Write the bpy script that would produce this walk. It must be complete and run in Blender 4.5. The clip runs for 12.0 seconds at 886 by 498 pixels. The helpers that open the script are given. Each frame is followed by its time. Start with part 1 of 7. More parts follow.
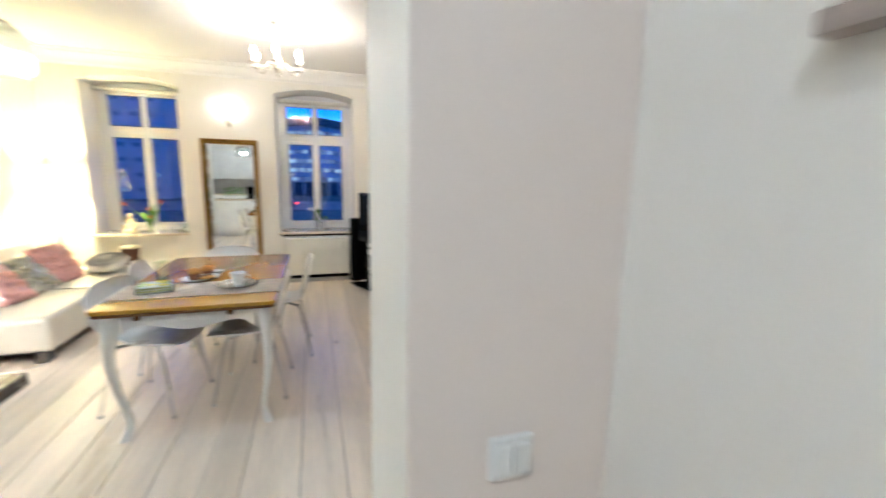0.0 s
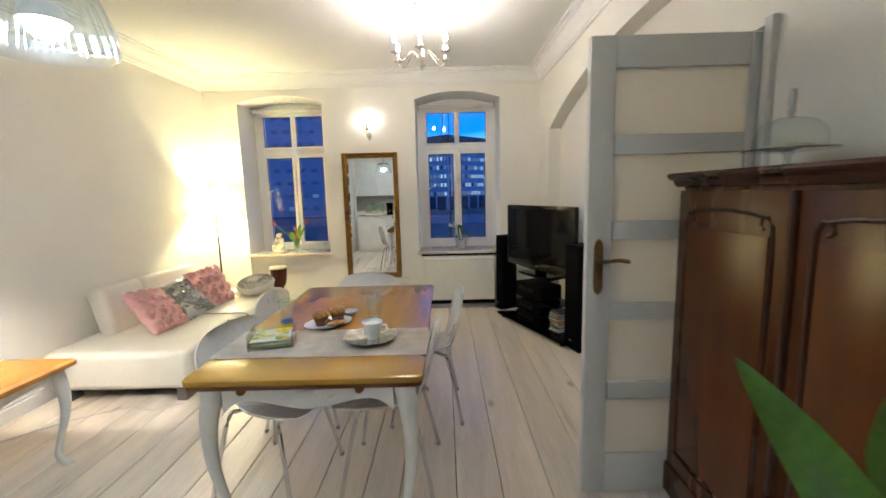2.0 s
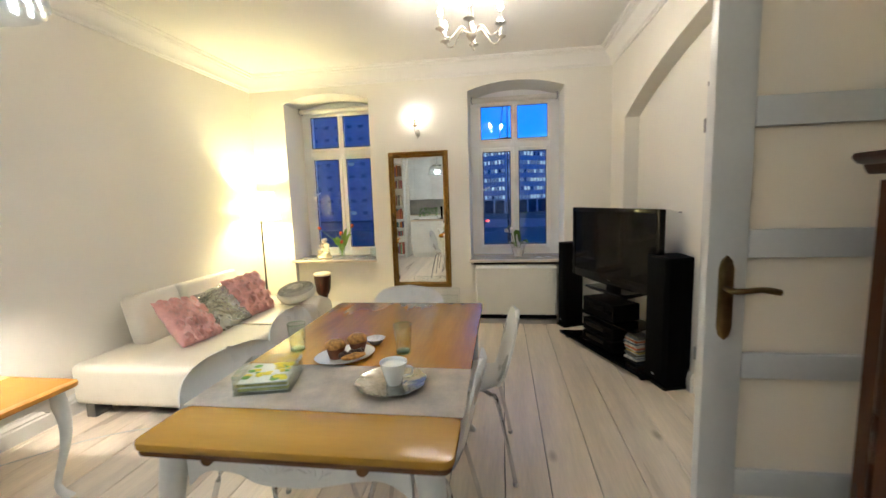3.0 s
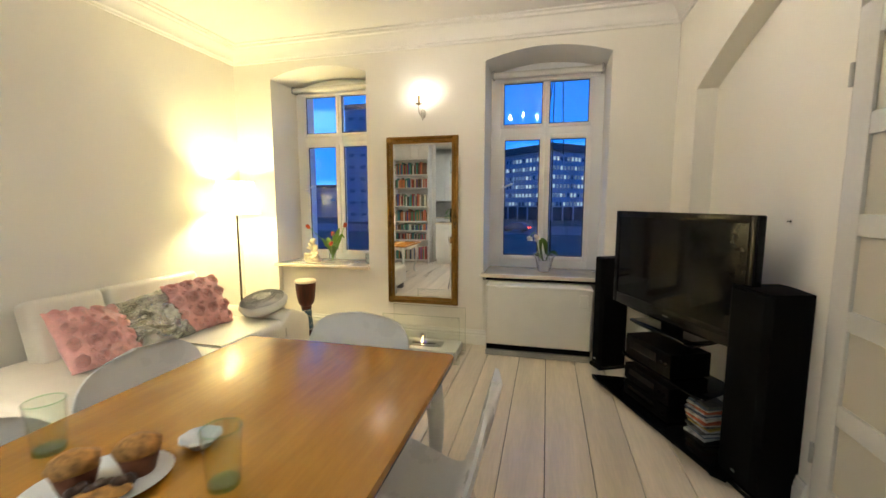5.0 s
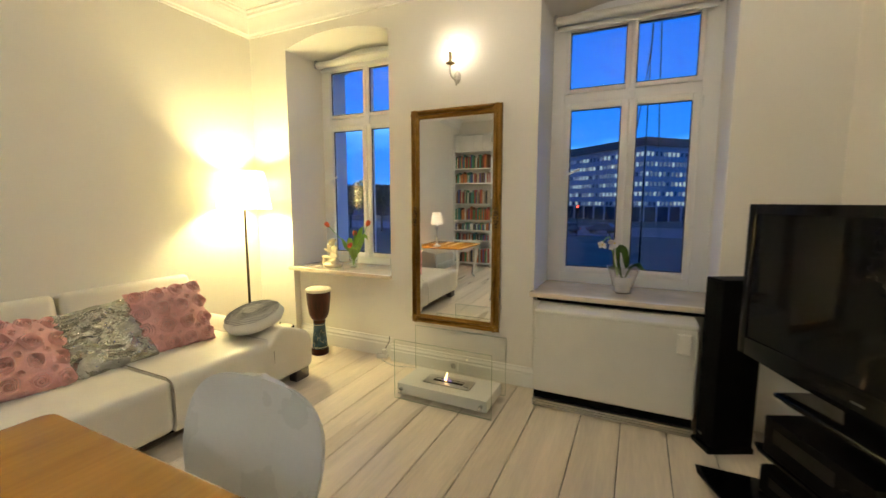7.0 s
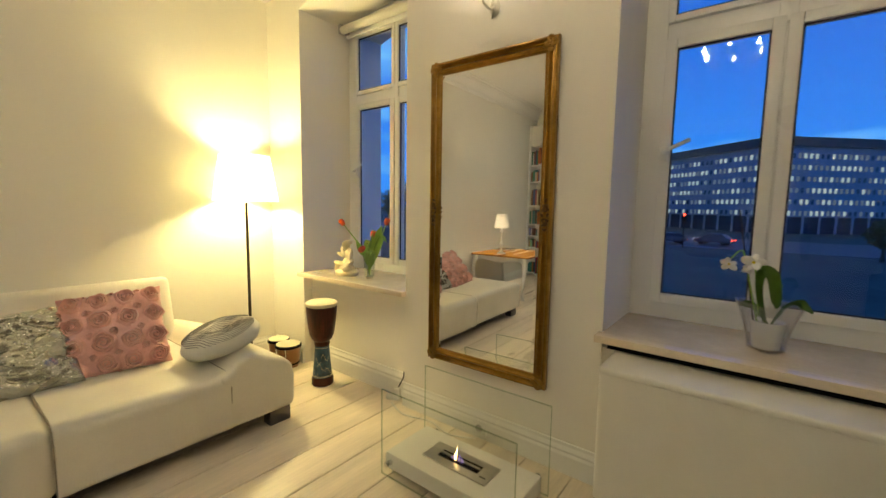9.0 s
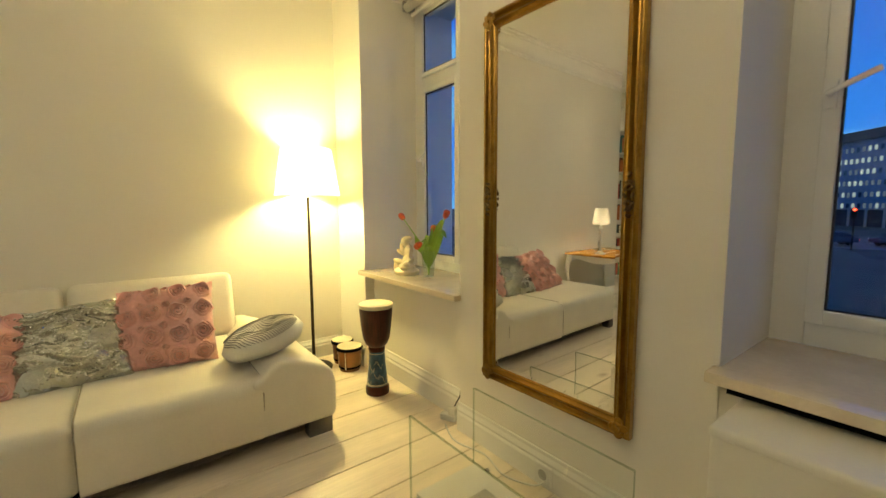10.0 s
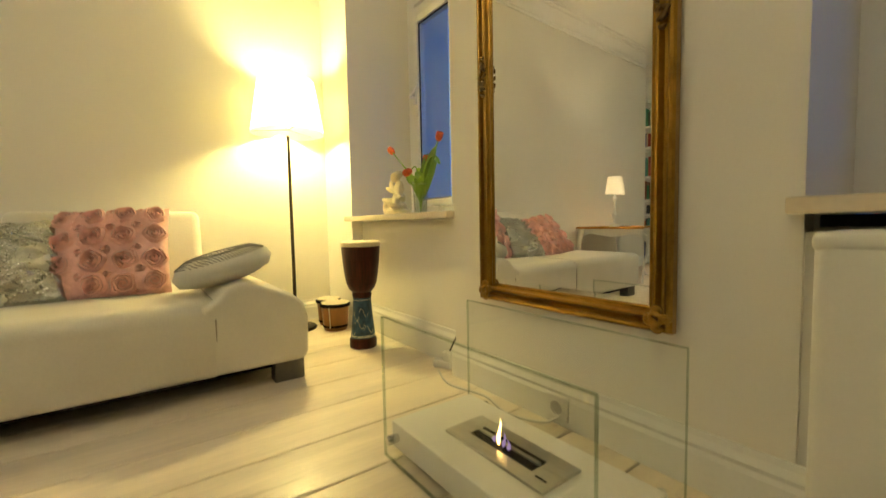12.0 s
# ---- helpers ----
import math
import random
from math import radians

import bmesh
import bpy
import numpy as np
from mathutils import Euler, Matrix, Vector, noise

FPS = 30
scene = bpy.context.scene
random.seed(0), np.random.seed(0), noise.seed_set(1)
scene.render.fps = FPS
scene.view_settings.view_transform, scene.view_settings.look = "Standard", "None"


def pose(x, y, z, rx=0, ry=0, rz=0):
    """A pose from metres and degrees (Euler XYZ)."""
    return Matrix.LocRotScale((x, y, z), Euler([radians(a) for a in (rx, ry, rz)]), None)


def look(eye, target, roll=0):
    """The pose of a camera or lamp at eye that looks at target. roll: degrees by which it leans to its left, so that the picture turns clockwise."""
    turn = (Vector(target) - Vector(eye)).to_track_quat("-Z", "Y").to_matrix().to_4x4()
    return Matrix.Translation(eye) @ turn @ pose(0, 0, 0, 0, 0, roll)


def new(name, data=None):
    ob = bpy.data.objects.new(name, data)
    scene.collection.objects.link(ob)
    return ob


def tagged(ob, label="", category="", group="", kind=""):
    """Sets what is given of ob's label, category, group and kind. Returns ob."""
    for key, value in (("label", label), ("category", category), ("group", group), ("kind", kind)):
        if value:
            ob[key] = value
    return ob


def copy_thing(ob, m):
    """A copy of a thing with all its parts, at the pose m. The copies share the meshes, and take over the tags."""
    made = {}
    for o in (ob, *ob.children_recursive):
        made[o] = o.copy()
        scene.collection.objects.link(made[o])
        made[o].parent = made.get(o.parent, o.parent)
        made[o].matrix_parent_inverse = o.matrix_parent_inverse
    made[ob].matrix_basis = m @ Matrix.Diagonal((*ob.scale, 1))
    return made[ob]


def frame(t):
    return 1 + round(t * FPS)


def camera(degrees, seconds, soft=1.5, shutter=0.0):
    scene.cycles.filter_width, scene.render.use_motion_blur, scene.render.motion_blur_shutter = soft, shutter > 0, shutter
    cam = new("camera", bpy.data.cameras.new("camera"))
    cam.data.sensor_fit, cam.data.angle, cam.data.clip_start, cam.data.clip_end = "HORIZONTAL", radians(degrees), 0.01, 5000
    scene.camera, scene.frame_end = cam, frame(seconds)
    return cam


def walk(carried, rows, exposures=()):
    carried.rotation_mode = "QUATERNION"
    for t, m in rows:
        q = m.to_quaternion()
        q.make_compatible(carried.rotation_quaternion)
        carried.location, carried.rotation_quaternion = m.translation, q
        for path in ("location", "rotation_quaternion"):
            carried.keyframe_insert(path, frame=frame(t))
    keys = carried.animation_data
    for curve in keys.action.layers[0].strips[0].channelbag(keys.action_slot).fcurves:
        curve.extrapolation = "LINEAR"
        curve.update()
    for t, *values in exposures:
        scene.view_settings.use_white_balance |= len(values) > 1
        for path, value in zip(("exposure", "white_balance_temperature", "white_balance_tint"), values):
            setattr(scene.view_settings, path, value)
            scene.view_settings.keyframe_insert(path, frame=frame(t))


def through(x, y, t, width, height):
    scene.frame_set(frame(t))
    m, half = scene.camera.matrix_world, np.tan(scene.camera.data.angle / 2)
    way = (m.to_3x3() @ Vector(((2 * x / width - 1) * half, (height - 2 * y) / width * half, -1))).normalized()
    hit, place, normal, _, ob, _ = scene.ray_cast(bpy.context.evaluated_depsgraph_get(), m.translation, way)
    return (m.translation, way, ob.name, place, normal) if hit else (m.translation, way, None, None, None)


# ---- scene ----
cam = camera(94.6, 12.0, shutter=0.5)
PATH = [
    (0, (0.093, 0.295, 1.454), (0.689, 2.175, 1.12), 1.1),
    (0.5, (0.02, 0.537, 1.444), (0.185, 2.506, 1.136), 0.1),
    (1, (0.015, 0.777, 1.44), (0.141, 2.753, 1.16), 0.8),
    (1.5, (-0.021, 1.032, 1.426), (0.024, 3.01, 1.129), -0.8),
    (2, (-0.038, 1.295, 1.424), (-0.05, 3.276, 1.148), -1.5),
    (2.5, (-0.035, 1.552, 1.412), (-0.196, 3.528, 1.15), -2.2),
    (4.5, (0.165, 2.507, 1.342), (-0.302, 4.439, 1.12), 0.4),
    (5, (0.185, 2.759, 1.321), (-0.304, 4.686, 1.096), -0.0),
    (5.5, (0.186, 2.993, 1.315), (-0.245, 4.935, 1.104), -0.8),
    (6, (0.232, 3.285, 1.305), (-0.328, 5.195, 1.111), -0.4),
    (6.5, (0.244, 3.525, 1.292), (-0.463, 5.383, 1.076), 0.0),
    (8.5, (0.168, 4.444, 1.202), (-1.009, 6.049, 1.008), 0.7),
    (9, (0.122, 4.705, 1.195), (-1.096, 6.277, 0.989), 0.9),
    (9.5, (0.079, 4.936, 1.199), (-1.324, 6.346, 0.998), -1.0),
    (10, (0.034, 5.159, 1.13), (-1.543, 6.372, 0.927), -0.3),
    (10.5, (-0.046, 5.295, 1.041), (-1.632, 6.496, 0.834), -0.9),
    (11, (-0.12, 5.381, 0.882), (-1.737, 6.553, 0.767), -1.5),
    (11.5, (-0.139, 5.39, 0.751), (-1.754, 6.567, 0.684), -1.7),
    (12, (-0.141, 5.389, 0.647), (-1.75, 6.57, 0.521), -1.1),
]
# stops, kelvin and tint: the film's own exposure and white balance drift along the walk
EXPOSURE = [
    (0, 0.74, 5850, 12),
    (0.5, 0.38, 5900, 11),
    (1, 0.18, 5750, 9),
    (1.5, 0.22, 5800, 11),
    (2.5, 0.29, 6050, 11),
    (4.5, 0.20, 6500, 10),
    (5.5, 0.18, 6650, 10),
    (6.5, 0.01, 6900, 9),
    (8.5, -0.25, 7450, 8),
    (10, -0.31, 8550, 2),
    (12, -0.24, 8950, 0),
]
walk(cam, [(t, look(eye, target, roll)) for t, eye, target, roll in PATH], EXPOSURE)
SKY = 1.85
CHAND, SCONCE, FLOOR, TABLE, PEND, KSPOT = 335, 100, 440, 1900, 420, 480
# ---- world: dusk sky ----
world = bpy.data.worlds.new("dusk")
scene.world = world
world.use_nodes = True
wn, wl = world.node_tree.nodes, world.node_tree.links
wbg = wn["Background"]
tc = wn.new("ShaderNodeTexCoord")
sep = wn.new("ShaderNodeSeparateXYZ")
wl.new(tc.outputs["Generated"], sep.inputs[0])
ramp = wn.new("ShaderNodeValToRGB")
ramp.color_ramp.elements[0].position, ramp.color_ramp.elements[0].color = 0.0, (0.009, 0.215, 0.84, 1)
ramp.color_ramp.elements[1].position, ramp.color_ramp.elements[1].color = 0.45, (0.003, 0.095, 0.56, 1)
wl.new(sep.outputs["Z"], ramp.inputs[0])
wmap = wn.new("ShaderNodeMapping")
wmap.inputs["Scale"].default_value = (1.2, 1.2, 6.0)
wl.new(tc.outputs["Generated"], wmap.inputs["Vector"])
cloud = wn.new("ShaderNodeTexNoise")
cloud.inputs["Scale"].default_value, cloud.inputs["Detail"].default_value = 2.2, 5.0
wl.new(wmap.outputs[0], cloud.inputs["Vector"])
cramp = wn.new("ShaderNodeValToRGB")
cramp.color_ramp.elements[0].position, cramp.color_ramp.elements[1].position = 0.50, 0.72
wl.new(cloud.outputs["Fac"], cramp.inputs[0])
wmix = wn.new("ShaderNodeMix")
wmix.data_type = "RGBA"
wl.new(cramp.outputs[0], wmix.inputs["Factor"])
wl.new(ramp.outputs[0], wmix.inputs["A"])
wmix.inputs["B"].default_value = (0.11, 0.42, 0.93, 1)
wl.new(wmix.outputs["Result"], wbg.inputs["Color"])
wbg.inputs["Strength"].default_value = SKY


# ---- materials ----
def mat(name, color, rough=0.5, metal=0.0, vary=0.08, scale=6.0, grain=60.0, bump=0.05, stretch=(1, 1, 1), dark=None, random_piece=0.0, coat=0.0, sheen=0.0, spec=0.5):
    """Principled surface with two scales of variation in colour and roughness and a fine relief."""
    m = bpy.data.materials.new(name)
    m.use_nodes = True
    n, l = m.node_tree.nodes, m.node_tree.links
    b = n["Principled BSDF"]
    b.inputs["Metallic"].default_value = metal
    b.inputs["Coat Weight"].default_value = coat
    b.inputs["Sheen Weight"].default_value = sheen
    b.inputs["Specular IOR Level"].default_value = spec
    co = n.new("ShaderNodeTexCoord")
    mp = n.new("ShaderNodeMapping")
    mp.inputs["Scale"].default_value = stretch
    l.new(co.outputs["Object"], mp.inputs["Vector"])
    big = n.new("ShaderNodeTexNoise")
    big.inputs["Scale"].default_value, big.inputs["Detail"].default_value = scale, 5
    fine = n.new("ShaderNodeTexNoise")
    fine.inputs["Scale"].default_value, fine.inputs["Detail"].default_value = grain, 3
    vec = mp.outputs[0]
    if random_piece:
        info = n.new("ShaderNodeObjectInfo")
        shift = n.new("ShaderNodeVectorMath")
        shift.operation = "MULTIPLY_ADD"
        l.new(info.outputs["Random"], shift.inputs[0])
        shift.inputs[1].default_value = (37, 53, 11)
        l.new(vec, shift.inputs[2])
        vec = shift.outputs[0]
    l.new(vec, big.inputs["Vector"])
    l.new(vec, fine.inputs["Vector"])
    add = n.new("ShaderNodeMath")
    add.operation = "MULTIPLY_ADD"
    l.new(fine.outputs["Fac"], add.inputs[0])
    add.inputs[1].default_value = 0.4
    l.new(big.outputs["Fac"], add.inputs[2])
    rp = n.new("ShaderNodeValToRGB")
    d = dark or [c * (1 - 2.2 * vary) for c in color]
    li = [min(1, c * (1 + vary)) for c in color]
    rp.color_ramp.elements[0].position, rp.color_ramp.elements[0].color = 0.45, (*d, 1)
    rp.color_ramp.elements[1].position, rp.color_ramp.elements[1].color = 0.95, (*li, 1)
    l.new(add.outputs[0], rp.inputs[0])
    out = rp.outputs[0]
    if random_piece:
        hsv = n.new("ShaderNodeHueSaturation")
        mr = n.new("ShaderNodeMapRange")
        mr.inputs["To Min"].default_value, mr.inputs["To Max"].default_value = 1 - random_piece, 1 + random_piece
        l.new(info.outputs["Random"], mr.inputs["Value"])
        l.new(mr.outputs[0], hsv.inputs["Value"])
        l.new(out, hsv.inputs["Color"])
        out = hsv.outputs[0]
    l.new(out, b.inputs["Base Color"])
    rr = n.new("ShaderNodeMapRange")
    rr.inputs["To Min"].default_value, rr.inputs["To Max"].default_value = max(0, rough - 0.08), min(1, rough + 0.08)
    l.new(big.outputs["Fac"], rr.inputs["Value"])
    l.new(rr.outputs[0], b.inputs["Roughness"])
    if bump:
        bp = n.new("ShaderNodeBump")
        bp.inputs["Strength"].default_value, bp.inputs["Distance"].default_value = bump, 0.01
        l.new(add.outputs[0], bp.inputs["Height"])
        l.new(bp.outputs[0], b.inputs["Normal"])
    return m


def emit(name, color, strength):
    m = bpy.data.materials.new(name)
    m.use_nodes = True
    n, l = m.node_tree.nodes, m.node_tree.links
    e = n.new("ShaderNodeEmission")
    e.inputs[0].default_value, e.inputs[1].default_value = (*color, 1), strength
    l.new(e.outputs[0], n["Material Output"].inputs[0])
    return m


def glass(name, tint=(1, 1, 1), rough=0.0, gain=1.0):
    """Thin glass: clear where seen straight on, mirrors by Fresnel."""
    m = bpy.data.materials.new(name)
    m.use_nodes = True
    n, l = m.node_tree.nodes, m.node_tree.links
    tr, gl, fr, mx = n.new("ShaderNodeBsdfTransparent"), n.new("ShaderNodeBsdfGlossy"), n.new("ShaderNodeLayerWeight"), n.new("ShaderNodeMixShader")
    tr.inputs[0].default_value = (*tint, 1)
    gl.inputs["Roughness"].default_value = rough
    fr.inputs[0].default_value = 0.5
    pw = n.new("ShaderNodeMath")
    pw.operation = "POWER"
    l.new(fr.outputs["Facing"], pw.inputs[0])
    pw.inputs[1].default_value = 5.0
    sc = n.new("ShaderNodeMath")
    sc.operation = "MULTIPLY_ADD"
    l.new(pw.outputs[0], sc.inputs[0])
    sc.inputs[1].default_value, sc.inputs[2].default_value = 0.9, 0.04
    k = n.new("ShaderNodeMath")
    k.operation, k.use_clamp = "MULTIPLY", True
    l.new(sc.outputs[0], k.inputs[0])
    k.inputs[1].default_value = gain
    l.new(k.outputs[0], mx.inputs[0])
    l.new(tr.outputs[0], mx.inputs[1])
    l.new(gl.outputs[0], mx.inputs[2])
    l.new(mx.outputs[0], n["Material Output"].inputs[0])
    return m


def cloth_glow(name, color, through=0.5, weave=0.0):
    """Lampshade cloth: lets light through."""
    m = bpy.data.materials.new(name)
    m.use_nodes = True
    n, l = m.node_tree.nodes, m.node_tree.links
    a, t, mx = n.new("ShaderNodeBsdfDiffuse"), n.new("ShaderNodeBsdfTranslucent"), n.new("ShaderNodeMixShader")
    wv = n.new("ShaderNodeTexNoise")
    wv.inputs["Scale"].default_value = 140
    hs = n.new("ShaderNodeMix")
    hs.data_type = "RGBA"
    l.new(wv.outputs["Fac"], hs.inputs["Factor"])
    hs.inputs["A"].default_value = (*[c * 0.9 for c in color], 1)
    hs.inputs["B"].default_value = (*color, 1)
    for s in (a, t):
        l.new(hs.outputs["Result"], s.inputs[0])
    mx.inputs[0].default_value = through
    l.new(a.outputs[0], mx.inputs[1])
    l.new(t.outputs[0], mx.inputs[2])
    last = mx.outputs[0]
    if weave:
        holes, mx2 = n.new("ShaderNodeBsdfTransparent"), n.new("ShaderNodeMixShader")
        mx2.inputs[0].default_value = weave
        l.new(last, mx2.inputs[1])
        l.new(holes.outputs[0], mx2.inputs[2])
        last = mx2.outputs[0]
    l.new(last, n["Material Output"].inputs[0])
    return m


M = {}
M["frost"] = cloth_glow("frosted_glass", (0.95, 0.90, 0.80), 0.52)
M["wall"] = mat("wall_paint", (0.82, 0.785, 0.71), 0.62, vary=0.02, scale=1.3, grain=180, bump=0.05)
M["beige"] = mat("beige_wall_paint", (0.80, 0.70, 0.63), 0.62, vary=0.02, scale=1.3, grain=180, bump=0.05)
M["ceil"] = mat("ceiling_paint", (0.82, 0.80, 0.76), 0.7, vary=0.02, scale=1.0, grain=150, bump=0.03)
M["trim"] = mat("trim_paint", (0.80, 0.79, 0.75), 0.4, vary=0.03, scale=3, grain=90, bump=0.03)
M["frame"] = mat("window_plastic", (0.82, 0.82, 0.80), 0.3, vary=0.02, scale=4, grain=120, bump=0.01)
M["plank"] = mat("whitewashed_plank", (0.85, 0.745, 0.62), 0.30, vary=0.10, scale=2.0, grain=22, bump=0.05, stretch=(4, 0.35, 1), random_piece=0.09)
pn, pl_ = M["plank"].node_tree.nodes, M["plank"].node_tree.links
kco, kmp, kvo, kmr, kmx = pn.new("ShaderNodeTexCoord"), pn.new("ShaderNodeMapping"), pn.new("ShaderNodeTexVoronoi"), pn.new("ShaderNodeMapRange"), pn.new("ShaderNodeMix")
kmp.inputs["Scale"].default_value = (3.1, 1.5, 0.0)
kvo.inputs["Scale"].default_value = 1.0
kmr.inputs["From Min"].default_value, kmr.inputs["From Max"].default_value = 0.035, 0.10
kmr.inputs["To Min"].default_value, kmr.inputs["To Max"].default_value = 0.55, 0.0
kmx.data_type = "RGBA"
pl_.new(kco.outputs["Object"], kmp.inputs["Vector"])
pl_.new(kmp.outputs[0], kvo.inputs["Vector"])
pl_.new(kvo.outputs["Distance"], kmr.inputs["Value"])
pbase = pn["Principled BSDF"].inputs["Base Color"]
psrc = pbase.links[0].from_socket
pl_.new(kmr.outputs[0], kmx.inputs["Factor"])
pl_.new(psrc, kmx.inputs["A"])
kmx.inputs["B"].default_value = (0.24, 0.17, 0.10, 1)
pl_.new(kmx.outputs["Result"], pbase)
M["joint"] = mat("floor_joint", (0.10, 0.085, 0.07), 0.8)
M["pane"] = glass("window_pane", (0.93, 0.96, 0.98))
M["rubber"] = mat("seal_rubber", (0.02, 0.02, 0.025), 0.6)
M["stone"] = mat("cream_stone_sill", (0.72, 0.62, 0.48), 0.12, vary=0.06, scale=7, grain=70, bump=0.004, spec=0.7)
M["steel"] = mat("brushed_steel", (0.58, 0.57, 0.55), 0.32, 1.0, vary=0.08, stretch=(1, 14, 1), grain=40)
M["chrome"] = mat("chrome", (0.72, 0.72, 0.73), 0.14, 1.0, vary=0.03, bump=0.0)
M["brass"] = mat("aged_brass", (0.33, 0.23, 0.10), 0.35, 1.0, vary=0.2, grain=50)
M["door"] = mat("door_paint", (0.635, 0.62, 0.585), 0.38, vary=0.03, scale=4, grain=70, bump=0.03)
M["black"] = mat("black_gloss", (0.003, 0.003, 0.0034), 0.12, vary=0.1, bump=0.0, spec=0.13)
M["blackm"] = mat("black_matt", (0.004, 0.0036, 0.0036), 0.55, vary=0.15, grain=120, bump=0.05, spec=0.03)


# ---- mesh helpers ----
def box(bm, x0, y0, z0, x1, y1, z1, m=None):
    v = [bm.verts.new((m @ Vector(p)) if m else p) for p in ((x0, y0, z0), (x1, y0, z0), (x1, y1, z0), (x0, y1, z0), (x0, y0, z1), (x1, y0, z1), (x1, y1, z1), (x0, y1, z1))]
    for f in ((3, 2, 1, 0), (4, 5, 6, 7), (0, 1, 5, 4), (1, 2, 6, 5), (2, 3, 7, 6), (3, 0, 4, 7)):
        bm.faces.new([v[i] for i in f])
    return bm


def prism(bm, pts, axis, a, b):
    """Extrudes a flat outline along an axis ('x', 'y' or 'z') from a to b; pts are the other two coordinates in order."""
    def put(p, k):
        return {"x": (k, p[0], p[1]), "y": (p[0], k, p[1]), "z": (p[0], p[1], k)}[axis]
    lo, hi = [bm.verts.new(put(p, a)) for p in pts], [bm.verts.new(put(p, b)) for p in pts]
    bm.faces.new(lo)
    bm.faces.new(hi[::-1])
    for i in range(len(pts)):
        j = (i + 1) % len(pts)
        bm.faces.new((lo[i], hi[i], hi[j], lo[j]))
    return bm


def lathe(bm, profile, segs=24, at=(0, 0, 0), m=None, wave=None):
    """Turns (radius, height) pairs round z; wave(angle, i) scales the radius."""
    rings = []
    for i, (r, z) in enumerate(profile):
        ring = []
        for k in range(segs):
            a = 2 * math.pi * k / segs
            q = r * (wave(a, i) if wave else 1)
            p = Vector((at[0] + q * math.cos(a), at[1] + q * math.sin(a), at[2] + z))
            ring.append(bm.verts.new(m @ p if m else p))
        rings.append(ring)
    for i in range(len(rings) - 1):
        for k in range(segs):
            j = (k + 1) % segs
            bm.faces.new((rings[i][k], rings[i][j], rings[i + 1][j], rings[i + 1][k]))
    for ring, r, flip in ((rings[0], profile[0][0], True), (rings[-1], profile[-1][0], False)):
        if r > 1e-4 and profile[0] != profile[-1]:
            bm.faces.new(ring[::-1] if flip else ring)
    return bm


def tube(bm, pts, radius, segs=8, flat=None):
    """A round bar along points; radius one number or one for each point."""
    pts = [Vector(p) for p in pts]
    rings = []
    up = Vector((0, 0, 1))
    for i, p in enumerate(pts):
        d = (pts[min(i + 1, len(pts) - 1)] - pts[max(i - 1, 0)]).normalized()
        s = d.cross(up if abs(d.z) < 0.95 else Vector((0, 1, 0))).normalized()
        u = s.cross(d).normalized()
        r = radius[i] if isinstance(radius, (list, tuple)) else radius
        rings.append([bm.verts.new(p + r * (math.cos(a) * s + math.sin(a) * u * (flat or 1))) for a in [2 * math.pi * k / segs for k in range(segs)]])
    for i in range(len(rings) - 1):
        for k in range(segs):
            j = (k + 1) % segs
            bm.faces.new((rings[i][k], rings[i][j], rings[i + 1][j], rings[i + 1][k]))
    bm.faces.new(rings[0][::-1])
    bm.faces.new(rings[-1])
    return bm


def curve(pts, n=6):
    """A smooth line through points."""
    pts = [Vector(p) for p in pts]
    out = []
    for i in range(len(pts) - 1):
        p0, p1, p2, p3 = pts[max(i - 1, 0)], pts[i], pts[i + 1], pts[min(i + 2, len(pts) - 1)]
        for k in range(n):
            t = k / n
            out.append(0.5 * (2 * p1 + (p2 - p0) * t + (2 * p0 - 5 * p1 + 4 * p2 - p3) * t * t + (3 * p1 - p0 - 3 * p2 + p3) * t ** 3))
    return out + [pts[-1]]


def part(name, bm, material, parent=None, label="", bevel=0.0, smooth=True, segs=2, angle=35):
    """Links a bmesh as one mesh object under a thing or a part."""
    bmesh.ops.recalc_face_normals(bm, faces=bm.faces)
    if bevel:
        es = [e for e in bm.edges if len(e.link_faces) == 2 and e.calc_face_angle(0) > radians(30)]
        bmesh.ops.bevel(bm, geom=es, offset=bevel, segments=segs, affect="EDGES", profile=0.6, clamp_overlap=True)
    me = bpy.data.meshes.new(name)
    bm.to_mesh(me)
    bm.free()
    me.materials.append(material)
    if smooth:
        me.shade_smooth()
        me.set_sharp_from_angle(angle=radians(angle))
    ob = new(name, me)
    if parent is not None:
        ob.parent = parent
    if label:
        ob["label"] = label
    return ob


def shared(name, me, parent, m):
    ob = new(name, me)
    ob.parent = parent
    ob.matrix_basis = m
    return ob


def thing(name, m, label, category, group=""):
    ob = new(name)
    ob.empty_display_size = 0.1
    ob.matrix_basis = m
    return tagged(ob, label, category, group)


def setting(name, bm, material, label, category="", bevel=0.0, smooth=False):
    return tagged(part(name, bm, material, None, "", bevel, smooth), label, category, "", "structure")


def BM():
    return bmesh.new()


# ---- the shell: living room x -2.95..1.15, y 1.29..6.445; kitchen behind ----
XL, XR, YW, H = -2.95, 1.15, 6.445, 2.86
NX = 1.28                         # back of the arched niche
YK = -1.75                        # kitchen end wall
W1, W2 = (-2.53, -1.50), (-0.37, 0.665)
SILL, SPRING, CROWN = 0.65, 2.545, 2.63
TH = 0.78


def arc(a, b, spring, crown, n=14):
    half, rise = (b - a) / 2, crown - spring
    r = (half * half + rise * rise) / (2 * rise)
    c = (a + b) / 2
    return [(c + half * s, crown - r + math.sqrt(r * r - (half * s) ** 2)) for s in [1 - 2 * i / n for i in range(n + 1)]]


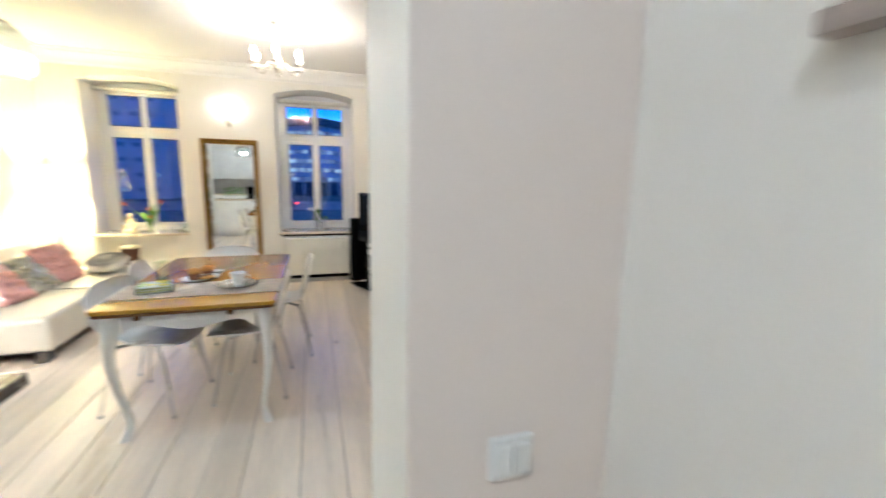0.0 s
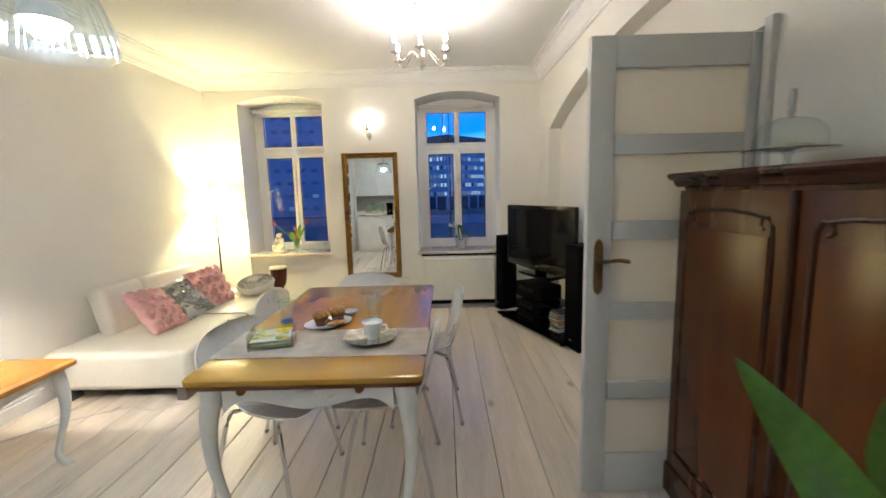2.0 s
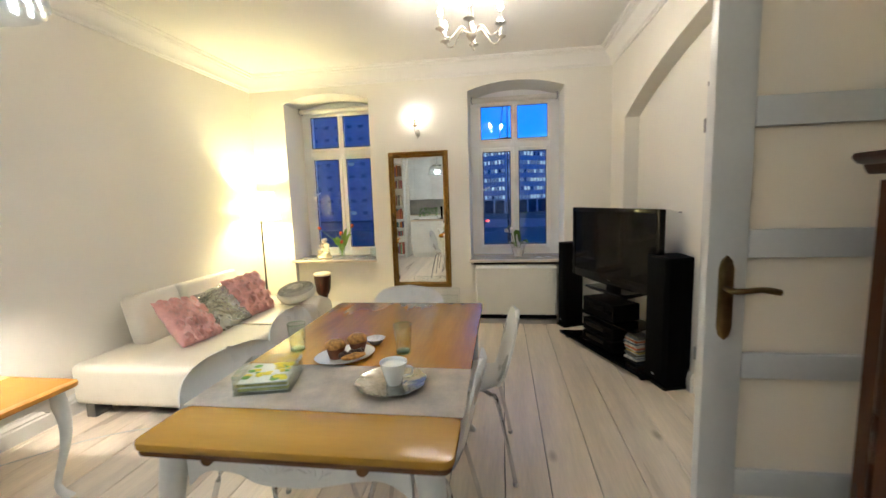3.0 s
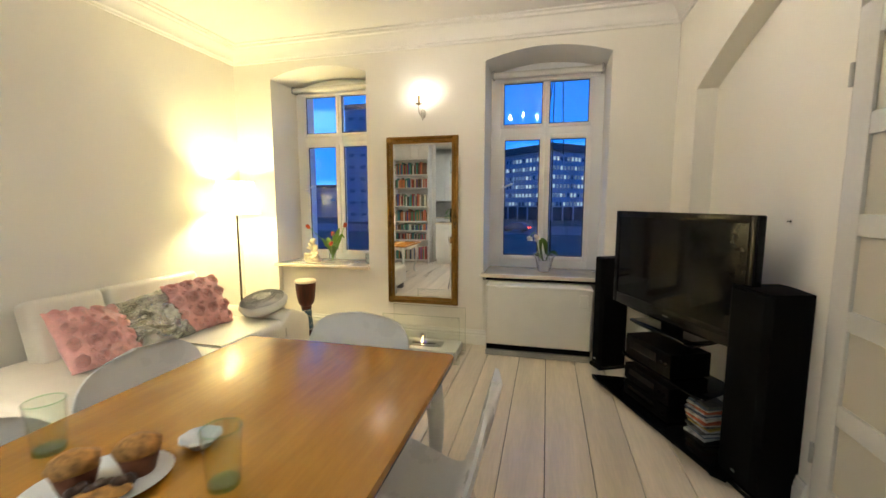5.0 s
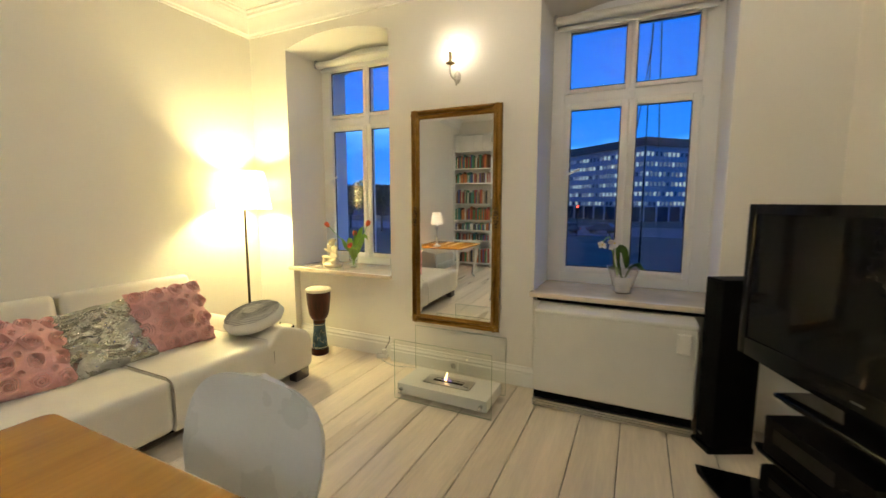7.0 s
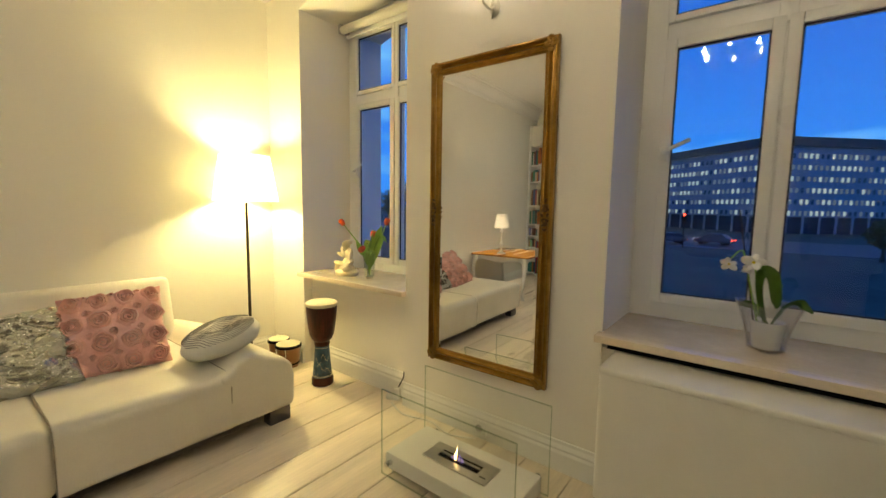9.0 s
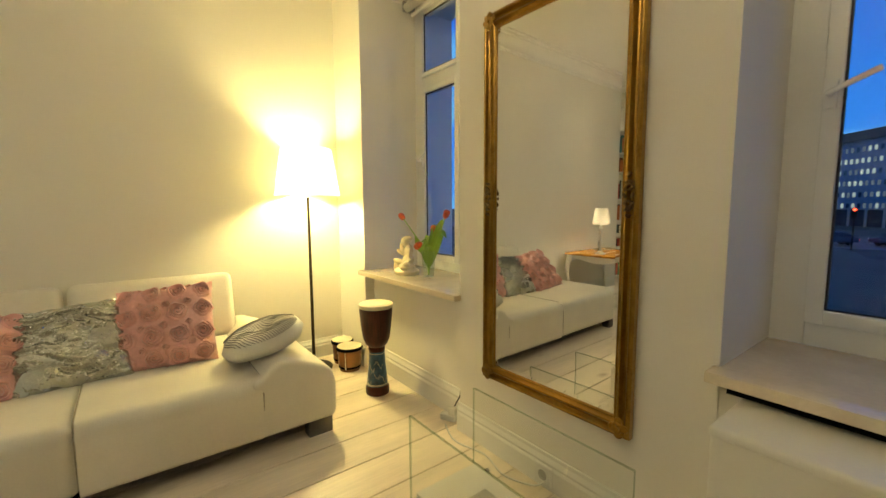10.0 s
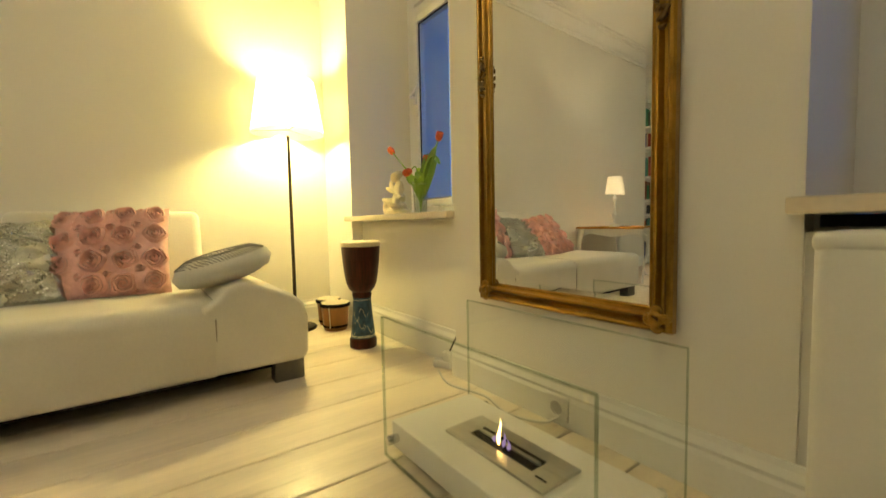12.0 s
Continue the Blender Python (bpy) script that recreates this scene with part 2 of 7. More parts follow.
bm = BM()
y0, y1 = YW, YW + TH
prism(bm, [(XL - 0.3, 0), (W1[0], 0), (W1[0], H), (XL - 0.3, H)], "y", y0, y1)
prism(bm, [(W1[1], 0), (W2[0], 0), (W2[0], H), (W1[1], H)], "y", y0, y1)
prism(bm, [(W2[1], 0), (NX + 0.3, 0), (NX + 0.3, H), (W2[1], H)], "y", y0, y1)
for w in (W1, W2):
    prism(bm, [(w[0], H), (w[1], H)] + arc(w[0], w[1], SPRING, CROWN), "y", y0, y1)
    top = SILL + (0.016 if w == W1 else 0)
    prism(bm, [(w[0], 0), (w[1], 0), (w[1], top), (w[0], top)], "y", y0 + 0.07, y1)
setting("wall_north", bm, M["wall"], "white plastered wall with two arched window recesses", "wall")
bm = BM()
box(bm, XL - 0.3, YK, 0, XL, YW, H)
setting("wall_west", bm, M["wall"], "plain white plastered side wall behind the sofa", "wall")
# right wall with a wide segmental niche, door openings in its back
A0, A1 = 1.80, 5.98
D1, D2 = (3.03, 3.86), (3.905, 4.675)
DH = 2.06
bm = BM()
prism(bm, [(A1, 0), (YW, 0), (YW, H), (A1, H)], "x", XR, NX)
prism(bm, [(1.293, 0), (A0, 0), (A0, H), (1.293, H)], "x", XR, NX)
prism(bm, [(A0, H), (A1, H)] + arc(A0, A1, 2.09, 2.465, 28), "x", XR, NX)
for a, b in ((1.293, D1[0]), (D1[1], D2[0]), (D2[1], YW)):
    prism(bm, [(a, 0), (b, 0), (b, H), (a, H)], "x", NX, 1.59)
for a, b in (D1, D2):
    prism(bm, [(a, DH), (b, DH), (b, H), (a, H)], "x", NX, 1.59)
setting("wall_east", bm, M["wall"], "white side wall with a wide shallow arched niche", "wall")
bm = BM()
box(bm, 2.6, 1.3, 0, 2.7, YW, H)
box(bm, 1.59, 1.2, 0, 2.6, 1.3, H)
box(bm, 1.59, 5.6, 0, 2.6, 5.7, H)
setting("wall_hall", bm, M["wall"], "plain white walls of the hall beyond the doors", "wall")
# wall between kitchen and living room, with its wide opening
OX = (-2.12, 0.220)
bm = BM()
box(bm, OX[1], 0.865, 0, NX, 1.293, H)
box(bm, XL, 0.95, 0, OX[0], 1.25, H)
box(bm, OX[0], 0.95, 2.60, OX[1], 1.25, H)
ws = setting("wall_south", bm, M["wall"], "white wall with a wide opening, its kitchen side painted beige", "wall", 0.006)
# faces towards the kitchen take a beige tone
ws.data.materials.append(M["beige"])
for f in ws.data.polygons:
    if f.normal.y < -0.9:
        f.material_index = 1
bm = BM()
box(bm, 0.604, YK, 0, 0.75, 0.865, H)
box(bm, XL - 0.3, YK - 0.2, 0, 0.75, YK, H)
setting("wall_kitchen", bm, M["wall"], "plain white kitchen walls", "wall")
bm = BM()
box(bm, XL - 0.3, YK - 0.2, H, 2.7, YW + TH, H + 0.15)
setting("ceiling", bm, M["ceil"], "smooth white painted ceiling", "ceiling")
# cornice
PROFILE = [(0, 2.700), (0.016, 2.700), (0.020, 2.716), (0.034, 2.724), (0.038, 2.752), (0.060, 2.786), (0.088, 2.806), (0.094, 2.822), (0.116, 2.828), (0.122, 2.846), (0.150, 2.848), (0.152, 2.8595), (0, 2.8595)]
bm = BM()
loop = [(XL, 1.25, 1, 1), (XL, YW, 1, -1), (XR, YW, -1, -1), (XR, 1.293, -1, 1)]
rings = [[bm.verts.new((x + sx * p, y + sy * p, z)) for p, z in PROFILE] for x, y, sx, sy in loop]
for i in range(3):
    for k in range(len(PROFILE) - 1):
        bm.faces.new((rings[i][k], rings[i + 1][k], rings[i + 1][k + 1], rings[i][k + 1]))
setting("cornice", bm, M["ceil"], "white stepped plaster cornice round the ceiling", "cornice", smooth=True)


def skirting(x0, yA, x1, yB, h=0.14):
    """A moulded board along a wall on its left-hand side, from one end to the other."""
    d = Vector((x1 - x0, yB - yA, 0))
    n = Vector((-d.y, d.x, 0)).normalized()
    prof = [(0, 0.001), (0.022, 0.001), (0.022, h * 0.62), (0.016, h * 0.70), (0.019, h * 0.78), (0.010, h * 0.9), (0.008, h), (0, h)]
    bm = BM()
    ends = [[bm.verts.new((q[0] + n.x * p, q[1] + n.y * p, z)) for p, z in prof] for q in ((x0, yA), (x1, yB))]
    for k in range(len(prof)):
        j = (k + 1) % len(prof)
        bm.faces.new((ends[0][k], ends[1][k], ends[1][j], ends[0][j]))
    bm.faces.new(ends[0])
    bm.faces.new(ends[1][::-1])
    return setting("baseboard", bm, M["trim"], "white moulded skirting board along the wall", "baseboard")


skirting(XL + 0.001, YW - 0.03, XL + 0.001, 1.3)
skirting(W1[0], YW - 0.001, XL + 0.025, YW - 0.001)
skirting(W1[1], YW + 0.069, W1[0], YW + 0.069, 0.16)
skirting(W2[0] + 0.06, YW - 0.001, W1[1], YW - 0.001)
skirting(XR - 0.001, A1 + 0.02, XR - 0.001, YW)
skirting(NX - 0.001, D2[1] + 0.01, NX - 0.001, A1)
skirting(NX - 0.001, 1.9, NX - 0.001, D1[0] - 0.08)


# ---- windows ----
def window(index, w):
    a, b = w[0] + 0.035, w[1] - 0.045
    yf, d = 6.885, 0.07
    zb, zt, ztr = 0.70, 2.60, 2.005
    fr = thing("window_%d" % index, pose(0, 0, 0), "white plastic casement window with a transom, dusk outside", "window")
    fr["kind"] = "structure"
    bm = BM()
    s = 0.055
    for q in ((w[0] - 0.02, zb - 0.03, a + s, zt + 0.05), (b - s, zb - 0.03, w[1] + 0.02, zt + 0.05), (a + s, zb - 0.03, b - s, zb + s), (a + s, zt - s - 0.06, b - s, zt + 0.05), ((a + b) / 2 - 0.02, zb + s, (a + b) / 2 + 0.03, zt - s - 0.06), (a + s, ztr - 0.035, b - s, ztr + 0.035)):
        box(bm, q[0], yf, q[1], q[2], yf + d, q[3])
    part("window_frame", bm, M["frame"], fr, "", 0.006)
    c = (a + b) / 2 + 0.005
    bm = BM()
    box(bm, c - 0.03, yf - 0.014, ztr - 0.06, c + 0.03, yf + 0.01, ztr + 0.06)
    part("transom_joint", bm, M["frame"], fr, "", 0.004)
    for lo, hi, low in ((zb + s, ztr - 0.035, True), (ztr + 0.035, zt - s - 0.06, False)):
        spans = ((a + s, c - 0.003), (c + 0.003, b - s))
        for i, (l, r) in enumerate(spans):
            k = 0.045 if low else 0.03
            bm = BM()
            yy = yf - 0.018
            for q in ((l, lo, l + k, hi), (r - k, lo, r, hi), (l + k, lo, r - k, lo + k), (l + k, hi - k, r - k, hi)):
                box(bm, q[0], yy, q[1], q[2], yy + 0.06, q[3])
            sash = part("sash", bm, M["frame"], fr, "", 0.007)
            bm = BM()
            for q in ((l + k, lo + k, l + k + 0.007, hi - k), (r - k - 0.007, lo + k, r - k, hi - k), (l + k, lo + k, r - k, lo + k + 0.007), (l + k, hi - k - 0.007, r - k, hi - k)):
                box(bm, q[0], yy + 0.012, q[1], q[2], yy + 0.02, q[3])
            part("glazing_seal", bm, M["rubber"], sash, "black rubber seal", smooth=False)
            bm = BM()
            box(bm, l + k, yy + 0.026, lo + k, r - k, yy + 0.030, hi - k)
            p = part("pane", bm, M["pane"], sash, "", smooth=False)
            p.visible_shadow = False
            if low and i == 0:
                bm = BM()
                box(bm, l + 0.008, yy - 0.016, 1.42, l + 0.036, yy, 1.50)
                tube(bm, [(l + 0.022, yy - 0.016, 1.46), (l + 0.022, yy - 0.05, 1.46), (l + 0.04, yy - 0.056, 1.466), (l + 0.13, yy - 0.056, 1.505)], 0.009)
                part("window_handle", bm, M["frame"], sash, "white turn handle", 0.003)
            elif low:
                bm = BM()
                for z in (lo + 0.06, hi - 0.1):
                    lathe(bm, [(0.008, 0), (0.008, 0.07)], 10, (r + 0.004, yy - 0.004, z))
                part("window_hinge", bm, M["frame"], sash)
    # roller blind, rolled up at the top
    bl = thing("roller_blind", pose(0, 0, 0), "cream roller blind rolled up under the window arch", "blind", "window blinds")
    bm = BM()
    rx = Matrix.Rotation(radians(90), 4, "Y")
    mm = Matrix.Translation((a - 0.005, 6.80, 2.515)) @ rx
    lathe(bm, [(0.0, 0), (0.028, 0), (0.030, 0.01), (0.030, b - a - 0.0), (0.028, b - a + 0.01), (0, b - a + 0.01)], 20, m=mm)
    part("roll", bm, M["blind"], bl)
    for x in (a - 0.022, b + 0.004):
        bm = BM()
        box(bm, x, 6.772, 2.488, x + 0.02, 6.868, 2.56)
        part("bracket", bm, M["grey"], bl, "grey plastic bracket", 0.006)
    bm = BM()
    box(bm, a + 0.01, 6.822, 2.455, b - 0.01, 6.832, 2.478)
    part("bottom_bar", bm, M["frame"], bl, "", 0.003)
    return fr


M["blind"] = mat("blind_cloth", (0.74, 0.72, 0.64), 0.7, vary=0.05, grain=200)
M["grey"] = mat("grey_plastic", (0.42, 0.41, 0.39), 0.45)
window(1, W1)
window(2, W2)
for idx, (a, b, yfr) in enumerate(((W1[0] - 0.02, W1[1] + 0.01, 6.40), (W2[0] - 0.015, W2[1] + 0.01, 6.375)), 1):
    bm = BM()
    w = (W1, W2)[idx - 1]
    prism(bm, [(a, yfr), (b, yfr), (b, YW - 0.001), (w[1] - 0.001, YW - 0.001), (w[1] - 0.001, 6.866), (w[0] + 0.001, 6.866), (w[0] + 0.001, YW - 0.001), (a, YW - 0.001)], "z", 0.668 if idx == 1 else 0.652, 0.698 if idx == 1 else 0.684)
    ob = part("window_sill", bm, M["stone"], None, "", 0.005)
    tagged(ob, "polished cream stone window sill", "window sill", "", "structure")


# ---- doors ----
def door_leaf(name, m, label, handle):
    """A leaf 0.755 wide with five frosted panes; hinge at its origin, leaf along +x, face towards -y."""
    w, t, zb, zt = 0.755, 0.04, 0.012, 2.03
    d = thing(name, m, label, "door")
    d["kind"] = "structure"
    rails = [(zb, 0.205), (0.475, 0.555), (0.845, 0.92), (1.20, 1.28), (1.56, 1.64), (1.905, zt)]
    s = 0.105
    for x in (0, w - s):
        bm = BM()
        box(bm, x, -t / 2, zb, x + s, t / 2, zt)
        part("stile", bm, M["door"], d, "", 0.004)
    for a, b in rails:
        bm = BM()
        box(bm, s + 0.001, -t / 2, a, w - s - 0.001, t / 2, b)
        part("rail", bm, M["door"], d, "", 0.004)
    for (_, a), (b, _) in zip(rails[:-1], rails[1:]):
        bm = BM()
        box(bm, s, -0.005, a, w - s, 0.005, b)
        part("pane", bm, M["frost"], d, "cream frosted glass pane", smooth=False)
    for z in (0.25, 1.75):
        bm = BM()
        lathe(bm, [(0, 0), (0.008, 0.002), (0.008, 0.088), (0, 0.09)], 10, (-0.004, -t / 2 - 0.004, z))
        part("hinge", bm, M["grey"], d, "grey barrel hinge")
    x = w - 0.05
    if handle == "lever":
        for f in (-1, 1):
            bm = BM()
            prism(bm, [(x - 0.014, 0.975), (x, 0.962), (x + 0.014, 0.975), (x + 0.02, 1.0), (x + 0.02, 1.17), (x + 0.014, 1.195), (x, 1.21), (x - 0.014, 1.195), (x - 0.02, 1.17), (x - 0.02, 1.0)], "y", f * t / 2, f * (t / 2 + 0.007))
            pl = part("handle_plate", bm, M["brass"], d, "aged brass plate", 0.002)
            bm = BM()
            tube(bm, curve([(x, f * (t / 2), 1.115), (x, f * (t / 2 + 0.045), 1.115), (x - 0.02, f * (t / 2 + 0.052), 1.116), (x - 0.07, f * (t / 2 + 0.05), 1.12), (x - 0.115, f * (t / 2 + 0.048), 1.112)], 4), [0.009] * 9 + [0.008] * 4 + [0.009] * 4)
            part("lever", bm, M["brass"], pl)
            bm = BM()
            lathe(bm, [(0.006, 0), (0.006, 0.004)], 10, m=Matrix.Translation((x, f * (t / 2 + 0.0065), 1.03)) @ Matrix.Rotation(radians(90), 4, "X"))
            part("keyhole", bm, M["blackm"], pl)
    else:
        bm = BM()
        tube(bm, [(x + 0.01, -t / 2 - 0.04, 0.48), (x + 0.01, -t / 2 - 0.04, 1.02)], 0.014, 12)
        for z in (0.53, 0.97):
            tube(bm, [(x + 0.01, -t / 2 + 0.002, z), (x + 0.01, -t / 2 - 0.04, z)], 0.008)
        part("bar_handle", bm, M["steel"], d, "upright brushed steel bar handle")
    return d


door_leaf("door_1", pose(1.325, 3.06, 0, 0, 0, 180), "open grey-white door leaf with five frosted panes", "lever")
door_leaf("door_2", pose(1.296, 4.668, 0, 0, 0, -90), "closed white door leaf with five frosted panes", "bar")
bm = BM()
box(bm, NX - 0.030, D1[0] - 0.045, 0.001, NX - 0.001, D1[0] - 0.002, 2.075)
setting("trim", bm, M["door"], "slim grey-white post beside a doorway", "door casing", 0.003)
M["cloth_black"] = mat("black_speaker_cloth", (0.005, 0.005, 0.005), 0.9, vary=0.2, grain=300, bump=0.3, spec=0.03)
M["mahog2"] = mat("burr_veneer", (0.085, 0.025, 0.006), 0.22, vary=0.12, scale=3, grain=30, bump=0.01, stretch=(5, 5, 0.8), coat=0.05, spec=0.2)
M["darksteel"] = mat("dark_grey_steel", (0.16, 0.155, 0.15), 0.4, 0.8)
M["smoke"] = glass("grey_glass", (0.90, 0.91, 0.91), gain=1.5)
M["milk"] = glass("wavy_pot_plastic", (0.97, 0.97, 0.975), rough=0.08, gain=3.0)
M["runner"] = mat("beige_runner", (0.86, 0.76, 0.65), 0.8, vary=0.09, scale=16, grain=150, bump=0.12)
M["bottle"] = glass("green_base_glass", (0.74, 0.93, 0.78), gain=1.5)
M["crystal"] = mat("crystal", (0.72, 0.74, 0.76), 0.08, 0.3, vary=0.1, bump=0)
M["lemon"] = mat("pale_yellow_paper", (0.62, 0.60, 0.22), 0.7, vary=0.3, scale=50)
M["bartop"] = mat("grey_brown_laminate", (0.20, 0.165, 0.14), 0.3, vary=0.12, scale=5, stretch=(1, 0.3, 1))
M["paleboard"] = mat("pale_brown_board", (0.42, 0.35, 0.30), 0.4, vary=0.1, scale=6, stretch=(1, 0.2, 1))
M["herb"] = mat("herb_green", (0.10, 0.30, 0.03), 0.5, vary=0.3, scale=30)
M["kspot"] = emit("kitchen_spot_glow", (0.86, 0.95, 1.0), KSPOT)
# ---- materials of the things ----
M["oak"] = mat("varnished_oak", (0.40, 0.180, 0.020), 0.20, vary=0.10, scale=2, grain=16, bump=0.01, stretch=(5, 0.5, 5), spec=0.36)
M["oakedge"] = mat("varnished_oak_edge", (0.42, 0.215, 0.022), 0.19, vary=0.06, scale=2, grain=16, bump=0.01, stretch=(0.6, 5, 5))
M["oakdark"] = mat("dark_oak_moulding", (0.13, 0.050, 0.010), 0.25, vary=0.15, scale=4, grain=20, stretch=(0.6, 5, 5))
M["pine"] = mat("honey_wood_top", (0.46, 0.21, 0.036), 0.26, vary=0.06, scale=2, grain=16, bump=0.01, stretch=(5, 0.5, 5))
M["white"] = mat("white_lacquer", (0.78, 0.77, 0.73), 0.32, vary=0.04, scale=5, grain=60, bump=0.03)
M["shell"] = mat("white_chair_shell", (0.80, 0.79, 0.76), 0.28, vary=0.02, scale=5, grain=120, bump=0.01)
M["leather"] = mat("white_leather", (0.76, 0.72, 0.63), 0.38, vary=0.04, scale=4, grain=130, bump=0.10)
M["mahog"] = mat("red_brown_veneer", (0.066, 0.020, 0.005), 0.26, vary=0.12, scale=2.6, grain=30, bump=0.01, stretch=(6, 6, 0.6), coat=0.03, spec=0.2)
M["mahogd"] = mat("dark_brown_moulding", (0.045, 0.014, 0.006), 0.28, vary=0.2, scale=4, grain=30, coat=0.05, spec=0.25)
M["gold"] = mat("antique_gold", (0.33, 0.185, 0.045), 0.32, 0.9, vary=0.16, scale=14, grain=90, bump=0.2)
M["golddark"] = mat("dark_gilding", (0.17, 0.10, 0.035), 0.42, 0.7, vary=0.35, scale=40, grain=120, bump=0.5)
M["rose"] = mat("pink_satin", (0.80, 0.42, 0.39), 0.24, vary=0.06, scale=26, grain=90, bump=0.2, sheen=0.4, spec=0.8)
M["silver"] = mat("silver_sequins", (0.52, 0.52, 0.47), 0.26, 0.85, vary=0.10, scale=9, grain=170, bump=0.22)
# tiny tilted scales catch the lamps
qn, ql = M["silver"].node_tree.nodes, M["silver"].node_tree.links
qco, qvo, qrgb, qbp = qn.new("ShaderNodeTexCoord"), qn.new("ShaderNodeTexVoronoi"), qn.new("ShaderNodeSeparateColor"), qn.new("ShaderNodeBump")
qvo.inputs["Scale"].default_value = 190
ql.new(qco.outputs["Object"], qvo.inputs["Vector"])
ql.new(qvo.outputs["Color"], qrgb.inputs[0])
qbp.inputs["Strength"].default_value, qbp.inputs["Distance"].default_value = 0.55, 0.0025
ql.new(qrgb.outputs[0], qbp.inputs["Height"])
ql.new(qbp.outputs[0], qn["Principled BSDF"].inputs["Normal"])
M["sequin"] = mat("bright_sequin", (0.72, 0.73, 0.72), 0.10, 1.0, vary=0.05, bump=0.0)
M["greycloth"] = mat("white_grey_cloth", (0.70, 0.68, 0.62), 0.8, vary=0.06, grain=220, bump=0.2)
M["drumwood"] = mat("dark_red_drum_wood", (0.055, 0.010, 0.005), 0.36, vary=0.35, scale=7, grain=30, stretch=(5, 5, 0.5), spec=0.25)
M["skin"] = mat("drum_head", (0.70, 0.62, 0.48), 0.55, vary=0.08)
M["drumblue"] = mat("painted_blue_band", (0.035, 0.09, 0.15), 0.4, vary=0.4, scale=22, grain=80)
M["cork"] = mat("drum_orange_wood", (0.24, 0.095, 0.03), 0.35, vary=0.15, scale=5, stretch=(4, 4, 0.6))
M["heater"] = mat("cream_enamel", (0.79, 0.77, 0.69), 0.34, vary=0.02, grain=150)
M["screen"] = mat("tv_screen", (0.004, 0.004, 0.005), 0.06, vary=0.05, bump=0.0, spec=0.10)
M["leaf"] = mat("leaf_green", (0.055, 0.135, 0.012), 0.36, vary=0.25, scale=7, grain=60, bump=0.1, spec=0.3)
M["stem"] = mat("stem_green", (0.26, 0.46, 0.06), 0.45, vary=0.15)
M["petal"] = mat("tulip_red", (0.72, 0.11, 0.02), 0.45, vary=0.25, scale=30)
M["plaster"] = mat("cream_plaster", (0.74, 0.64, 0.44), 0.6, vary=0.1, scale=25)
M["china"] = mat("white_china", (0.80, 0.79, 0.76), 0.15, vary=0.02)
M["plate_silver"] = mat("silver_tray", (0.42, 0.40, 0.36), 0.14, 1.0, vary=0.15, scale=30, bump=0.15)
M["clear"] = glass("clear_glass", (0.95, 0.98, 0.97), gain=1.5)
M["greenglass"] = glass("pale_green_glass", (0.955, 0.99, 0.965), gain=1.4)
M["pglass"] = glass("fluted_glass", (0.90, 0.96, 0.97), rough=0.0, gain=4.0)
# thick pressed glass also scatters the bulb's light
gn, gl_ = M["pglass"].node_tree.nodes, M["pglass"].node_tree.links
gtr, gmx = gn.new("ShaderNodeBsdfTranslucent"), gn.new("ShaderNodeMixShader")
gtr.inputs[0].default_value = (0.85, 0.95, 0.97, 1)
gmx.inputs[0].default_value = 0.005
gl_.new(gn["Material Output"].inputs[0].links[0].from_socket, gmx.inputs[1])
gl_.new(gtr.outputs[0], gmx.inputs[2])
gl_.new(gmx.outputs[0], gn["Material Output"].inputs[0])
M["leatherd"] = mat("leather_seam", (0.30, 0.265, 0.20), 0.6)
M["stripe"] = mat("dark_grey_yarn", (0.24, 0.235, 0.225), 0.8)
M["fireglass"] = glass("fire_screen_glass", (0.985, 0.995, 0.985), gain=0.8)
M["edgeglass"] = glass("green_glass_edge", (0.84, 0.89, 0.83), gain=0.8)
M["muffin"] = mat("muffin_crumb", (0.50, 0.24, 0.06), 0.8, vary=0.35, scale=40, bump=0.8)
M["cake"] = mat("brown_paper_case", (0.20, 0.065, 0.025), 0.7, vary=0.2)
M["choc"] = mat("dark_glaze", (0.06, 0.028, 0.018), 0.3)
M["yellow"] = mat("lemon_yellow_print", (0.74, 0.58, 0.03), 0.6, vary=0.2, scale=60)
M["green"] = mat("green_print", (0.13, 0.33, 0.05), 0.6, vary=0.3, scale=60)
M["shade"] = cloth_glow("cream_lampshade", (0.99, 0.95, 0.80), 0.90, 0.24)
M["shadew"] = cloth_glow("white_lampshade", (0.97, 0.95, 0.90), 0.82)
M["iron"] = mat("dark_bronze_pole", (0.05, 0.035, 0.02), 0.35, 0.7)
M["pewter"] = mat("cream_silver_metal", (0.56, 0.52, 0.44), 0.35, 0.6, vary=0.15, scale=30)
M["mirror"] = mat("mirror_silver", (0.90, 0.91, 0.89), 0.0, 1.0, vary=0.0, bump=0.0)
M["mirror"].node_tree.nodes["Principled BSDF"].inputs["Roughness"].default_value = 0.0
for lk in list(M["mirror"].node_tree.links):
    if lk.to_socket.name == "Roughness" and lk.to_node.type == "BSDF_PRINCIPLED":
        M["mirror"].node_tree.links.remove(lk)
M["mirror"].node_tree.nodes["Principled BSDF"].inputs["Roughness"].default_value = 0.0
M["bulb"] = emit("chandelier_bulb_glow", (1.0, 0.90, 0.76), CHAND)
M["sbulb"] = emit("wall_bulb_glow", (1.0, 0.90, 0.76), SCONCE)
M["fbulb"] = emit("floor_lamp_bulb_glow", (1.0, 0.85, 0.41), FLOOR)
M["tbulb"] = emit("table_lamp_bulb_glow", (1.0, 0.86, 0.68), TABLE)
M["pbulb"] = emit("pendant_bulb_glow", (0.90, 0.98, 1.0), PEND)
M["flame"] = emit("flame_glow", (1.0, 0.62, 0.26), 11)
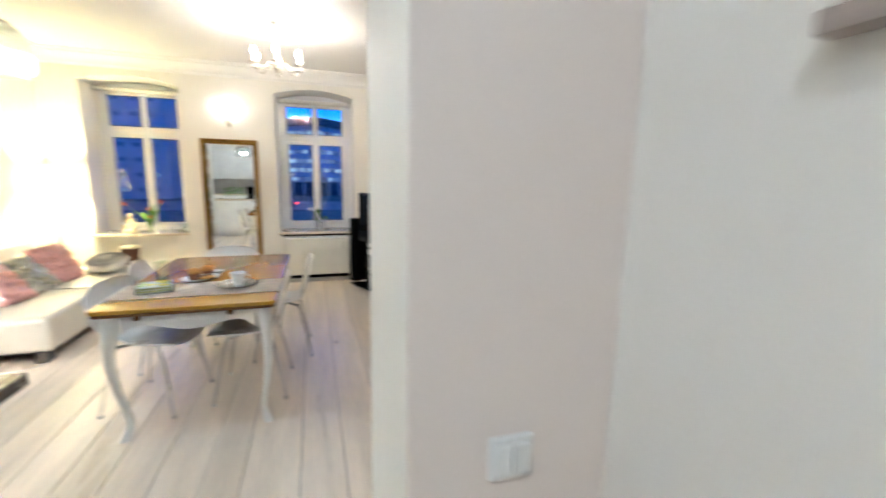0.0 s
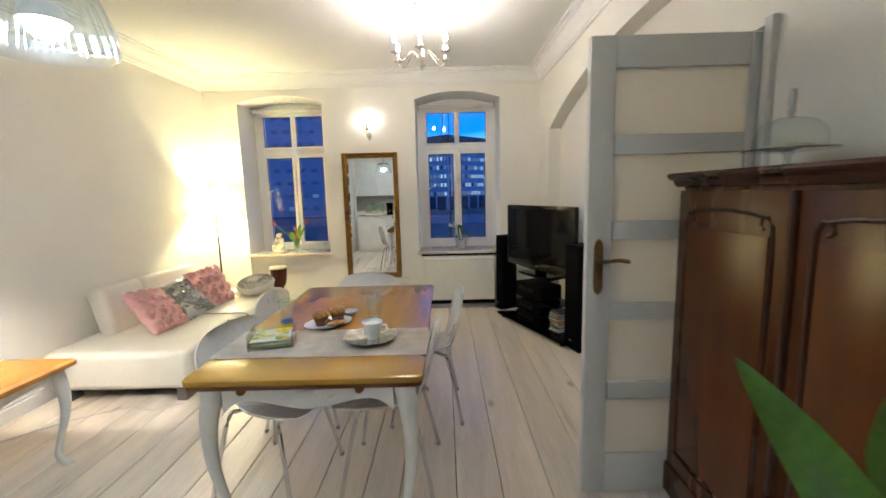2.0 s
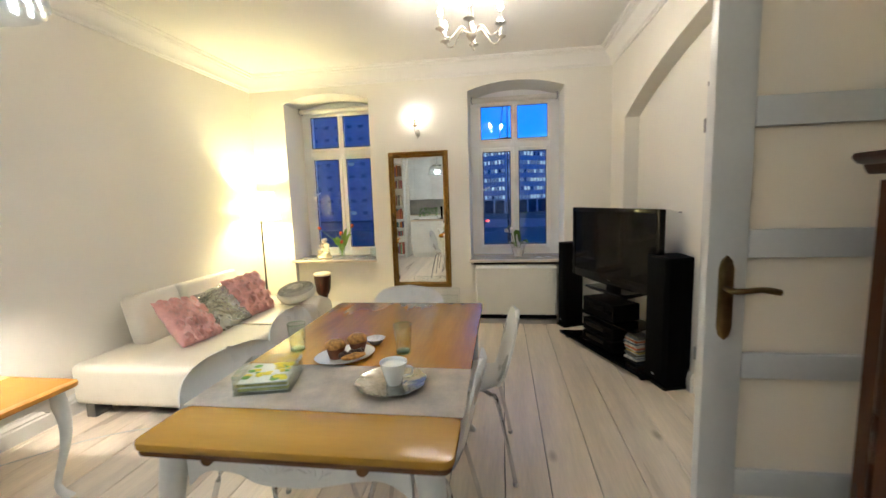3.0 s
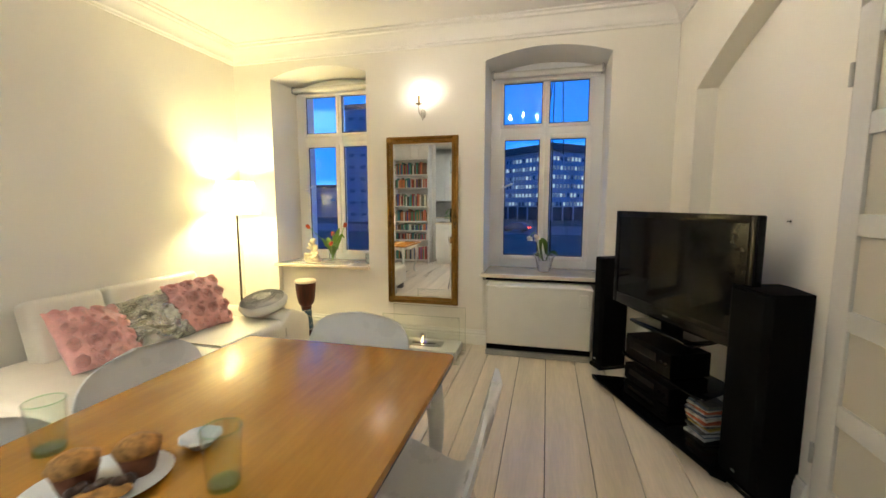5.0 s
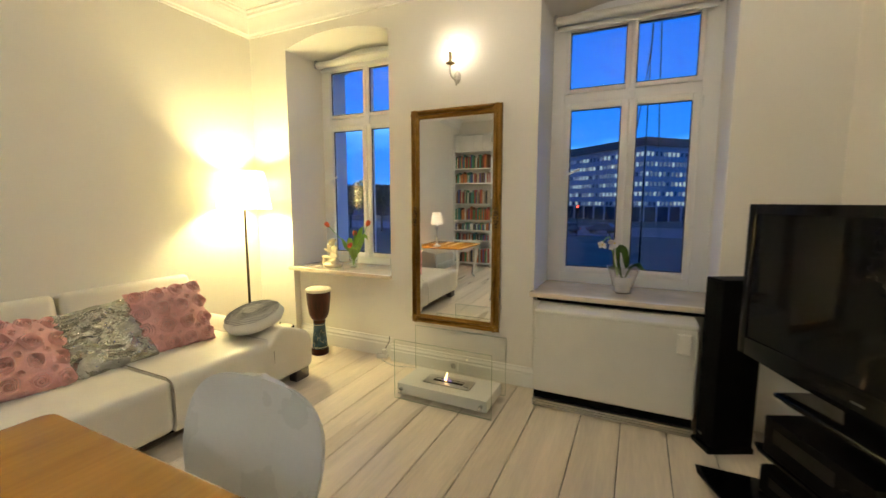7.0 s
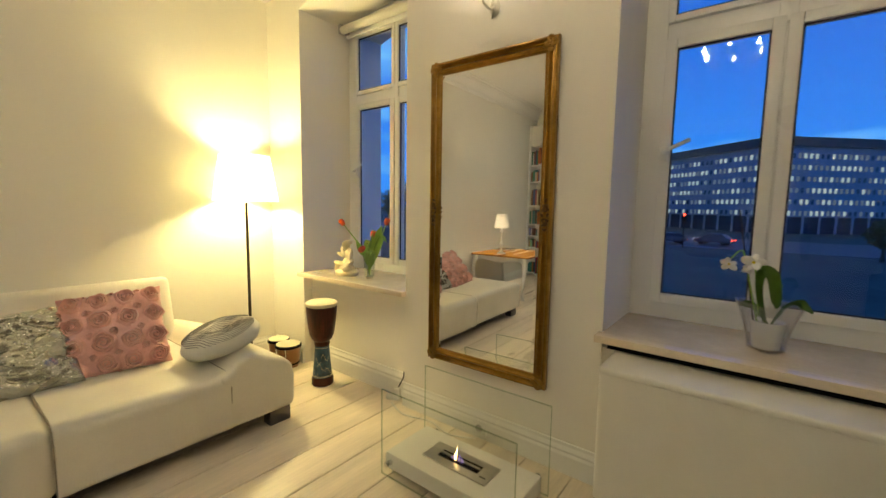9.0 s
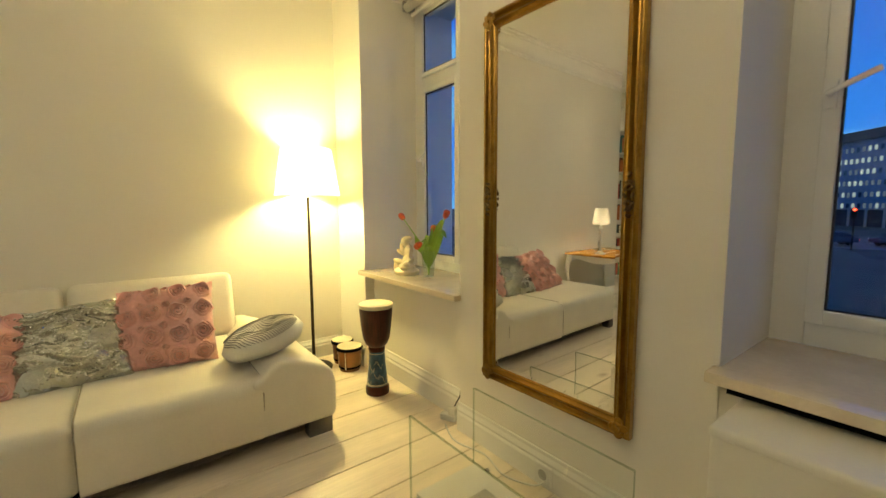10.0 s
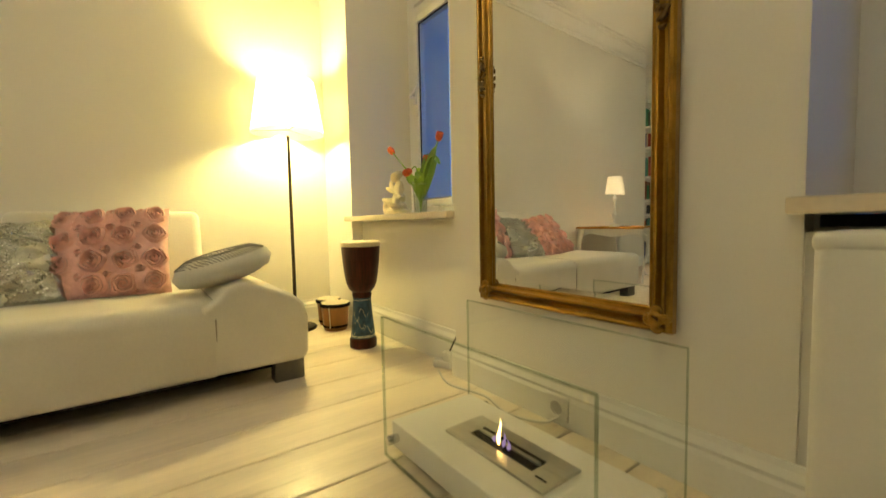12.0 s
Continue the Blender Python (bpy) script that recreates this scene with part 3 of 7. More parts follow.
M["flameblue"] = emit("blue_flame_glow", (0.50, 0.36, 0.85), 0.7)


def cabriole(bm, x, y, z0, z1, sx, sy, k=1.0):
    """A curved leg from the floor z0 to the knee z1, swinging out along (sx, sy)."""
    n = 16
    rings = []
    for i in range(n + 1):
        t = i / n
        z = z0 + (z1 - z0) * t
        out = k * (0.040 * math.sin((t - 0.30) * math.pi * 1.35) + (0.050 * (1 - t / 0.14) ** 1.6 if t < 0.14 else 0))
        r = k * (0.0145 + 0.029 * t ** 1.9 + (0.012 * (1 - t / 0.12) if t < 0.12 else 0))
        rings.append([bm.verts.new((x + sx * out + r * math.cos(a), y + sy * out + r * math.sin(a), z)) for a in [2 * math.pi * j / 16 for j in range(16)]])
    for a, b in zip(rings[:-1], rings[1:]):
        for j in range(16):
            q = (j + 1) % 16
            bm.faces.new((a[j], a[q], b[q], b[j]))
    bm.faces.new(rings[0][::-1])
    bm.faces.new(rings[-1])


def apron(bm, p, q, ztop, depth, thick=0.022):
    """A board with a scalloped lower edge from p to q."""
    p, q = Vector((*p, 0)), Vector((*q, 0))
    d = q - p
    L = d.length
    u = d.normalized()
    v = Vector((-u.y, u.x, 0)) * thick
    n = 60
    low = []
    for i in range(n + 1):
        s = i / n
        e = abs(2 * s - 1)
        dz = depth * (0.70 + 0.16 * math.cos(min(1, e / 0.72) * math.pi) + 0.46 * max(0, (e - 0.72) / 0.28) ** 2)
        low.append((s * L, ztop - min(dz, depth)))
    front = [p + u * s + Vector((0, 0, z)) for s, z in low] + [q + Vector((0, 0, ztop)), p + Vector((0, 0, ztop))]
    a = [bm.verts.new(w) for w in front]
    b = [bm.verts.new(w + v) for w in front]
    bm.faces.new(a)
    bm.faces.new(b[::-1])
    for i in range(len(a)):
        j = (i + 1) % len(a)
        bm.faces.new((a[i], b[i], b[j], a[j]))


def rounded(x0, yA, x1, yB, r, n=5):
    out = []
    for cx, cy, a0 in ((x1 - r, yB - r, 0), (x0 + r, yB - r, 90), (x0 + r, yA + r, 180), (x1 - r, yA + r, 270)):
        out += [(cx + r * math.cos(radians(a0 + 90 * i / n)), cy + r * math.sin(radians(a0 + 90 * i / n))) for i in range(n + 1)]
    return out


# ---- dining table ----
TX0, TX1, TY0, TY1, TZ = -1.02, -0.13, 2.690, 4.185, 0.766
tb = thing("dining_table", pose(0, 0, 0), "dining table with varnished oak top and white curved legs", "table")
bm = BM()
prism(bm, rounded(TX0, TY0 + 0.215, TX1, TY1, 0.03), "z", TZ - 0.023, TZ)
part("tabletop", bm, M["oak"], tb, "glossy golden oak top", 0.006)
bm = BM()
prism(bm, rounded(TX0, TY0, TX1, TY0 + 0.212, 0.035), "z", TZ - 0.023, TZ - 0.0005)
part("tabletop_end", bm, M["oakedge"], tb, "cross-grained oak end board", 0.006)
bm = BM()
prism(bm, rounded(TX0 + 0.006, TY0 + 0.006, TX1 - 0.006, TY1 - 0.006, 0.03), "z", TZ - 0.043, TZ - 0.0235)
part("tabletop_moulding", bm, M["oakdark"], tb, "dark brown moulded edge", 0.009)
for sx, sy, x, y in ((-1, -1, TX0 + 0.085, TY0 + 0.085), (1, -1, TX1 - 0.085, TY0 + 0.085), (-1, 1, TX0 + 0.085, TY1 - 0.085), (1, 1, TX1 - 0.085, TY1 - 0.085)):
    bm = BM()
    cabriole(bm, x, y, 0.0, TZ - 0.045, sx * 0.7, sy * 0.7, 1.0)
    part("leg", bm, M["white"], tb)
for p, q in (((TX0 + 0.12, TY0 + 0.06), (TX1 - 0.12, TY0 + 0.06)), ((TX0 + 0.12, TY1 - 0.08), (TX1 - 0.12, TY1 - 0.08)), ((TX0 + 0.08, TY0 + 0.12), (TX0 + 0.08, TY1 - 0.12)), ((TX1 - 0.06, TY0 + 0.12), (TX1 - 0.06, TY1 - 0.12))):
    bm = BM()
    apron(bm, p, q, TZ - 0.0435, 0.118)
    part("apron", bm, M["white"], tb)
for x in (TX0 + 0.21, TX1 - 0.24):
    bm = BM()
    lathe(bm, [(0, 0), (0.016, 0.002), (0.018, 0.012), (0.012, 0.018), (0.012, 0.03)], 12, m=Matrix.Translation((x, TY0 + 0.022, TZ - 0.054)) @ Matrix.Rotation(radians(-90), 4, "X"))
    part("pull_knob", bm, M["oakdark"], tb, "small brown pull for the extension leaf")
bm = BM()
for s in (-1, 1):
    for k in range(5):
        a = radians(20 + 32 * k)
        cx, cz = (TX0 + TX1) / 2 + s * (0.02 + 0.018 * k), 0.672 + 0.008 * math.sin(k * 1.4)
        mm = Matrix.Translation((cx, TY0 + 0.059, cz)) @ Matrix.Rotation(s * a, 4, "Y") @ Matrix.Diagonal((0.020, 0.004, 0.006, 1))
        bmesh.ops.create_icosphere(bm, subdivisions=1, radius=1, matrix=mm)
part("carving", bm, M["white"], tb, "carved leaf ornament on the apron")


# ---- dining chairs ----
def dining_chair(m, group="chairs round the table"):
    c = thing("dining_chair", m, "white moulded shell chair with chrome tube legs", "chair", group)
    # shell: front of the seat at +x, back at -x
    prof = curve([(0.245, 0, 0.420), (0.215, 0, 0.444), (0.10, 0, 0.448), (0.0, 0, 0.438), (-0.09, 0, 0.437), (-0.155, 0, 0.462), (-0.190, 0, 0.53), (-0.215, 0, 0.63), (-0.245, 0, 0.74), (-0.262, 0, 0.812)], 7)
    n = len(prof)
    widths = []
    for i in range(n):
        t = i / (n - 1)
        if t < 0.45:
            w = 0.235 * math.sqrt(max(0.05, 1 - ((0.20 - t) / 0.235) ** 2 * 0.95)) if t < 0.20 else 0.235 - 0.085 * ((t - 0.20) / 0.25) ** 1.4
        elif t < 0.56:
            w = 0.150 - 0.01 * math.sin((t - 0.45) / 0.11 * math.pi)
        else:
            s = (t - 0.56) / 0.44
            w = 0.150 + 0.100 * math.sin(min(1, s * 1.9) * math.pi / 2)
            if s > 0.5:
                w *= math.sqrt(max(0.0015, 1 - ((s - 0.5) / 0.5) ** 2.4))
        widths.append(w)
    bm = BM()
    K = 14
    faces = []
    for side in (0, 1):
        grid = []
        for i, p in enumerate(prof):
            d = prof[min(i + 1, n - 1)] - prof[max(i - 1, 0)]
            off = Vector((d.z, 0, -d.x)).normalized() * (0.010 * side)
            row = []
            for k in range(K + 1):
                u = 2 * k / K - 1
                dish = 0.020 * u * u
                row.append(bm.verts.new((p.x + off.x + (dish if i > n * 0.55 else 0), u * widths[i], p.z + off.z + (dish * 0.8 if i <= n * 0.55 else 0))))
            grid.append(row)
        faces.append(grid)
    for grid in faces:
        for i in range(n - 1):
            for k in range(K):
                bm.faces.new((grid[i][k], grid[i][k + 1], grid[i + 1][k + 1], grid[i + 1][k]))
    rims = [[(i, 0) for i in range(n)], [(i, K) for i in range(n)], [(0, k) for k in range(K + 1)], [(n - 1, k) for k in range(K + 1)]]
    for rim in rims:
        for (i0, k0), (i1, k1) in zip(rim[:-1], rim[1:]):
            bm.faces.new((faces[0][i0][k0], faces[0][i1][k1], faces[1][i1][k1], faces[1][i0][k0]))
    part("shell", bm, M["shell"], c, "white moulded seat and back", angle=60)
    for sx in (1, -1):
        for sy in (1, -1):
            bm = BM()
            tube(bm, curve([(0.02 * sx, 0.05 * sy, 0.424), (0.10 * sx, 0.13 * sy, 0.418), (0.135 * sx, 0.165 * sy, 0.395), (0.19 * sx, 0.205 * sy, 0.15), (0.215 * sx, 0.225 * sy, 0.012)], 5), 0.0105, 8)
            lg = part("leg", bm, M["chrome"], c, "bent chrome tube leg")
            bm = BM()
            lathe(bm, [(0.0125, 0), (0.0125, 0.016), (0.0105, 0.02)], 10, (0.215 * sx, 0.225 * sy, 0.0))
            part("foot_cap", bm, M["grey"], lg)
    bm = BM()
    lathe(bm, [(0.0, 0.414), (0.075, 0.414), (0.08, 0.42), (0.075, 0.432), (0, 0.432)], 20)
    part("mounting_plate", bm, M["grey"], c)
    return c


chair = dining_chair(pose(-0.905, 3.215, 0, 0, 0, -15))
copy_thing(chair, pose(-0.955, 3.85, 0, 0, 0, 3))
copy_thing(chair, pose(-0.33, 3.235, 0, 0, 0, 178))
copy_thing(chair, pose(-0.185, 3.86, 0, 0, 0, 182))
copy_thing(chair, pose(-0.645, 4.23, 0, 0, 0, -90))


# ---- sofa ----
def slab(bm, x0, yA, z0, x1, yB, z1, r=0.05, lift=None, n=10):
    """A soft upholstered block: rounded edges, gently domed top."""
    tmp = bmesh.new()
    box(tmp, x0, yA, z0, x1, yB, z1)
    bmesh.ops.recalc_face_normals(tmp, faces=tmp.faces)
    bmesh.ops.bevel(tmp, geom=tmp.edges[:], offset=r, segments=4, affect="EDGES", profile=0.55, clamp_overlap=True)
    me = bpy.data.meshes.new("tmp")
    tmp.to_mesh(me)
    tmp.free()
    bm.from_mesh(me)
    bpy.data.meshes.remove(me)


sofa = thing("sofa", pose(-2.4, 4.95, 0), "long white leather sofa with low adjustable backs", "sofa")
SX0, SX1 = -0.50, 0.54          # wall side and room side, relative
bm = BM()
slab(bm, SX0, -0.93, 0.082, SX1 - 0.002, 0.012, 0.366, 0.05)
part("seat", bm, M["leather"], sofa, "", angle=80)


def seat_outline(x0, x1, z0, z1, r):
    out = [(x0, z0)]
    for cx, cz, a0, rr in ((x1 - 0.03, z0 + 0.03, -90, 0.03), (x1 - r, z1 - r, 0, r)):
        out += [(cx + rr * math.cos(radians(a0 + 15 * i)), cz + rr * math.sin(radians(a0 + 15 * i))) for i in range(7)]
    return out + [(x0, z1)]


bm = BM()
prism(bm, seat_outline(SX0, SX1 + 0.002, 0.080, 0.370, 0.060), "y", 0.006, 0.640)
part("seat", bm, M["leather"], sofa, "", 0.006, angle=50)
bm = BM()
prism(bm, [(0.590, 0.085), (0.975, 0.085), (0.988, 0.12), (0.99, 0.26), (0.975, 0.325), (0.935, 0.362), (0.84, 0.40), (0.77, 0.428), (0.72, 0.430), (0.68, 0.410), (0.645, 0.368), (0.590, 0.350)], "x", SX0, SX1 + 0.001)
part("arm", bm, M["leather"], sofa, "sloping folded-down arm", 0.040, segs=4, angle=80)
for a, b in ((-0.52, -0.085), (-0.065, 0.70)):
    tmp = BM()
    slab(tmp, -0.06, a, 0.0, 0.09, b, 0.40, 0.045)
    tmp.transform(Matrix.Translation((SX0 + 0.14, 0, 0.335)) @ Matrix.Rotation(radians(-13), 4, "Y"))
    part("backrest", tmp, M["leather"], sofa, "", angle=80)
for y in (0.004, 0.643):
    bm = BM()
    tube(bm, [(SX0 + 0.1, y, 0.368), (SX1 - 0.06, y, 0.368), (SX1 - 0.016, y, 0.348), (SX1, y, 0.30), (SX1 + 0.002, y, 0.12 if y < 0.1 else 0.22)], [0.0035, 0.0035, 0.0035, 0.0035, 0.0015], 6)
    part("seam", bm, M["leatherd"], sofa, "stitched seam")
for x, y in ((SX1 - 0.10, -0.86), (SX1 - 0.08, 0.91), (SX0 + 0.1, -0.86), (SX0 + 0.1, 0.91)):
    bm = BM()
    box(bm, x - 0.015, y - 0.06, 0.0, x + 0.055, y + 0.06, 0.10)
    part("leg", bm, M["darksteel"], sofa, "short dark grey metal block leg", 0.004)
bm = BM()
box(bm, SX0 + 0.06, -0.86, 0.06, SX1 - 0.06, 0.92, 0.086)
part("base", bm, M["blackm"], sofa, "dark underside")


def crumple(u, v, seed, wrinkle, ruffle, folds):
    """Height of the cloth's creases at a place on a cushion."""
    w = wrinkle * noise.noise(Vector((u * 3.1 + seed, v * 3.7, seed))) + wrinkle * 0.5 * noise.noise(Vector((u * 9 + seed, v * 8, 2)))
    w += ruffle * noise.noise(Vector((u * 17 + seed, v * 13, 5)))
    if folds:
        bend = 0.5 * noise.noise(Vector((u * 1.3, v * 1.1 + seed, 9)))
        w += folds * (0.6 - 2.2 * abs(noise.noise(Vector(((u + bend) * 3.6 + seed, v * 1.0, 7)))))
        w += 0.35 * folds * (0.5 - 2 * abs(noise.noise(Vector(((u - bend) * 7.5 + seed, v * 2.6, 3)))))
    return w


def cushion(name, m, size, thick, material, label, ruffle=0.0, seed=1, wrinkle=0.006, folds=0.0):
    n = 64 if folds else 30
    bm = BM()
    sides = []
    for s in (1, -1):
        g = []
        for i in range(n + 1):
            row = []
            for j in range(n + 1):
                u, v = 2 * i / n - 1, 2 * j / n - 1
                pinch = 1 - 0.10 * (u * u * v * v)
                bulge = ((1 - u ** 4) * (1 - v ** 4)) ** 0.6
                edge = 1 - 0.05 * (1 - u * u) * (abs(v) ** 6) - 0.05 * (1 - v * v) * (abs(u) ** 6)
                w = crumple(u, v, seed, wrinkle, ruffle, folds)
                x, y, z = u * size / 2 * edge * (0.97 + 0.03 * pinch), v * size / 2 * edge, s * (thick / 2 * bulge + (w if bulge > 0.1 else 0))
                row.append(bm.verts.new((x, y, z)))
            g.append(row)
        sides.append(g)
        for i in range(n):
            for j in range(n):
                f = (g[i][j], g[i + 1][j], g[i + 1][j + 1], g[i][j + 1])
                bm.faces.new(f if s > 0 else f[::-1])
    bmesh.ops.remove_doubles(bm, verts=bm.verts, dist=0.002)
    c = thing(name, m, label, "cushion", "cushions on the sofa")
    part("cover", bm, material, c, "", angle=80)
    return c


def rosette(bm, m, r, twist=0.0):
    """A satin rose: one ribbon wound in a spiral, each turn standing up and folding outwards."""
    turns, per = 3.3, 15
    n = int(turns * per)
    rows = [[], [], [], []]
    for i in range(n + 1):
        t = i / n
        a = 2 * math.pi * i / per + twist
        q = r * (0.07 + 0.93 * t ** 0.85)
        wob = 1 + 0.09 * math.sin(i * 1.7 + twist * 3) * t + 0.05 * math.sin(i * 3.3)
        top = r * (0.52 - 0.20 * t) * (1 + 0.22 * math.sin(i * 1.25 + twist))
        for row, rad, z in zip(rows, (0.97, 1.02, 1.13, 1.40), (-0.12 * r, top * 0.8, top, top * 0.25 - 0.05 * r)):
            row.append(bm.verts.new(m @ Vector((q * wob * rad * math.cos(a), q * wob * rad * math.sin(a), z))))
    for low, high in zip(rows[:-1], rows[1:]):
        for i in range(n):
            bm.faces.new((low[i], low[i + 1], high[i + 1], high[i]))


def rose_cushion(m, label, seed):
    rnd = random.Random(seed)
    c = cushion("rose_cushion", m, 0.42, 0.13, M["rose"], label, seed=seed)
    grid = (-0.80, -0.28, 0.26, 0.78)
    spots = [(gu + 0.03 * rnd.uniform(-1, 1), gv + 0.03 * rnd.uniform(-1, 1), rnd.uniform(0.036, 0.042)) for gu in grid for gv in grid]
    spots += [((a + b) / 2 + 0.05 * rnd.uniform(-1, 1), (c_ + d_) / 2 + 0.05 * rnd.uniform(-1, 1), rnd.uniform(0.013, 0.017)) for a, b in zip(grid[:-1], grid[1:]) for c_, d_ in zip(grid[:-1], grid[1:])]
    spots += [(e * 0.93, (c_ + d_) / 2, 0.014) for e in (-1, 1) for c_, d_ in zip(grid[:-1], grid[1:])]
    for u, v, rr in spots:
        bulge = ((1 - u ** 4) * (1 - v ** 4)) ** 0.6
        bm = BM()
        rosette(bm, Matrix.Translation((u * 0.20, v * 0.20, 0.065 * bulge + 0.001)) @ Matrix.Rotation(0.35 * u, 4, "Y") @ Matrix.Rotation(-0.35 * v, 4, "X") @ Matrix.Rotation(rnd.uniform(0, 6), 4, "Z") @ Matrix.Diagonal((rnd.uniform(0.88, 1.1), 1, 1, 1)), rr, rnd.uniform(0, 6))
        part("rosette", bm, M["rose"], c, "gathered pink satin rose", angle=80)
    return c


def lean(x, y, z, az, tilt, spin=0):
    """Cushion standing on edge: face towards azimuth az, leaning back by tilt."""
    return pose(x, y, z, 0, 0, az) @ pose(0, 0, 0, 0, 90 - tilt, 0) @ pose(0, 0, 0, 0, 0, spin)


rose_cushion(lean(-2.40, 5.285, 0.540, -14, 26, 4), "pink satin cushion covered in rosettes, on the sofa", 3)
sq = cushion("sequin_cushion", lean(-2.43, 4.92, 0.510, -4, 40, 5), 0.42, 0.11, M["silver"], "crumpled silver sequin cushion leaning on the sofa back", seed=5, wrinkle=0.010, ruffle=0.003, folds=0.027)
rnd = random.Random(12)
bm = BM()
for k in range(640):
    u, v = rnd.uniform(-0.9, 0.9), rnd.uniform(-0.9, 0.9)
    bulge = ((1 - u ** 4) * (1 - v ** 4)) ** 0.6
    w = crumple(u, v, 5, 0.010, 0.003, 0.027)
    mm = Matrix.Translation((u * 0.205, v * 0.205, 0.055 * bulge + w + 0.003)) @ Matrix.Rotation(rnd.gauss(0, 0.35), 4, "X") @ Matrix.Rotation(rnd.gauss(0, 0.35), 4, "Y")
    bmesh.ops.create_circle(bm, cap_ends=True, segments=6, radius=rnd.uniform(0.0018, 0.0042), matrix=mm)
part("sequin_layer", bm, M["sequin"], sq, "small bright silver discs", smooth=False)["kind"] = "stuff"
rose_cushion(lean(-2.43, 4.56, 0.515, 6, 40, -10), "second pink satin rosette cushion leaning on the sofa back", 7)

# round seat pad with a hole-like dimple, striped top, lying on the arm
rc = thing("round_cushion", pose(-2.12, 5.665, 0.480, 14, -6, 20), "round white cushion with fine grey stripes, on the sofa arm", "cushion", "cushions on the sofa")
bm = BM()
prof = [(0.0, 0.014), (0.012, 0.016), (0.03, 0.040), (0.07, 0.062), (0.13, 0.060), (0.180, 0.034), (0.197, 0.0), (0.180, -0.034), (0.12, -0.056), (0.0, -0.058)]
lathe(bm, prof, 36, wave=lambda a, i: 1 + 0.02 * math.sin(3 * a + i))
part("cover", bm, M["greycloth"], rc, angle=80)
bm = BM()
for k in range(-14, 15):
    y = k * 0.0122
    half = math.sqrt(max(0, 0.176 ** 2 - y * y))
    pts = []
    for i in range(15):
        x = -half + 2 * half * i / 14
        r = math.hypot(x, y)
        h = np.interp(r, [0, 0.012, 0.03, 0.07, 0.13, 0.175], [0.014, 0.016, 0.040, 0.062, 0.060, 0.037])
        pts.append((x, y + 0.004 * math.sin(x * 60), float(h) + 0.0015))
    if half > 0.02:
        tube(bm, pts, 0.0024, 4)
part("stripe", bm, M["stripe"], rc, "fine dark woven stripes")


# ---- mirror ----
mx0, mx1, mz0, mz1 = -1.285, -0.602, 0.365, 1.923
mr = thing("wall_mirror", pose((mx0 + mx1) / 2, YW - 0.004, 0, 0, 0, 0.9), "tall wall mirror in an ornate antique gold frame", "mirror")
hw = (mx1 - mx0) / 2
FW = 0.062
prof = [(0, 0), (0, 0.022), (0.004, 0.030), (0.010, 0.033), (0.015, 0.029), (0.018, 0.018), (0.024, 0.013), (0.030, 0.015), (0.034, 0.024), (0.039, 0.029), (0.044, 0.027), (0.048, 0.018), (0.053, 0.014), (0.058, 0.017), (0.062, 0.012), (0.062, 0)]
for ia, ib in ((0, 1), (1, 2), (2, 3), (3, 0)):
    corners = [(-hw, mz0, 1, 1), (hw, mz0, -1, 1), (hw, mz1, -1, -1), (-hw, mz1, 1, -1)]
    bm = BM()
    rg = [[bm.verts.new((cx + sx * p, -d - 0.012, cz + sz * p)) for p, d in prof] for cx, cz, sx, sz in (corners[ia], corners[ib])]
    for k in range(len(prof)):
        j = (k + 1) % len(prof)
        bm.faces.new((rg[0][k], rg[1][k], rg[1][j], rg[0][j]))
    part("frame_rail", bm, M["gold"], mr, angle=25)
rnd = random.Random(4)


def ornament(cx, cz, along, n, spread, long):
    bm = BM()
    for i in range(n):
        t = (i + 0.5) / n * 2 - 1
        for s in (-1, 1):
            ox, oz = (t * long, s * spread * (1 - abs(t)) * 0.8) if along == "x" else (s * spread * (1 - abs(t)) * 0.8, t * long)
            mm = Matrix.Translation((cx + ox, -0.046 + 0.004 * abs(t), cz + oz)) @ Matrix.Rotation(rnd.uniform(0, 3), 4, "Y") @ Matrix.Diagonal((0.012, 0.008, 0.006, 1))
            bmesh.ops.create_icosphere(bm, subdivisions=1, radius=1, matrix=mm)
    for s in (-1, 1):
        pts = []
        for i in range(12):
            a = i / 11 * 4.6
            r = 0.018 * (1 - i / 14)
            pts.append((cx + (s * 0.02 if along == "x" else 0) + r * math.cos(a), -0.047, cz + (0 if along == "x" else s * 0.02) + s * r * math.sin(a)))
        tube(bm, pts, 0.004, 5)
    return bm


for cx, cz, al in ((-hw + 0.03, (mz0 + mz1) / 2 + 0.02, "z"), (hw - 0.03, (mz0 + mz1) / 2 + 0.02, "z")):
    part("ornament", ornament(cx, cz, al, 7, 0.016, 0.075), M["golddark"], mr, "carved scroll at the middle of the side")
for cx, cz in ((-hw + 0.035, mz0 + 0.035), (hw - 0.035, mz0 + 0.035), (hw - 0.035, mz1 - 0.035), (-hw + 0.035, mz1 - 0.035)):
    bm = ornament(cx, cz, "x", 5, 0.014, 0.032)
    b2 = ornament(cx, cz, "z", 5, 0.014, 0.032)
    me = bpy.data.meshes.new("t")
    b2.to_mesh(me)
    b2.free()
    bm.from_mesh(me)
    bpy.data.meshes.remove(me)
    part("ornament", bm, M["gold"], mr, "carved scroll corner")
for ob in [o for o in mr.children if o.name.startswith("ornament")]:
    cast = ob.modifiers.new("cast", "REMESH")
    cast.mode, cast.voxel_size, cast.use_smooth_shade = "VOXEL", 0.0022, True
gx, gz0, gz1, bw = hw - 0.055, mz0 + 0.055, mz1 - 0.055, 0.022
bm = BM()
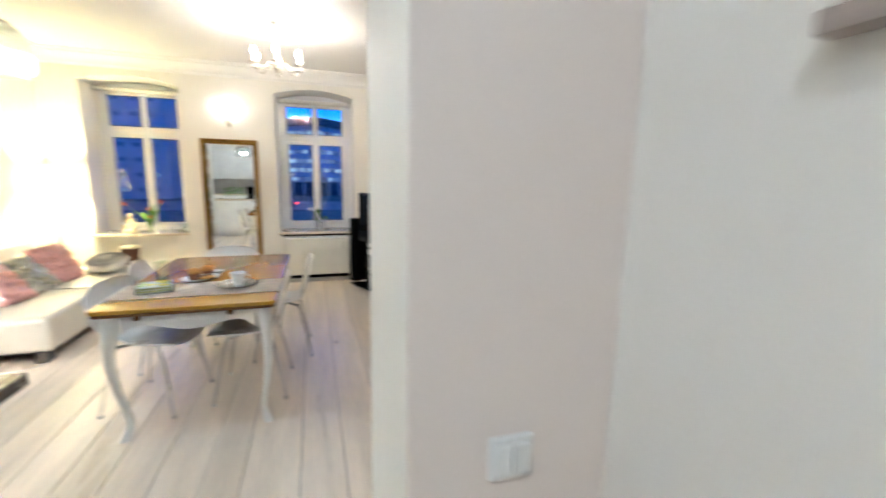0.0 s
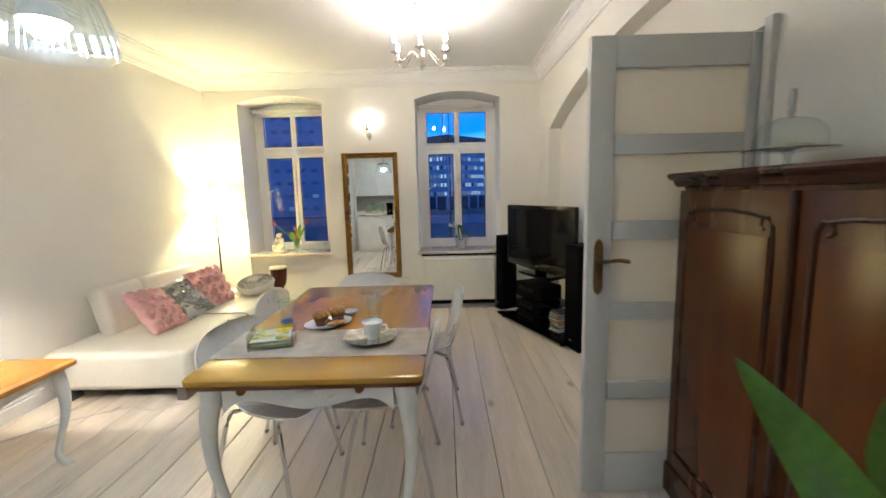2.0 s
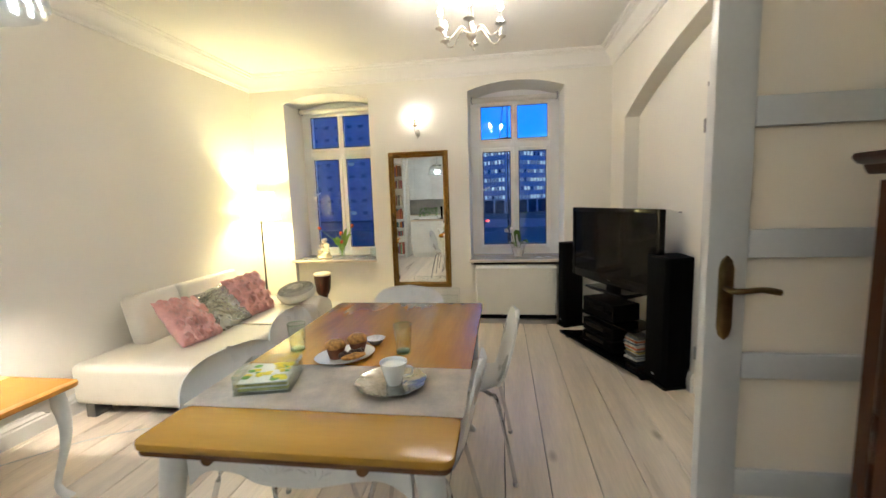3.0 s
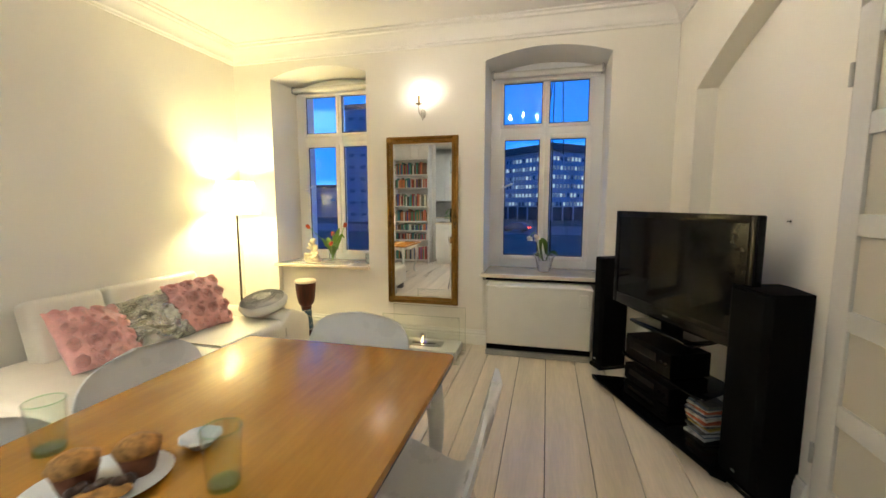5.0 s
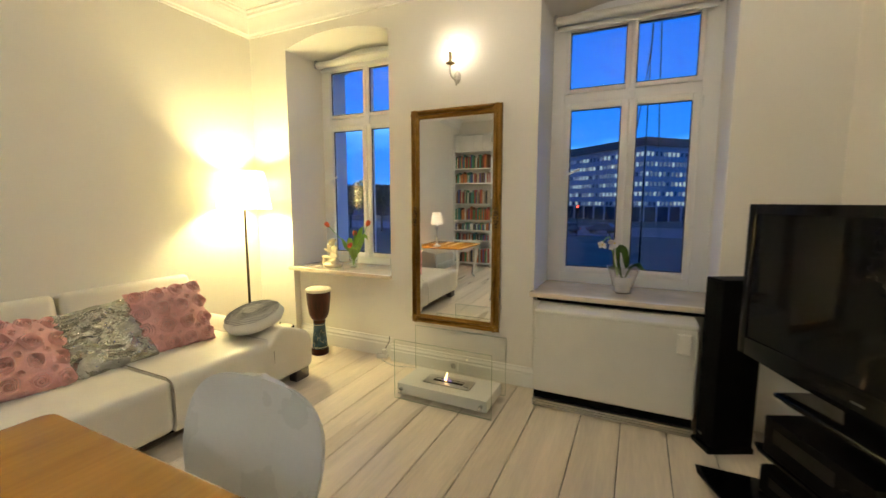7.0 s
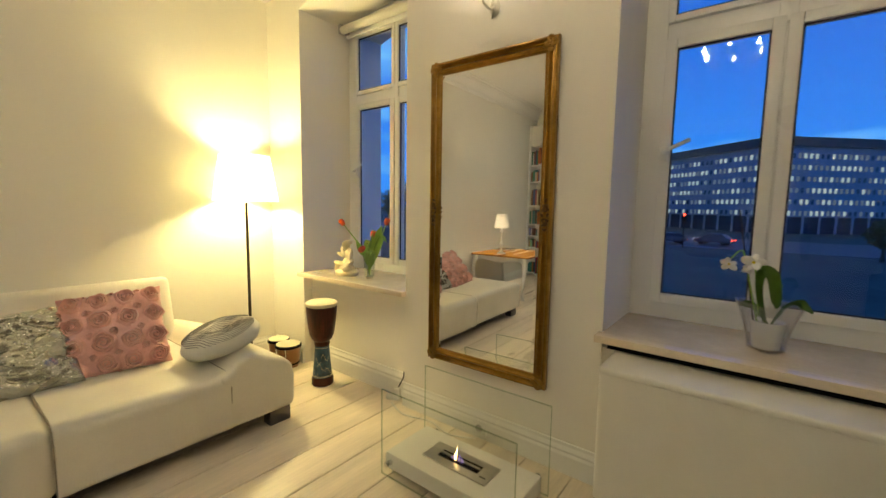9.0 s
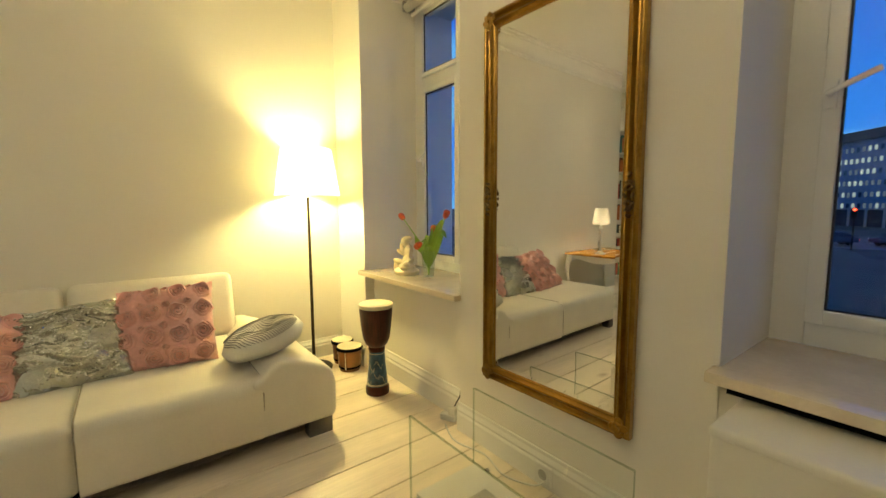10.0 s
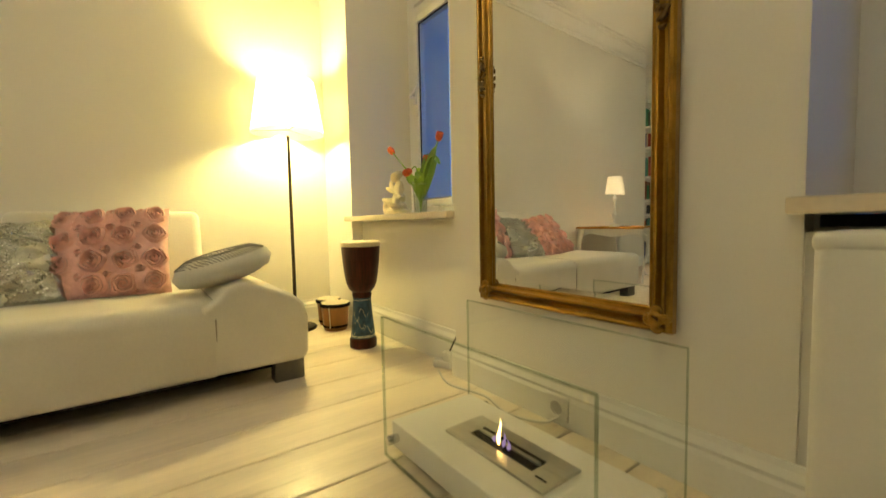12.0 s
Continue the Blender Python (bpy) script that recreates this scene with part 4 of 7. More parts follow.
inner = [bm.verts.new((x, -0.0222, z)) for x, z in ((-gx + bw, gz0 + bw), (gx - bw, gz0 + bw), (gx - bw, gz1 - bw), (-gx + bw, gz1 - bw))]
outer = [bm.verts.new((x, -0.0213, z)) for x, z in ((-gx, gz0), (gx, gz0), (gx, gz1), (-gx, gz1))]
back = [bm.verts.new((x, -0.0180, z)) for x, z in ((-gx, gz0), (gx, gz0), (gx, gz1), (-gx, gz1))]
bm.faces.new(inner)
bm.faces.new(back[::-1])
for k in range(4):
    j = (k + 1) % 4
    bm.faces.new((outer[k], outer[j], inner[j], inner[k]))
    bm.faces.new((back[k], back[j], outer[j], outer[k]))
part("glass", bm, M["mirror"], mr, "bevelled mirror glass", smooth=False)
bm = BM()
box(bm, -hw + 0.01, -0.0175, mz0 + 0.01, hw - 0.01, -0.010, mz1 - 0.01)
part("backing", bm, M["blackm"], mr)


# ---- storage heater under the second window ----
ht = thing("storage_heater", pose(0.128, 6.30, 0), "cream enamel storage heater under the window", "heater")
bm = BM()
slab(bm, -0.435, -0.10, 0.10, 0.435, 0.14, 0.615, 0.018)
part("body", bm, M["heater"], ht, "", angle=50)
bm = BM()
slab(bm, -0.437, -0.102, 0.594, 0.437, 0.14, 0.623, 0.012)
part("lid", bm, M["heater"], ht, angle=50)
bm = BM()
box(bm, -0.43, -0.085, 0.055, 0.43, 0.13, 0.10)
part("vent", bm, M["blackm"], ht, "black air slot")
bm = BM()
for k in range(3):
    box(bm, -0.435, -0.104 - 0.002 * k, 0.006 + 0.017 * k, 0.435, -0.085, 0.018 + 0.017 * k)
box(bm, -0.435, -0.09, 0.0, 0.435, 0.13, 0.052)
part("grille", bm, M["steel"], ht, "grey metal floor grille", 0.002)
bm = BM()
slab(bm, 0.335, -0.122, 0.465, 0.40, -0.098, 0.575, 0.01)
part("control_box", bm, M["heater"], ht, "cream plastic control box")
bm = BM()
box(bm, W2[0] - 0.003, YW + 0.012, 0, -0.285, YW + 0.16, 0.615)
setting("wall_infill", bm, M["wall"], "narrow white wall strip beside the heater", "wall")
# black strip put in as the shade of the gap above the heater
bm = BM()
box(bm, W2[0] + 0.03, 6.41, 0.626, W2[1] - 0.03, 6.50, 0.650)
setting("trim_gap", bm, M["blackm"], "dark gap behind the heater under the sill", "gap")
# ---- lamps ----
ch = thing("chandelier", pose(-0.19, 4.66, 0), "six-armed cream and silver candle chandelier, lit", "chandelier")
bm = BM()
lathe(bm, [(0, 2.375), (0.006, 2.385), (0.010, 2.40), (0.005, 2.415), (0.020, 2.43), (0.034, 2.45), (0.036, 2.462), (0.016, 2.475), (0.013, 2.53), (0.020, 2.56), (0.014, 2.60), (0.008, 2.63), (0.008, 2.66), (0.012, 2.67), (0, 2.672)], 20)
part("stem", bm, M["pewter"], ch)
bm = BM()
for k in range(9):
    lathe(bm, [(0.004, 0), (0.006, 0.004), (0.004, 0.02)], 6, (0.003 * (-1) ** k, 0, 2.67 + 0.0185 * k))
part("chain", bm, M["pewter"], ch)
bm = BM()
lathe(bm, [(0.0, 2.822), (0.02, 2.825), (0.048, 2.845), (0.052, 2.858), (0, 2.8585)], 20)
part("ceiling_rose", bm, M["pewter"], ch)
for k in range(6):
    a = radians(60 * k + 30)
    ca, sa = math.cos(a), math.sin(a)
    R = 0.22
    bm = BM()
    tube(bm, curve([(0.02 * ca, 0.02 * sa, 2.47), (0.07 * ca, 0.07 * sa, 2.505), (0.11 * ca, 0.11 * sa, 2.47), (0.15 * ca, 0.15 * sa, 2.425), (0.195 * ca, 0.195 * sa, 2.43), (R * ca, R * sa, 2.465)], 4), 0.0055, 7)
    arm = part("arm", bm, M["pewter"], ch)
    bm = BM()
    lathe(bm, [(0.004, 2.452), (0.012, 2.462), (0.034, 2.470), (0.036, 2.474), (0.012, 2.476), (0.013, 2.482), (0.010, 2.486)], 16, (R * ca, R * sa, 0))
    part("drip_pan", bm, M["pewter"], arm)
    bm = BM()
    lathe(bm, [(0.0105, 2.484), (0.0105, 2.546), (0.0, 2.547)], 12, (R * ca, R * sa, 0))
    part("candle_sleeve", bm, M["white"], arm, "ivory candle sleeve")
    bm = BM()
    lathe(bm, [(0.007, 2.547), (0.014, 2.560), (0.0165, 2.574), (0.013, 2.59), (0.006, 2.604), (0.0, 2.609)], 12, (R * ca, R * sa, 0))
    part("bulb", bm, M["bulb"], arm, "lit candle bulb")

sc = thing("wall_sconce", pose(-0.945, YW - 0.002, 0), "small cream metal wall lamp with one lit candle bulb", "wall lamp")
bm = BM()
lathe(bm, [(0, 0), (0.030, 0.001), (0.034, 0.006), (0.022, 0.012), (0.012, 0.018), (0, 0.02)], 18, m=Matrix.Translation((0.01, 0, 2.125)) @ Matrix.Rotation(radians(90), 4, "X") @ Matrix.Diagonal((0.8, 1.3, 1, 1)))
part("back_plate", bm, M["pewter"], sc)
bm = BM()
tube(bm, curve([(0.01, -0.015, 2.125), (0.012, -0.05, 2.10), (0.0, -0.085, 2.115), (-0.004, -0.10, 2.15), (0, -0.10, 2.185)], 5), 0.0055, 7)
tube(bm, curve([(0.01, -0.02, 2.12), (0.016, -0.035, 2.085), (0.01, -0.03, 2.065)], 4), 0.005, 6)
part("arm", bm, M["pewter"], sc)
bm = BM()
lathe(bm, [(0.004, 2.178), (0.012, 2.186), (0.030, 2.192), (0.031, 2.196), (0.011, 2.199), (0.0105, 2.27), (0, 2.271)], 16, (0, -0.10, 0))
part("candle_sleeve", bm, M["brass"], sc, "gilt candle sleeve")
bm = BM()
lathe(bm, [(0.008, 2.271), (0.016, 2.285), (0.019, 2.302), (0.015, 2.322), (0.007, 2.337), (0.0, 2.343)], 12, (0, -0.10, 0))
part("bulb", bm, M["sbulb"], sc, "lit candle bulb")

fl = thing("floor_lamp", pose(-2.745, 6.14, 0), "floor lamp with a dark pole and cream cloth shade, lit", "floor lamp")
bm = BM()
lathe(bm, [(0, 0), (0.125, 0), (0.128, 0.008), (0.12, 0.018), (0.02, 0.026), (0.011, 0.04), (0.009, 1.20), (0, 1.20)], 28)
part("pole", bm, M["iron"], fl)
bm = BM()
lathe(bm, [(0.212, 1.212), (0.162, 1.522), (0.160, 1.522), (0.210, 1.212), (0.212, 1.212)], 40)
part("shade", bm, M["shade"], fl, "cream cloth shade")
bm = BM()
for k in range(3):
    a = 2 * math.pi * k / 3
    tube(bm, [(0, 0, 1.235), (0.205 * math.cos(a), 0.205 * math.sin(a), 1.228)], 0.0025, 5)
part("shade_ring", bm, M["iron"], fl)
bm = BM()
lathe(bm, [(0.012, 1.24), (0.016, 1.27), (0.016, 1.28)], 10)
part("socket", bm, M["white"], fl)
bm = BM()
lathe(bm, [(0.016, 1.281), (0.050, 1.30), (0.072, 1.335), (0.075, 1.365), (0.060, 1.405), (0.03, 1.425), (0, 1.43)], 20)
part("bulb", bm, M["fbulb"], fl, "lit bulb")


def table_lamp(m):
    t = thing("table_lamp", m, "white turned table lamp with a pleated white shade, lit", "table lamp")
    bm = BM()
    lathe(bm, [(0, 0), (0.055, 0.0), (0.058, 0.01), (0.04, 0.02), (0.018, 0.035), (0.014, 0.07), (0.024, 0.09), (0.03, 0.12), (0.018, 0.145), (0.012, 0.16), (0.012, 0.24), (0.02, 0.255), (0.028, 0.28), (0.02, 0.30), (0.01, 0.315), (0.01, 0.335), (0, 0.336)], 20)
    part("base", bm, M["white"], t)
    bm = BM()
    lathe(bm, [(0.10, 0.325), (0.074, 0.50), (0.072, 0.50), (0.098, 0.325), (0.10, 0.325)], 36, wave=lambda a, i: 1 + 0.012 * math.cos(18 * a))
    part("shade", bm, M["shadew"], t, "white cloth shade")
    bm = BM()
    lathe(bm, [(0.01, 0.337), (0.018, 0.36), (0.02, 0.38), (0.014, 0.40), (0, 0.408)], 12)
    part("bulb", bm, M["tbulb"], t, "lit bulb")
    return t


# pendant with a fluted glass shade
pd = thing("pendant_lamp", pose(-1.205, 2.58, 0), "pendant lamp with a fluted clear glass shade, lit cool white", "pendant lamp")
bm = BM()
lathe(bm, [(0.158, 1.866), (0.170, 1.872), (0.175, 1.885), (0.168, 1.935), (0.152, 1.99), (0.134, 2.04), (0.122, 2.052), (0.10, 2.058)], 168, wave=lambda a, i: 1 + (0.055 if i < 6 else 0.02) * (abs(math.sin(12 * a)) - 0.6))
part("shade", bm, M["pglass"], pd, "thick fluted clear glass shade", angle=80)
bm = BM()
lathe(bm, [(0.02, 2.055), (0.10, 2.06), (0.105, 2.068), (0.09, 2.075), (0.02, 2.08), (0.015, 2.11), (0, 2.112)], 24)
part("cap", bm, M["chrome"], pd, "chrome cap")
bm = BM()
lathe(bm, [(0.018, 2.0), (0.018, 2.055)], 12)
# opaque cup added round the bulb to keep its light off upper walls
lathe(bm, [(0.062, 1.948), (0.064, 1.950), (0.058, 1.975), (0.044, 1.995), (0.018, 2.006), (0.018, 2.004), (0.042, 1.992), (0.055, 1.972), (0.062, 1.948)], 24)
part("socket", bm, M["white"], pd)
bm = BM()
lathe(bm, [(0.0, 1.905), (0.028, 1.910), (0.044, 1.927), (0.046, 1.945), (0.03, 1.975), (0.017, 1.999), (0, 1.9995)], 20)
part("bulb", bm, M["pbulb"], pd, "lit disc bulb")
for k in range(3):
    a = 2 * math.pi * k / 3
    bm = BM()
    tube(bm, [(0.10 * math.cos(a), 0.10 * math.sin(a), 2.066), (0.055 * math.cos(a), 0.055 * math.sin(a), 2.855)], 0.0013, 5)
    part("cable", bm, M["steel"], pd)
bm = BM()
tube(bm, curve([(0, 0, 2.11), (0.012, 0.004, 2.4), (-0.008, 0, 2.65), (0, 0, 2.84)], 6), 0.003, 6)
part("flex", bm, M["grey"], pd)
bm = BM()
lathe(bm, [(0, 2.835), (0.06, 2.836), (0.065, 2.845), (0.065, 2.859), (0, 2.859)], 24)
part("ceiling_rose", bm, M["chrome"], pd)

# ---- side table by the wall, with its lamps ----
st = thing("side_table", pose(-2.50, 2.96, 0), "low side table with honey wood top and white curved legs", "table")
bm = BM()
prism(bm, rounded(-0.41, -0.50, 0.45, 0.47, 0.05), "z", 0.552, 0.575)
part("tabletop", bm, M["pine"], st, "honey-coloured wood top", 0.006)
for sx, sy in ((-1, -1), (1, -1), (-1, 1), (1, 1)):
    bm = BM()
    cabriole(bm, sx * 0.35, sy * 0.40 - 0.01, 0.0, 0.55, sx * 0.8, sy * 0.6, 0.95)
    part("leg", bm, M["white"], st)
for p, q in (((-0.36, -0.43), (0.36, -0.43)), ((-0.36, 0.38), (0.36, 0.38)), ((-0.36, -0.38), (-0.36, 0.36)), ((0.38, -0.38), (0.38, 0.36))):
    bm = BM()
    apron(bm, p, q, 0.55, 0.095)
    part("apron", bm, M["white"], st)
tl = table_lamp(pose(-2.52, 3.26, 0.575) @ Matrix.Diagonal((1, 1, 1.07, 1)))
# ---- television corner ----
def between(p, q, z=0):
    """Pose at the middle of p and q on the floor, x axis along p to q."""
    d = Vector(q) - Vector(p)
    return pose((p[0] + q[0]) / 2, (p[1] + q[1]) / 2, z, 0, 0, math.degrees(math.atan2(d.y, d.x)))


tvm = between((0.680, 5.862), (1.098, 4.892))       # x runs along the screen towards the viewer's right; +y points to the wall
tv = thing("television", tvm @ pose(0, 0, 0.49), "large flat black television on a glass stand", "television")
bm = BM()
slab(bm, -0.545, 0.0, 0.135, 0.545, 0.045, 0.775, 0.012)
part("casing", bm, M["black"], tv, angle=50)
bm = BM()
for q in ((-0.545, 0.135, -0.505, 0.775), (0.505, 0.135, 0.545, 0.775), (-0.505, 0.735, 0.505, 0.775)):
    box(bm, q[0], -0.010, q[1], q[2], 0.0, q[3])
prism(bm, [(-0.505, 0.135), (-0.25, 0.122), (0, 0.118), (0.25, 0.122), (0.505, 0.135), (0.505, 0.21), (-0.505, 0.21)], "y", -0.010, 0.0)
part("bezel", bm, M["black"], tv, "glossy black bezel", 0.003)
bm = BM()
box(bm, -0.505, -0.004, 0.21, 0.505, -0.001, 0.735)
part("screen", bm, M["screen"], tv, "dark switched-off screen", smooth=False)
bm = BM()
box(bm, -0.022, -0.0125, 0.160, 0.022, -0.0105, 0.166)
part("nameplate", bm, M["darksteel"], tv, "small grey bar on the bezel", smooth=False)
bm = BM()
box(bm, -0.07, 0.02, 0.08, 0.07, 0.06, 0.16)
slab(bm, -0.24, -0.08, 0.0705, 0.24, 0.15, 0.088, 0.008)
part("foot", bm, M["black"], tv)

sd = thing("tv_stand", tvm, "black glass television stand with open shelves", "tv stand")
for z, w, d0 in ((0.035, 0.60, -0.14), (0.300, 0.36, -0.06), (0.548, 0.26, -0.06)):
    bm = BM()
    prism(bm, [(-w, d0 + 0.02), (-w + 0.05, d0), (w - 0.05, d0), (w, d0 + 0.02), (w * 0.75, 0.24), (-w * 0.75, 0.24)], "z", z, z + 0.012)
    part("shelf", bm, M["black"], sd, "black glass shelf", 0.002)
for x in (-0.26, 0.26):
    bm = BM()
    tube(bm, [(x, 0.20, 0.0), (x, 0.20, 0.548)], 0.022, 12)
    part("upright", bm, M["grey"], sd)
for x, y in ((-0.5, -0.08), (0.5, -0.08), (-0.35, 0.2), (0.35, 0.2)):
    bm = BM()
    lathe(bm, [(0.025, 0), (0.025, 0.035)], 12, (x, y, 0))
    part("foot", bm, M["black"], sd)


def hifi(z, w, h, label, knobs):
    u = thing("hifi_unit", tvm @ pose(-0.08, 0.03, z), label, "hi-fi unit", "hi-fi units on the tv stand")
    bm = BM()
    slab(bm, -w / 2, -0.09, 0.008, w / 2, 0.17, h, 0.004)
    part("case", bm, M["blackm"], u, angle=40)
    bm = BM()
    box(bm, -w / 2 + 0.05, -0.0925, h * 0.45, w / 2 - 0.12, -0.0905, h * 0.8)
    part("display", bm, M["black"], u, smooth=False)
    for k in range(knobs):
        bm = BM()
        lathe(bm, [(0.012, 0), (0.012, 0.014), (0.010, 0.017), (0, 0.017)], 14, m=Matrix.Translation((w / 2 - 0.035 - 0.04 * k, -0.09, h * 0.55)) @ Matrix.Rotation(radians(90), 4, "X"))
        part("knob", bm, M["blackm"], u, "dark plastic knob")
    for x in (-w / 2 + 0.04, w / 2 - 0.04):
        bm = BM()
        lathe(bm, [(0.015, 0), (0.015, 0.009)], 10, (x, -0.05, 0))
        lathe(bm, [(0.015, 0), (0.015, 0.009)], 10, (x, 0.13, 0))
        part("foot", bm, M["blackm"], u)


hifi(0.047, 0.42, 0.100, "flat black hi-fi player on the lowest shelf", 1)
hifi(0.152, 0.42, 0.11, "black hi-fi tuner stacked on another unit", 2)
hifi(0.312, 0.42, 0.150, "tall black hi-fi amplifier with metal knobs", 2)
rnd = random.Random(9)
z = 0.047
for k in range(17):
    h = rnd.choice((0.010, 0.014, 0.011))
    col = rnd.choice(((0.5, 0.12, 0.05), (0.6, 0.58, 0.5), (0.08, 0.12, 0.2), (0.55, 0.4, 0.1), (0.6, 0.6, 0.6), (0.1, 0.1, 0.1)))
    c = thing("disc_case", tvm @ pose(0.245 + rnd.uniform(-0.01, 0.01), 0.085 + rnd.uniform(-0.01, 0.01), z, 0, 0, rnd.uniform(-7, 7)), "thin plastic disc case in a stack on the tv stand", "disc case", "stacked disc cases")
    bm = BM()
    box(bm, -0.07, -0.062, 0.0, 0.07, 0.062, h - 0.0008)
    part("case", bm, mat("case_colour", col, 0.3, vary=0.2, scale=30), c, "", 0.001)
    z += h

for nm, p, yaw, hgt, wd, dp in (("loudspeaker", (0.690, 6.185), -64, 0.895, 0.130, 0.23), ("loudspeaker", (1.178, 4.852), -74, 0.938, 0.245, 0.25)):
    s = thing(nm, pose(p[0], p[1], 0, 0, 0, yaw), "tall black floor-standing loudspeaker", "loudspeaker", "pair of loudspeakers")
    bm = BM()
    slab(bm, -wd / 2, -dp / 2 + 0.018, 0.03, wd / 2, dp / 2, hgt, 0.006)
    part("cabinet", bm, M["blackm"], s, angle=40)
    bm = BM()
    prism(bm, [(-wd / 2 + 0.004, -dp / 2 + 0.018), (-wd / 2 + 0.03, -dp / 2), (wd / 2 - 0.03, -dp / 2), (wd / 2 - 0.004, -dp / 2 + 0.018)], "z", 0.045, hgt - 0.008)
    part("front_cloth", bm, M["cloth_black"], s, "black cloth front", 0.003)
    bm = BM()
    slab(bm, -wd / 2 - 0.008, -dp / 2 + 0.0, 0.0, wd / 2 + 0.008, dp / 2 + 0.005, 0.03, 0.006)
    part("plinth", bm, M["black"], s, angle=40)
    bm = BM()
    box(bm, -0.012, -dp / 2 - 0.002, 0.075, 0.012, -dp / 2 + 0.001, 0.085)
    part("nameplate", bm, M["steel"], s, "", smooth=False)

hk = thing("wall_hook", pose(1.279, 4.99, 1.235) @ Matrix.Diagonal((0.6, 0.6, 0.6, 1)), "small dark hook on the wall beside the television", "hook")
bm = BM()
lathe(bm, [(0, 0), (0.010, 0.0), (0.010, 0.004), (0.003, 0.006), (0.003, 0.02), (0.007, 0.022), (0, 0.026)], 10, m=Matrix.Rotation(radians(-90), 4, "Y"))
part("hook_body", bm, M["blackm"], hk)

# ---- free-standing ethanol fireplace ----
fp = thing("glass_fireplace", pose(-0.820, 6.066, 0), "low white ethanol fireplace between two glass screens, burning", "fireplace")
bm = BM()
slab(bm, -0.308, -0.142, 0.028, 0.308, 0.142, 0.100, 0.004)
part("box", bm, M["white"], fp, "white lacquered box", angle=40)
for s, y, a, b in ((-1, -0.158, -0.318, 0.342), (1, 0.170, -0.345, 0.328)):
    bm = BM()
    box(bm, a, y - 0.004, 0.003, b, y + 0.004, 0.394)
    g = part("glass_screen", bm, M["fireglass"], fp, "clear glass screen", smooth=False)
    bm = BM()
    for q in ((a - 0.0006, 0.003, a + 0.0006, 0.394), (b - 0.0006, 0.003, b + 0.0006, 0.394), (a + 0.001, 0.393, b - 0.001, 0.395), (a + 0.001, 0.002, b - 0.001, 0.004)):
        box(bm, q[0], y - 0.0045, q[1], q[2], y + 0.0045, q[3])
    part("glass_edge", bm, M["edgeglass"], g, "green ground glass edge", smooth=False)
    for x in (-0.275, 0.275):
        bm = BM()
        lathe(bm, [(0, -0.018), (0.010, -0.018), (0.012, -0.014), (0.012, 0.014), (0.010, 0.018), (0, 0.018)], 12, m=Matrix.Translation((x, y, 0.064)) @ Matrix.Rotation(radians(90), 4, "X"))
        part("bolt", bm, M["chrome"], g, "chrome spacer bolt")
bm = BM()
box(bm, -0.162, -0.064, 0.1005, 0.162, 0.064, 0.108)
pl = part("burner_plate", bm, M["steel"], fp, "brushed steel burner plate", 0.002)
bm = BM()
box(bm, -0.105, -0.025, 0.1082, 0.100, 0.025, 0.1092)
part("burner_slot", bm, M["blackm"], pl, "dark burner slot", smooth=False)
bm = BM()
box(bm, -0.10, -0.002, 0.1092, 0.098, 0.008, 0.114)
part("damper", bm, M["steel"], pl, "steel damper slide", 0.001)
bm = BM()
box(bm, 0.116, -0.035, 0.1082, 0.146, -0.029, 0.1088)
part("nameplate", bm, M["blackm"], pl, "small dark printed bar", smooth=False)
for x, h, r in ((-0.02, 0.066, 0.006), (-0.004, 0.038, 0.005), (-0.035, 0.022, 0.006), (0.012, 0.025, 0.006)):
    bm = BM()
    n = 8
    rings = []
    for i in range(n + 1):
        t = i / n
        q = r * math.sin(min(1, t * 1.5 + 0.25) * math.pi * 0.72) * (1 - t ** 2.2) + 0.0006
        ox = 0.010 * math.sin(t * 3.1 + x * 40) * t
        rings.append([bm.verts.new((x + ox + q * math.cos(a), -0.008 + 0.5 * q * math.sin(a), 0.110 + h * t)) for a in [2 * math.pi * k / 8 for k in range(8)]])
    for a, b in zip(rings[:-1], rings[1:]):
        for k in range(8):
            j = (k + 1) % 8
            bm.faces.new((a[k], a[j], b[j], b[k]))
    part("flame", bm, M["flame"] if h > 0.04 else M["flameblue"], pl, "small yellow flame" if h > 0.04 else "pale blue flame foot")

# ---- drums in the corner ----
dj = thing("djembe", pose(-2.130, 6.310, 0), "dark red carved goblet drum with a blue painted foot", "drum")
bm = BM()
lathe(bm, [(0.066, 0.0), (0.071, 0.004), (0.071, 0.045), (0.064, 0.055)], 28)
part("foot_ring", bm, M["drumwood"], dj)
bm = BM()
lathe(bm, [(0.047, 0.265), (0.051, 0.275), (0.051, 0.285), (0.049, 0.295), (0.066, 0.312), (0.080, 0.345), (0.088, 0.395), (0.094, 0.45), (0.099, 0.51), (0.101, 0.548), (0.095, 0.553)], 28)
part("bowl", bm, M["drumwood"], dj)
bm = BM()
lathe(bm, [(0.064, 0.055), (0.058, 0.12), (0.051, 0.19), (0.047, 0.265)], 28)
ft = part("foot", bm, M["drumblue"], dj, "blue painted foot with pale scrolls")
bm = BM()
for a0, z0 in ((-120, 0.09), (-70, 0.13), (-20, 0.10), (-100, 0.17), (-45, 0.19)):
    pts = []
    for i in range(14):
        t = i / 13
        a = radians(a0 + 55 * t)
        z = z0 + 0.022 * math.sin(t * 6.3)
        r = float(np.interp(z, [0.055, 0.12, 0.19, 0.265], [0.064, 0.058, 0.051, 0.047])) + 0.0006
        pts.append((r * math.cos(a), r * math.sin(a), z))
    tube(bm, pts, 0.0009, 4)
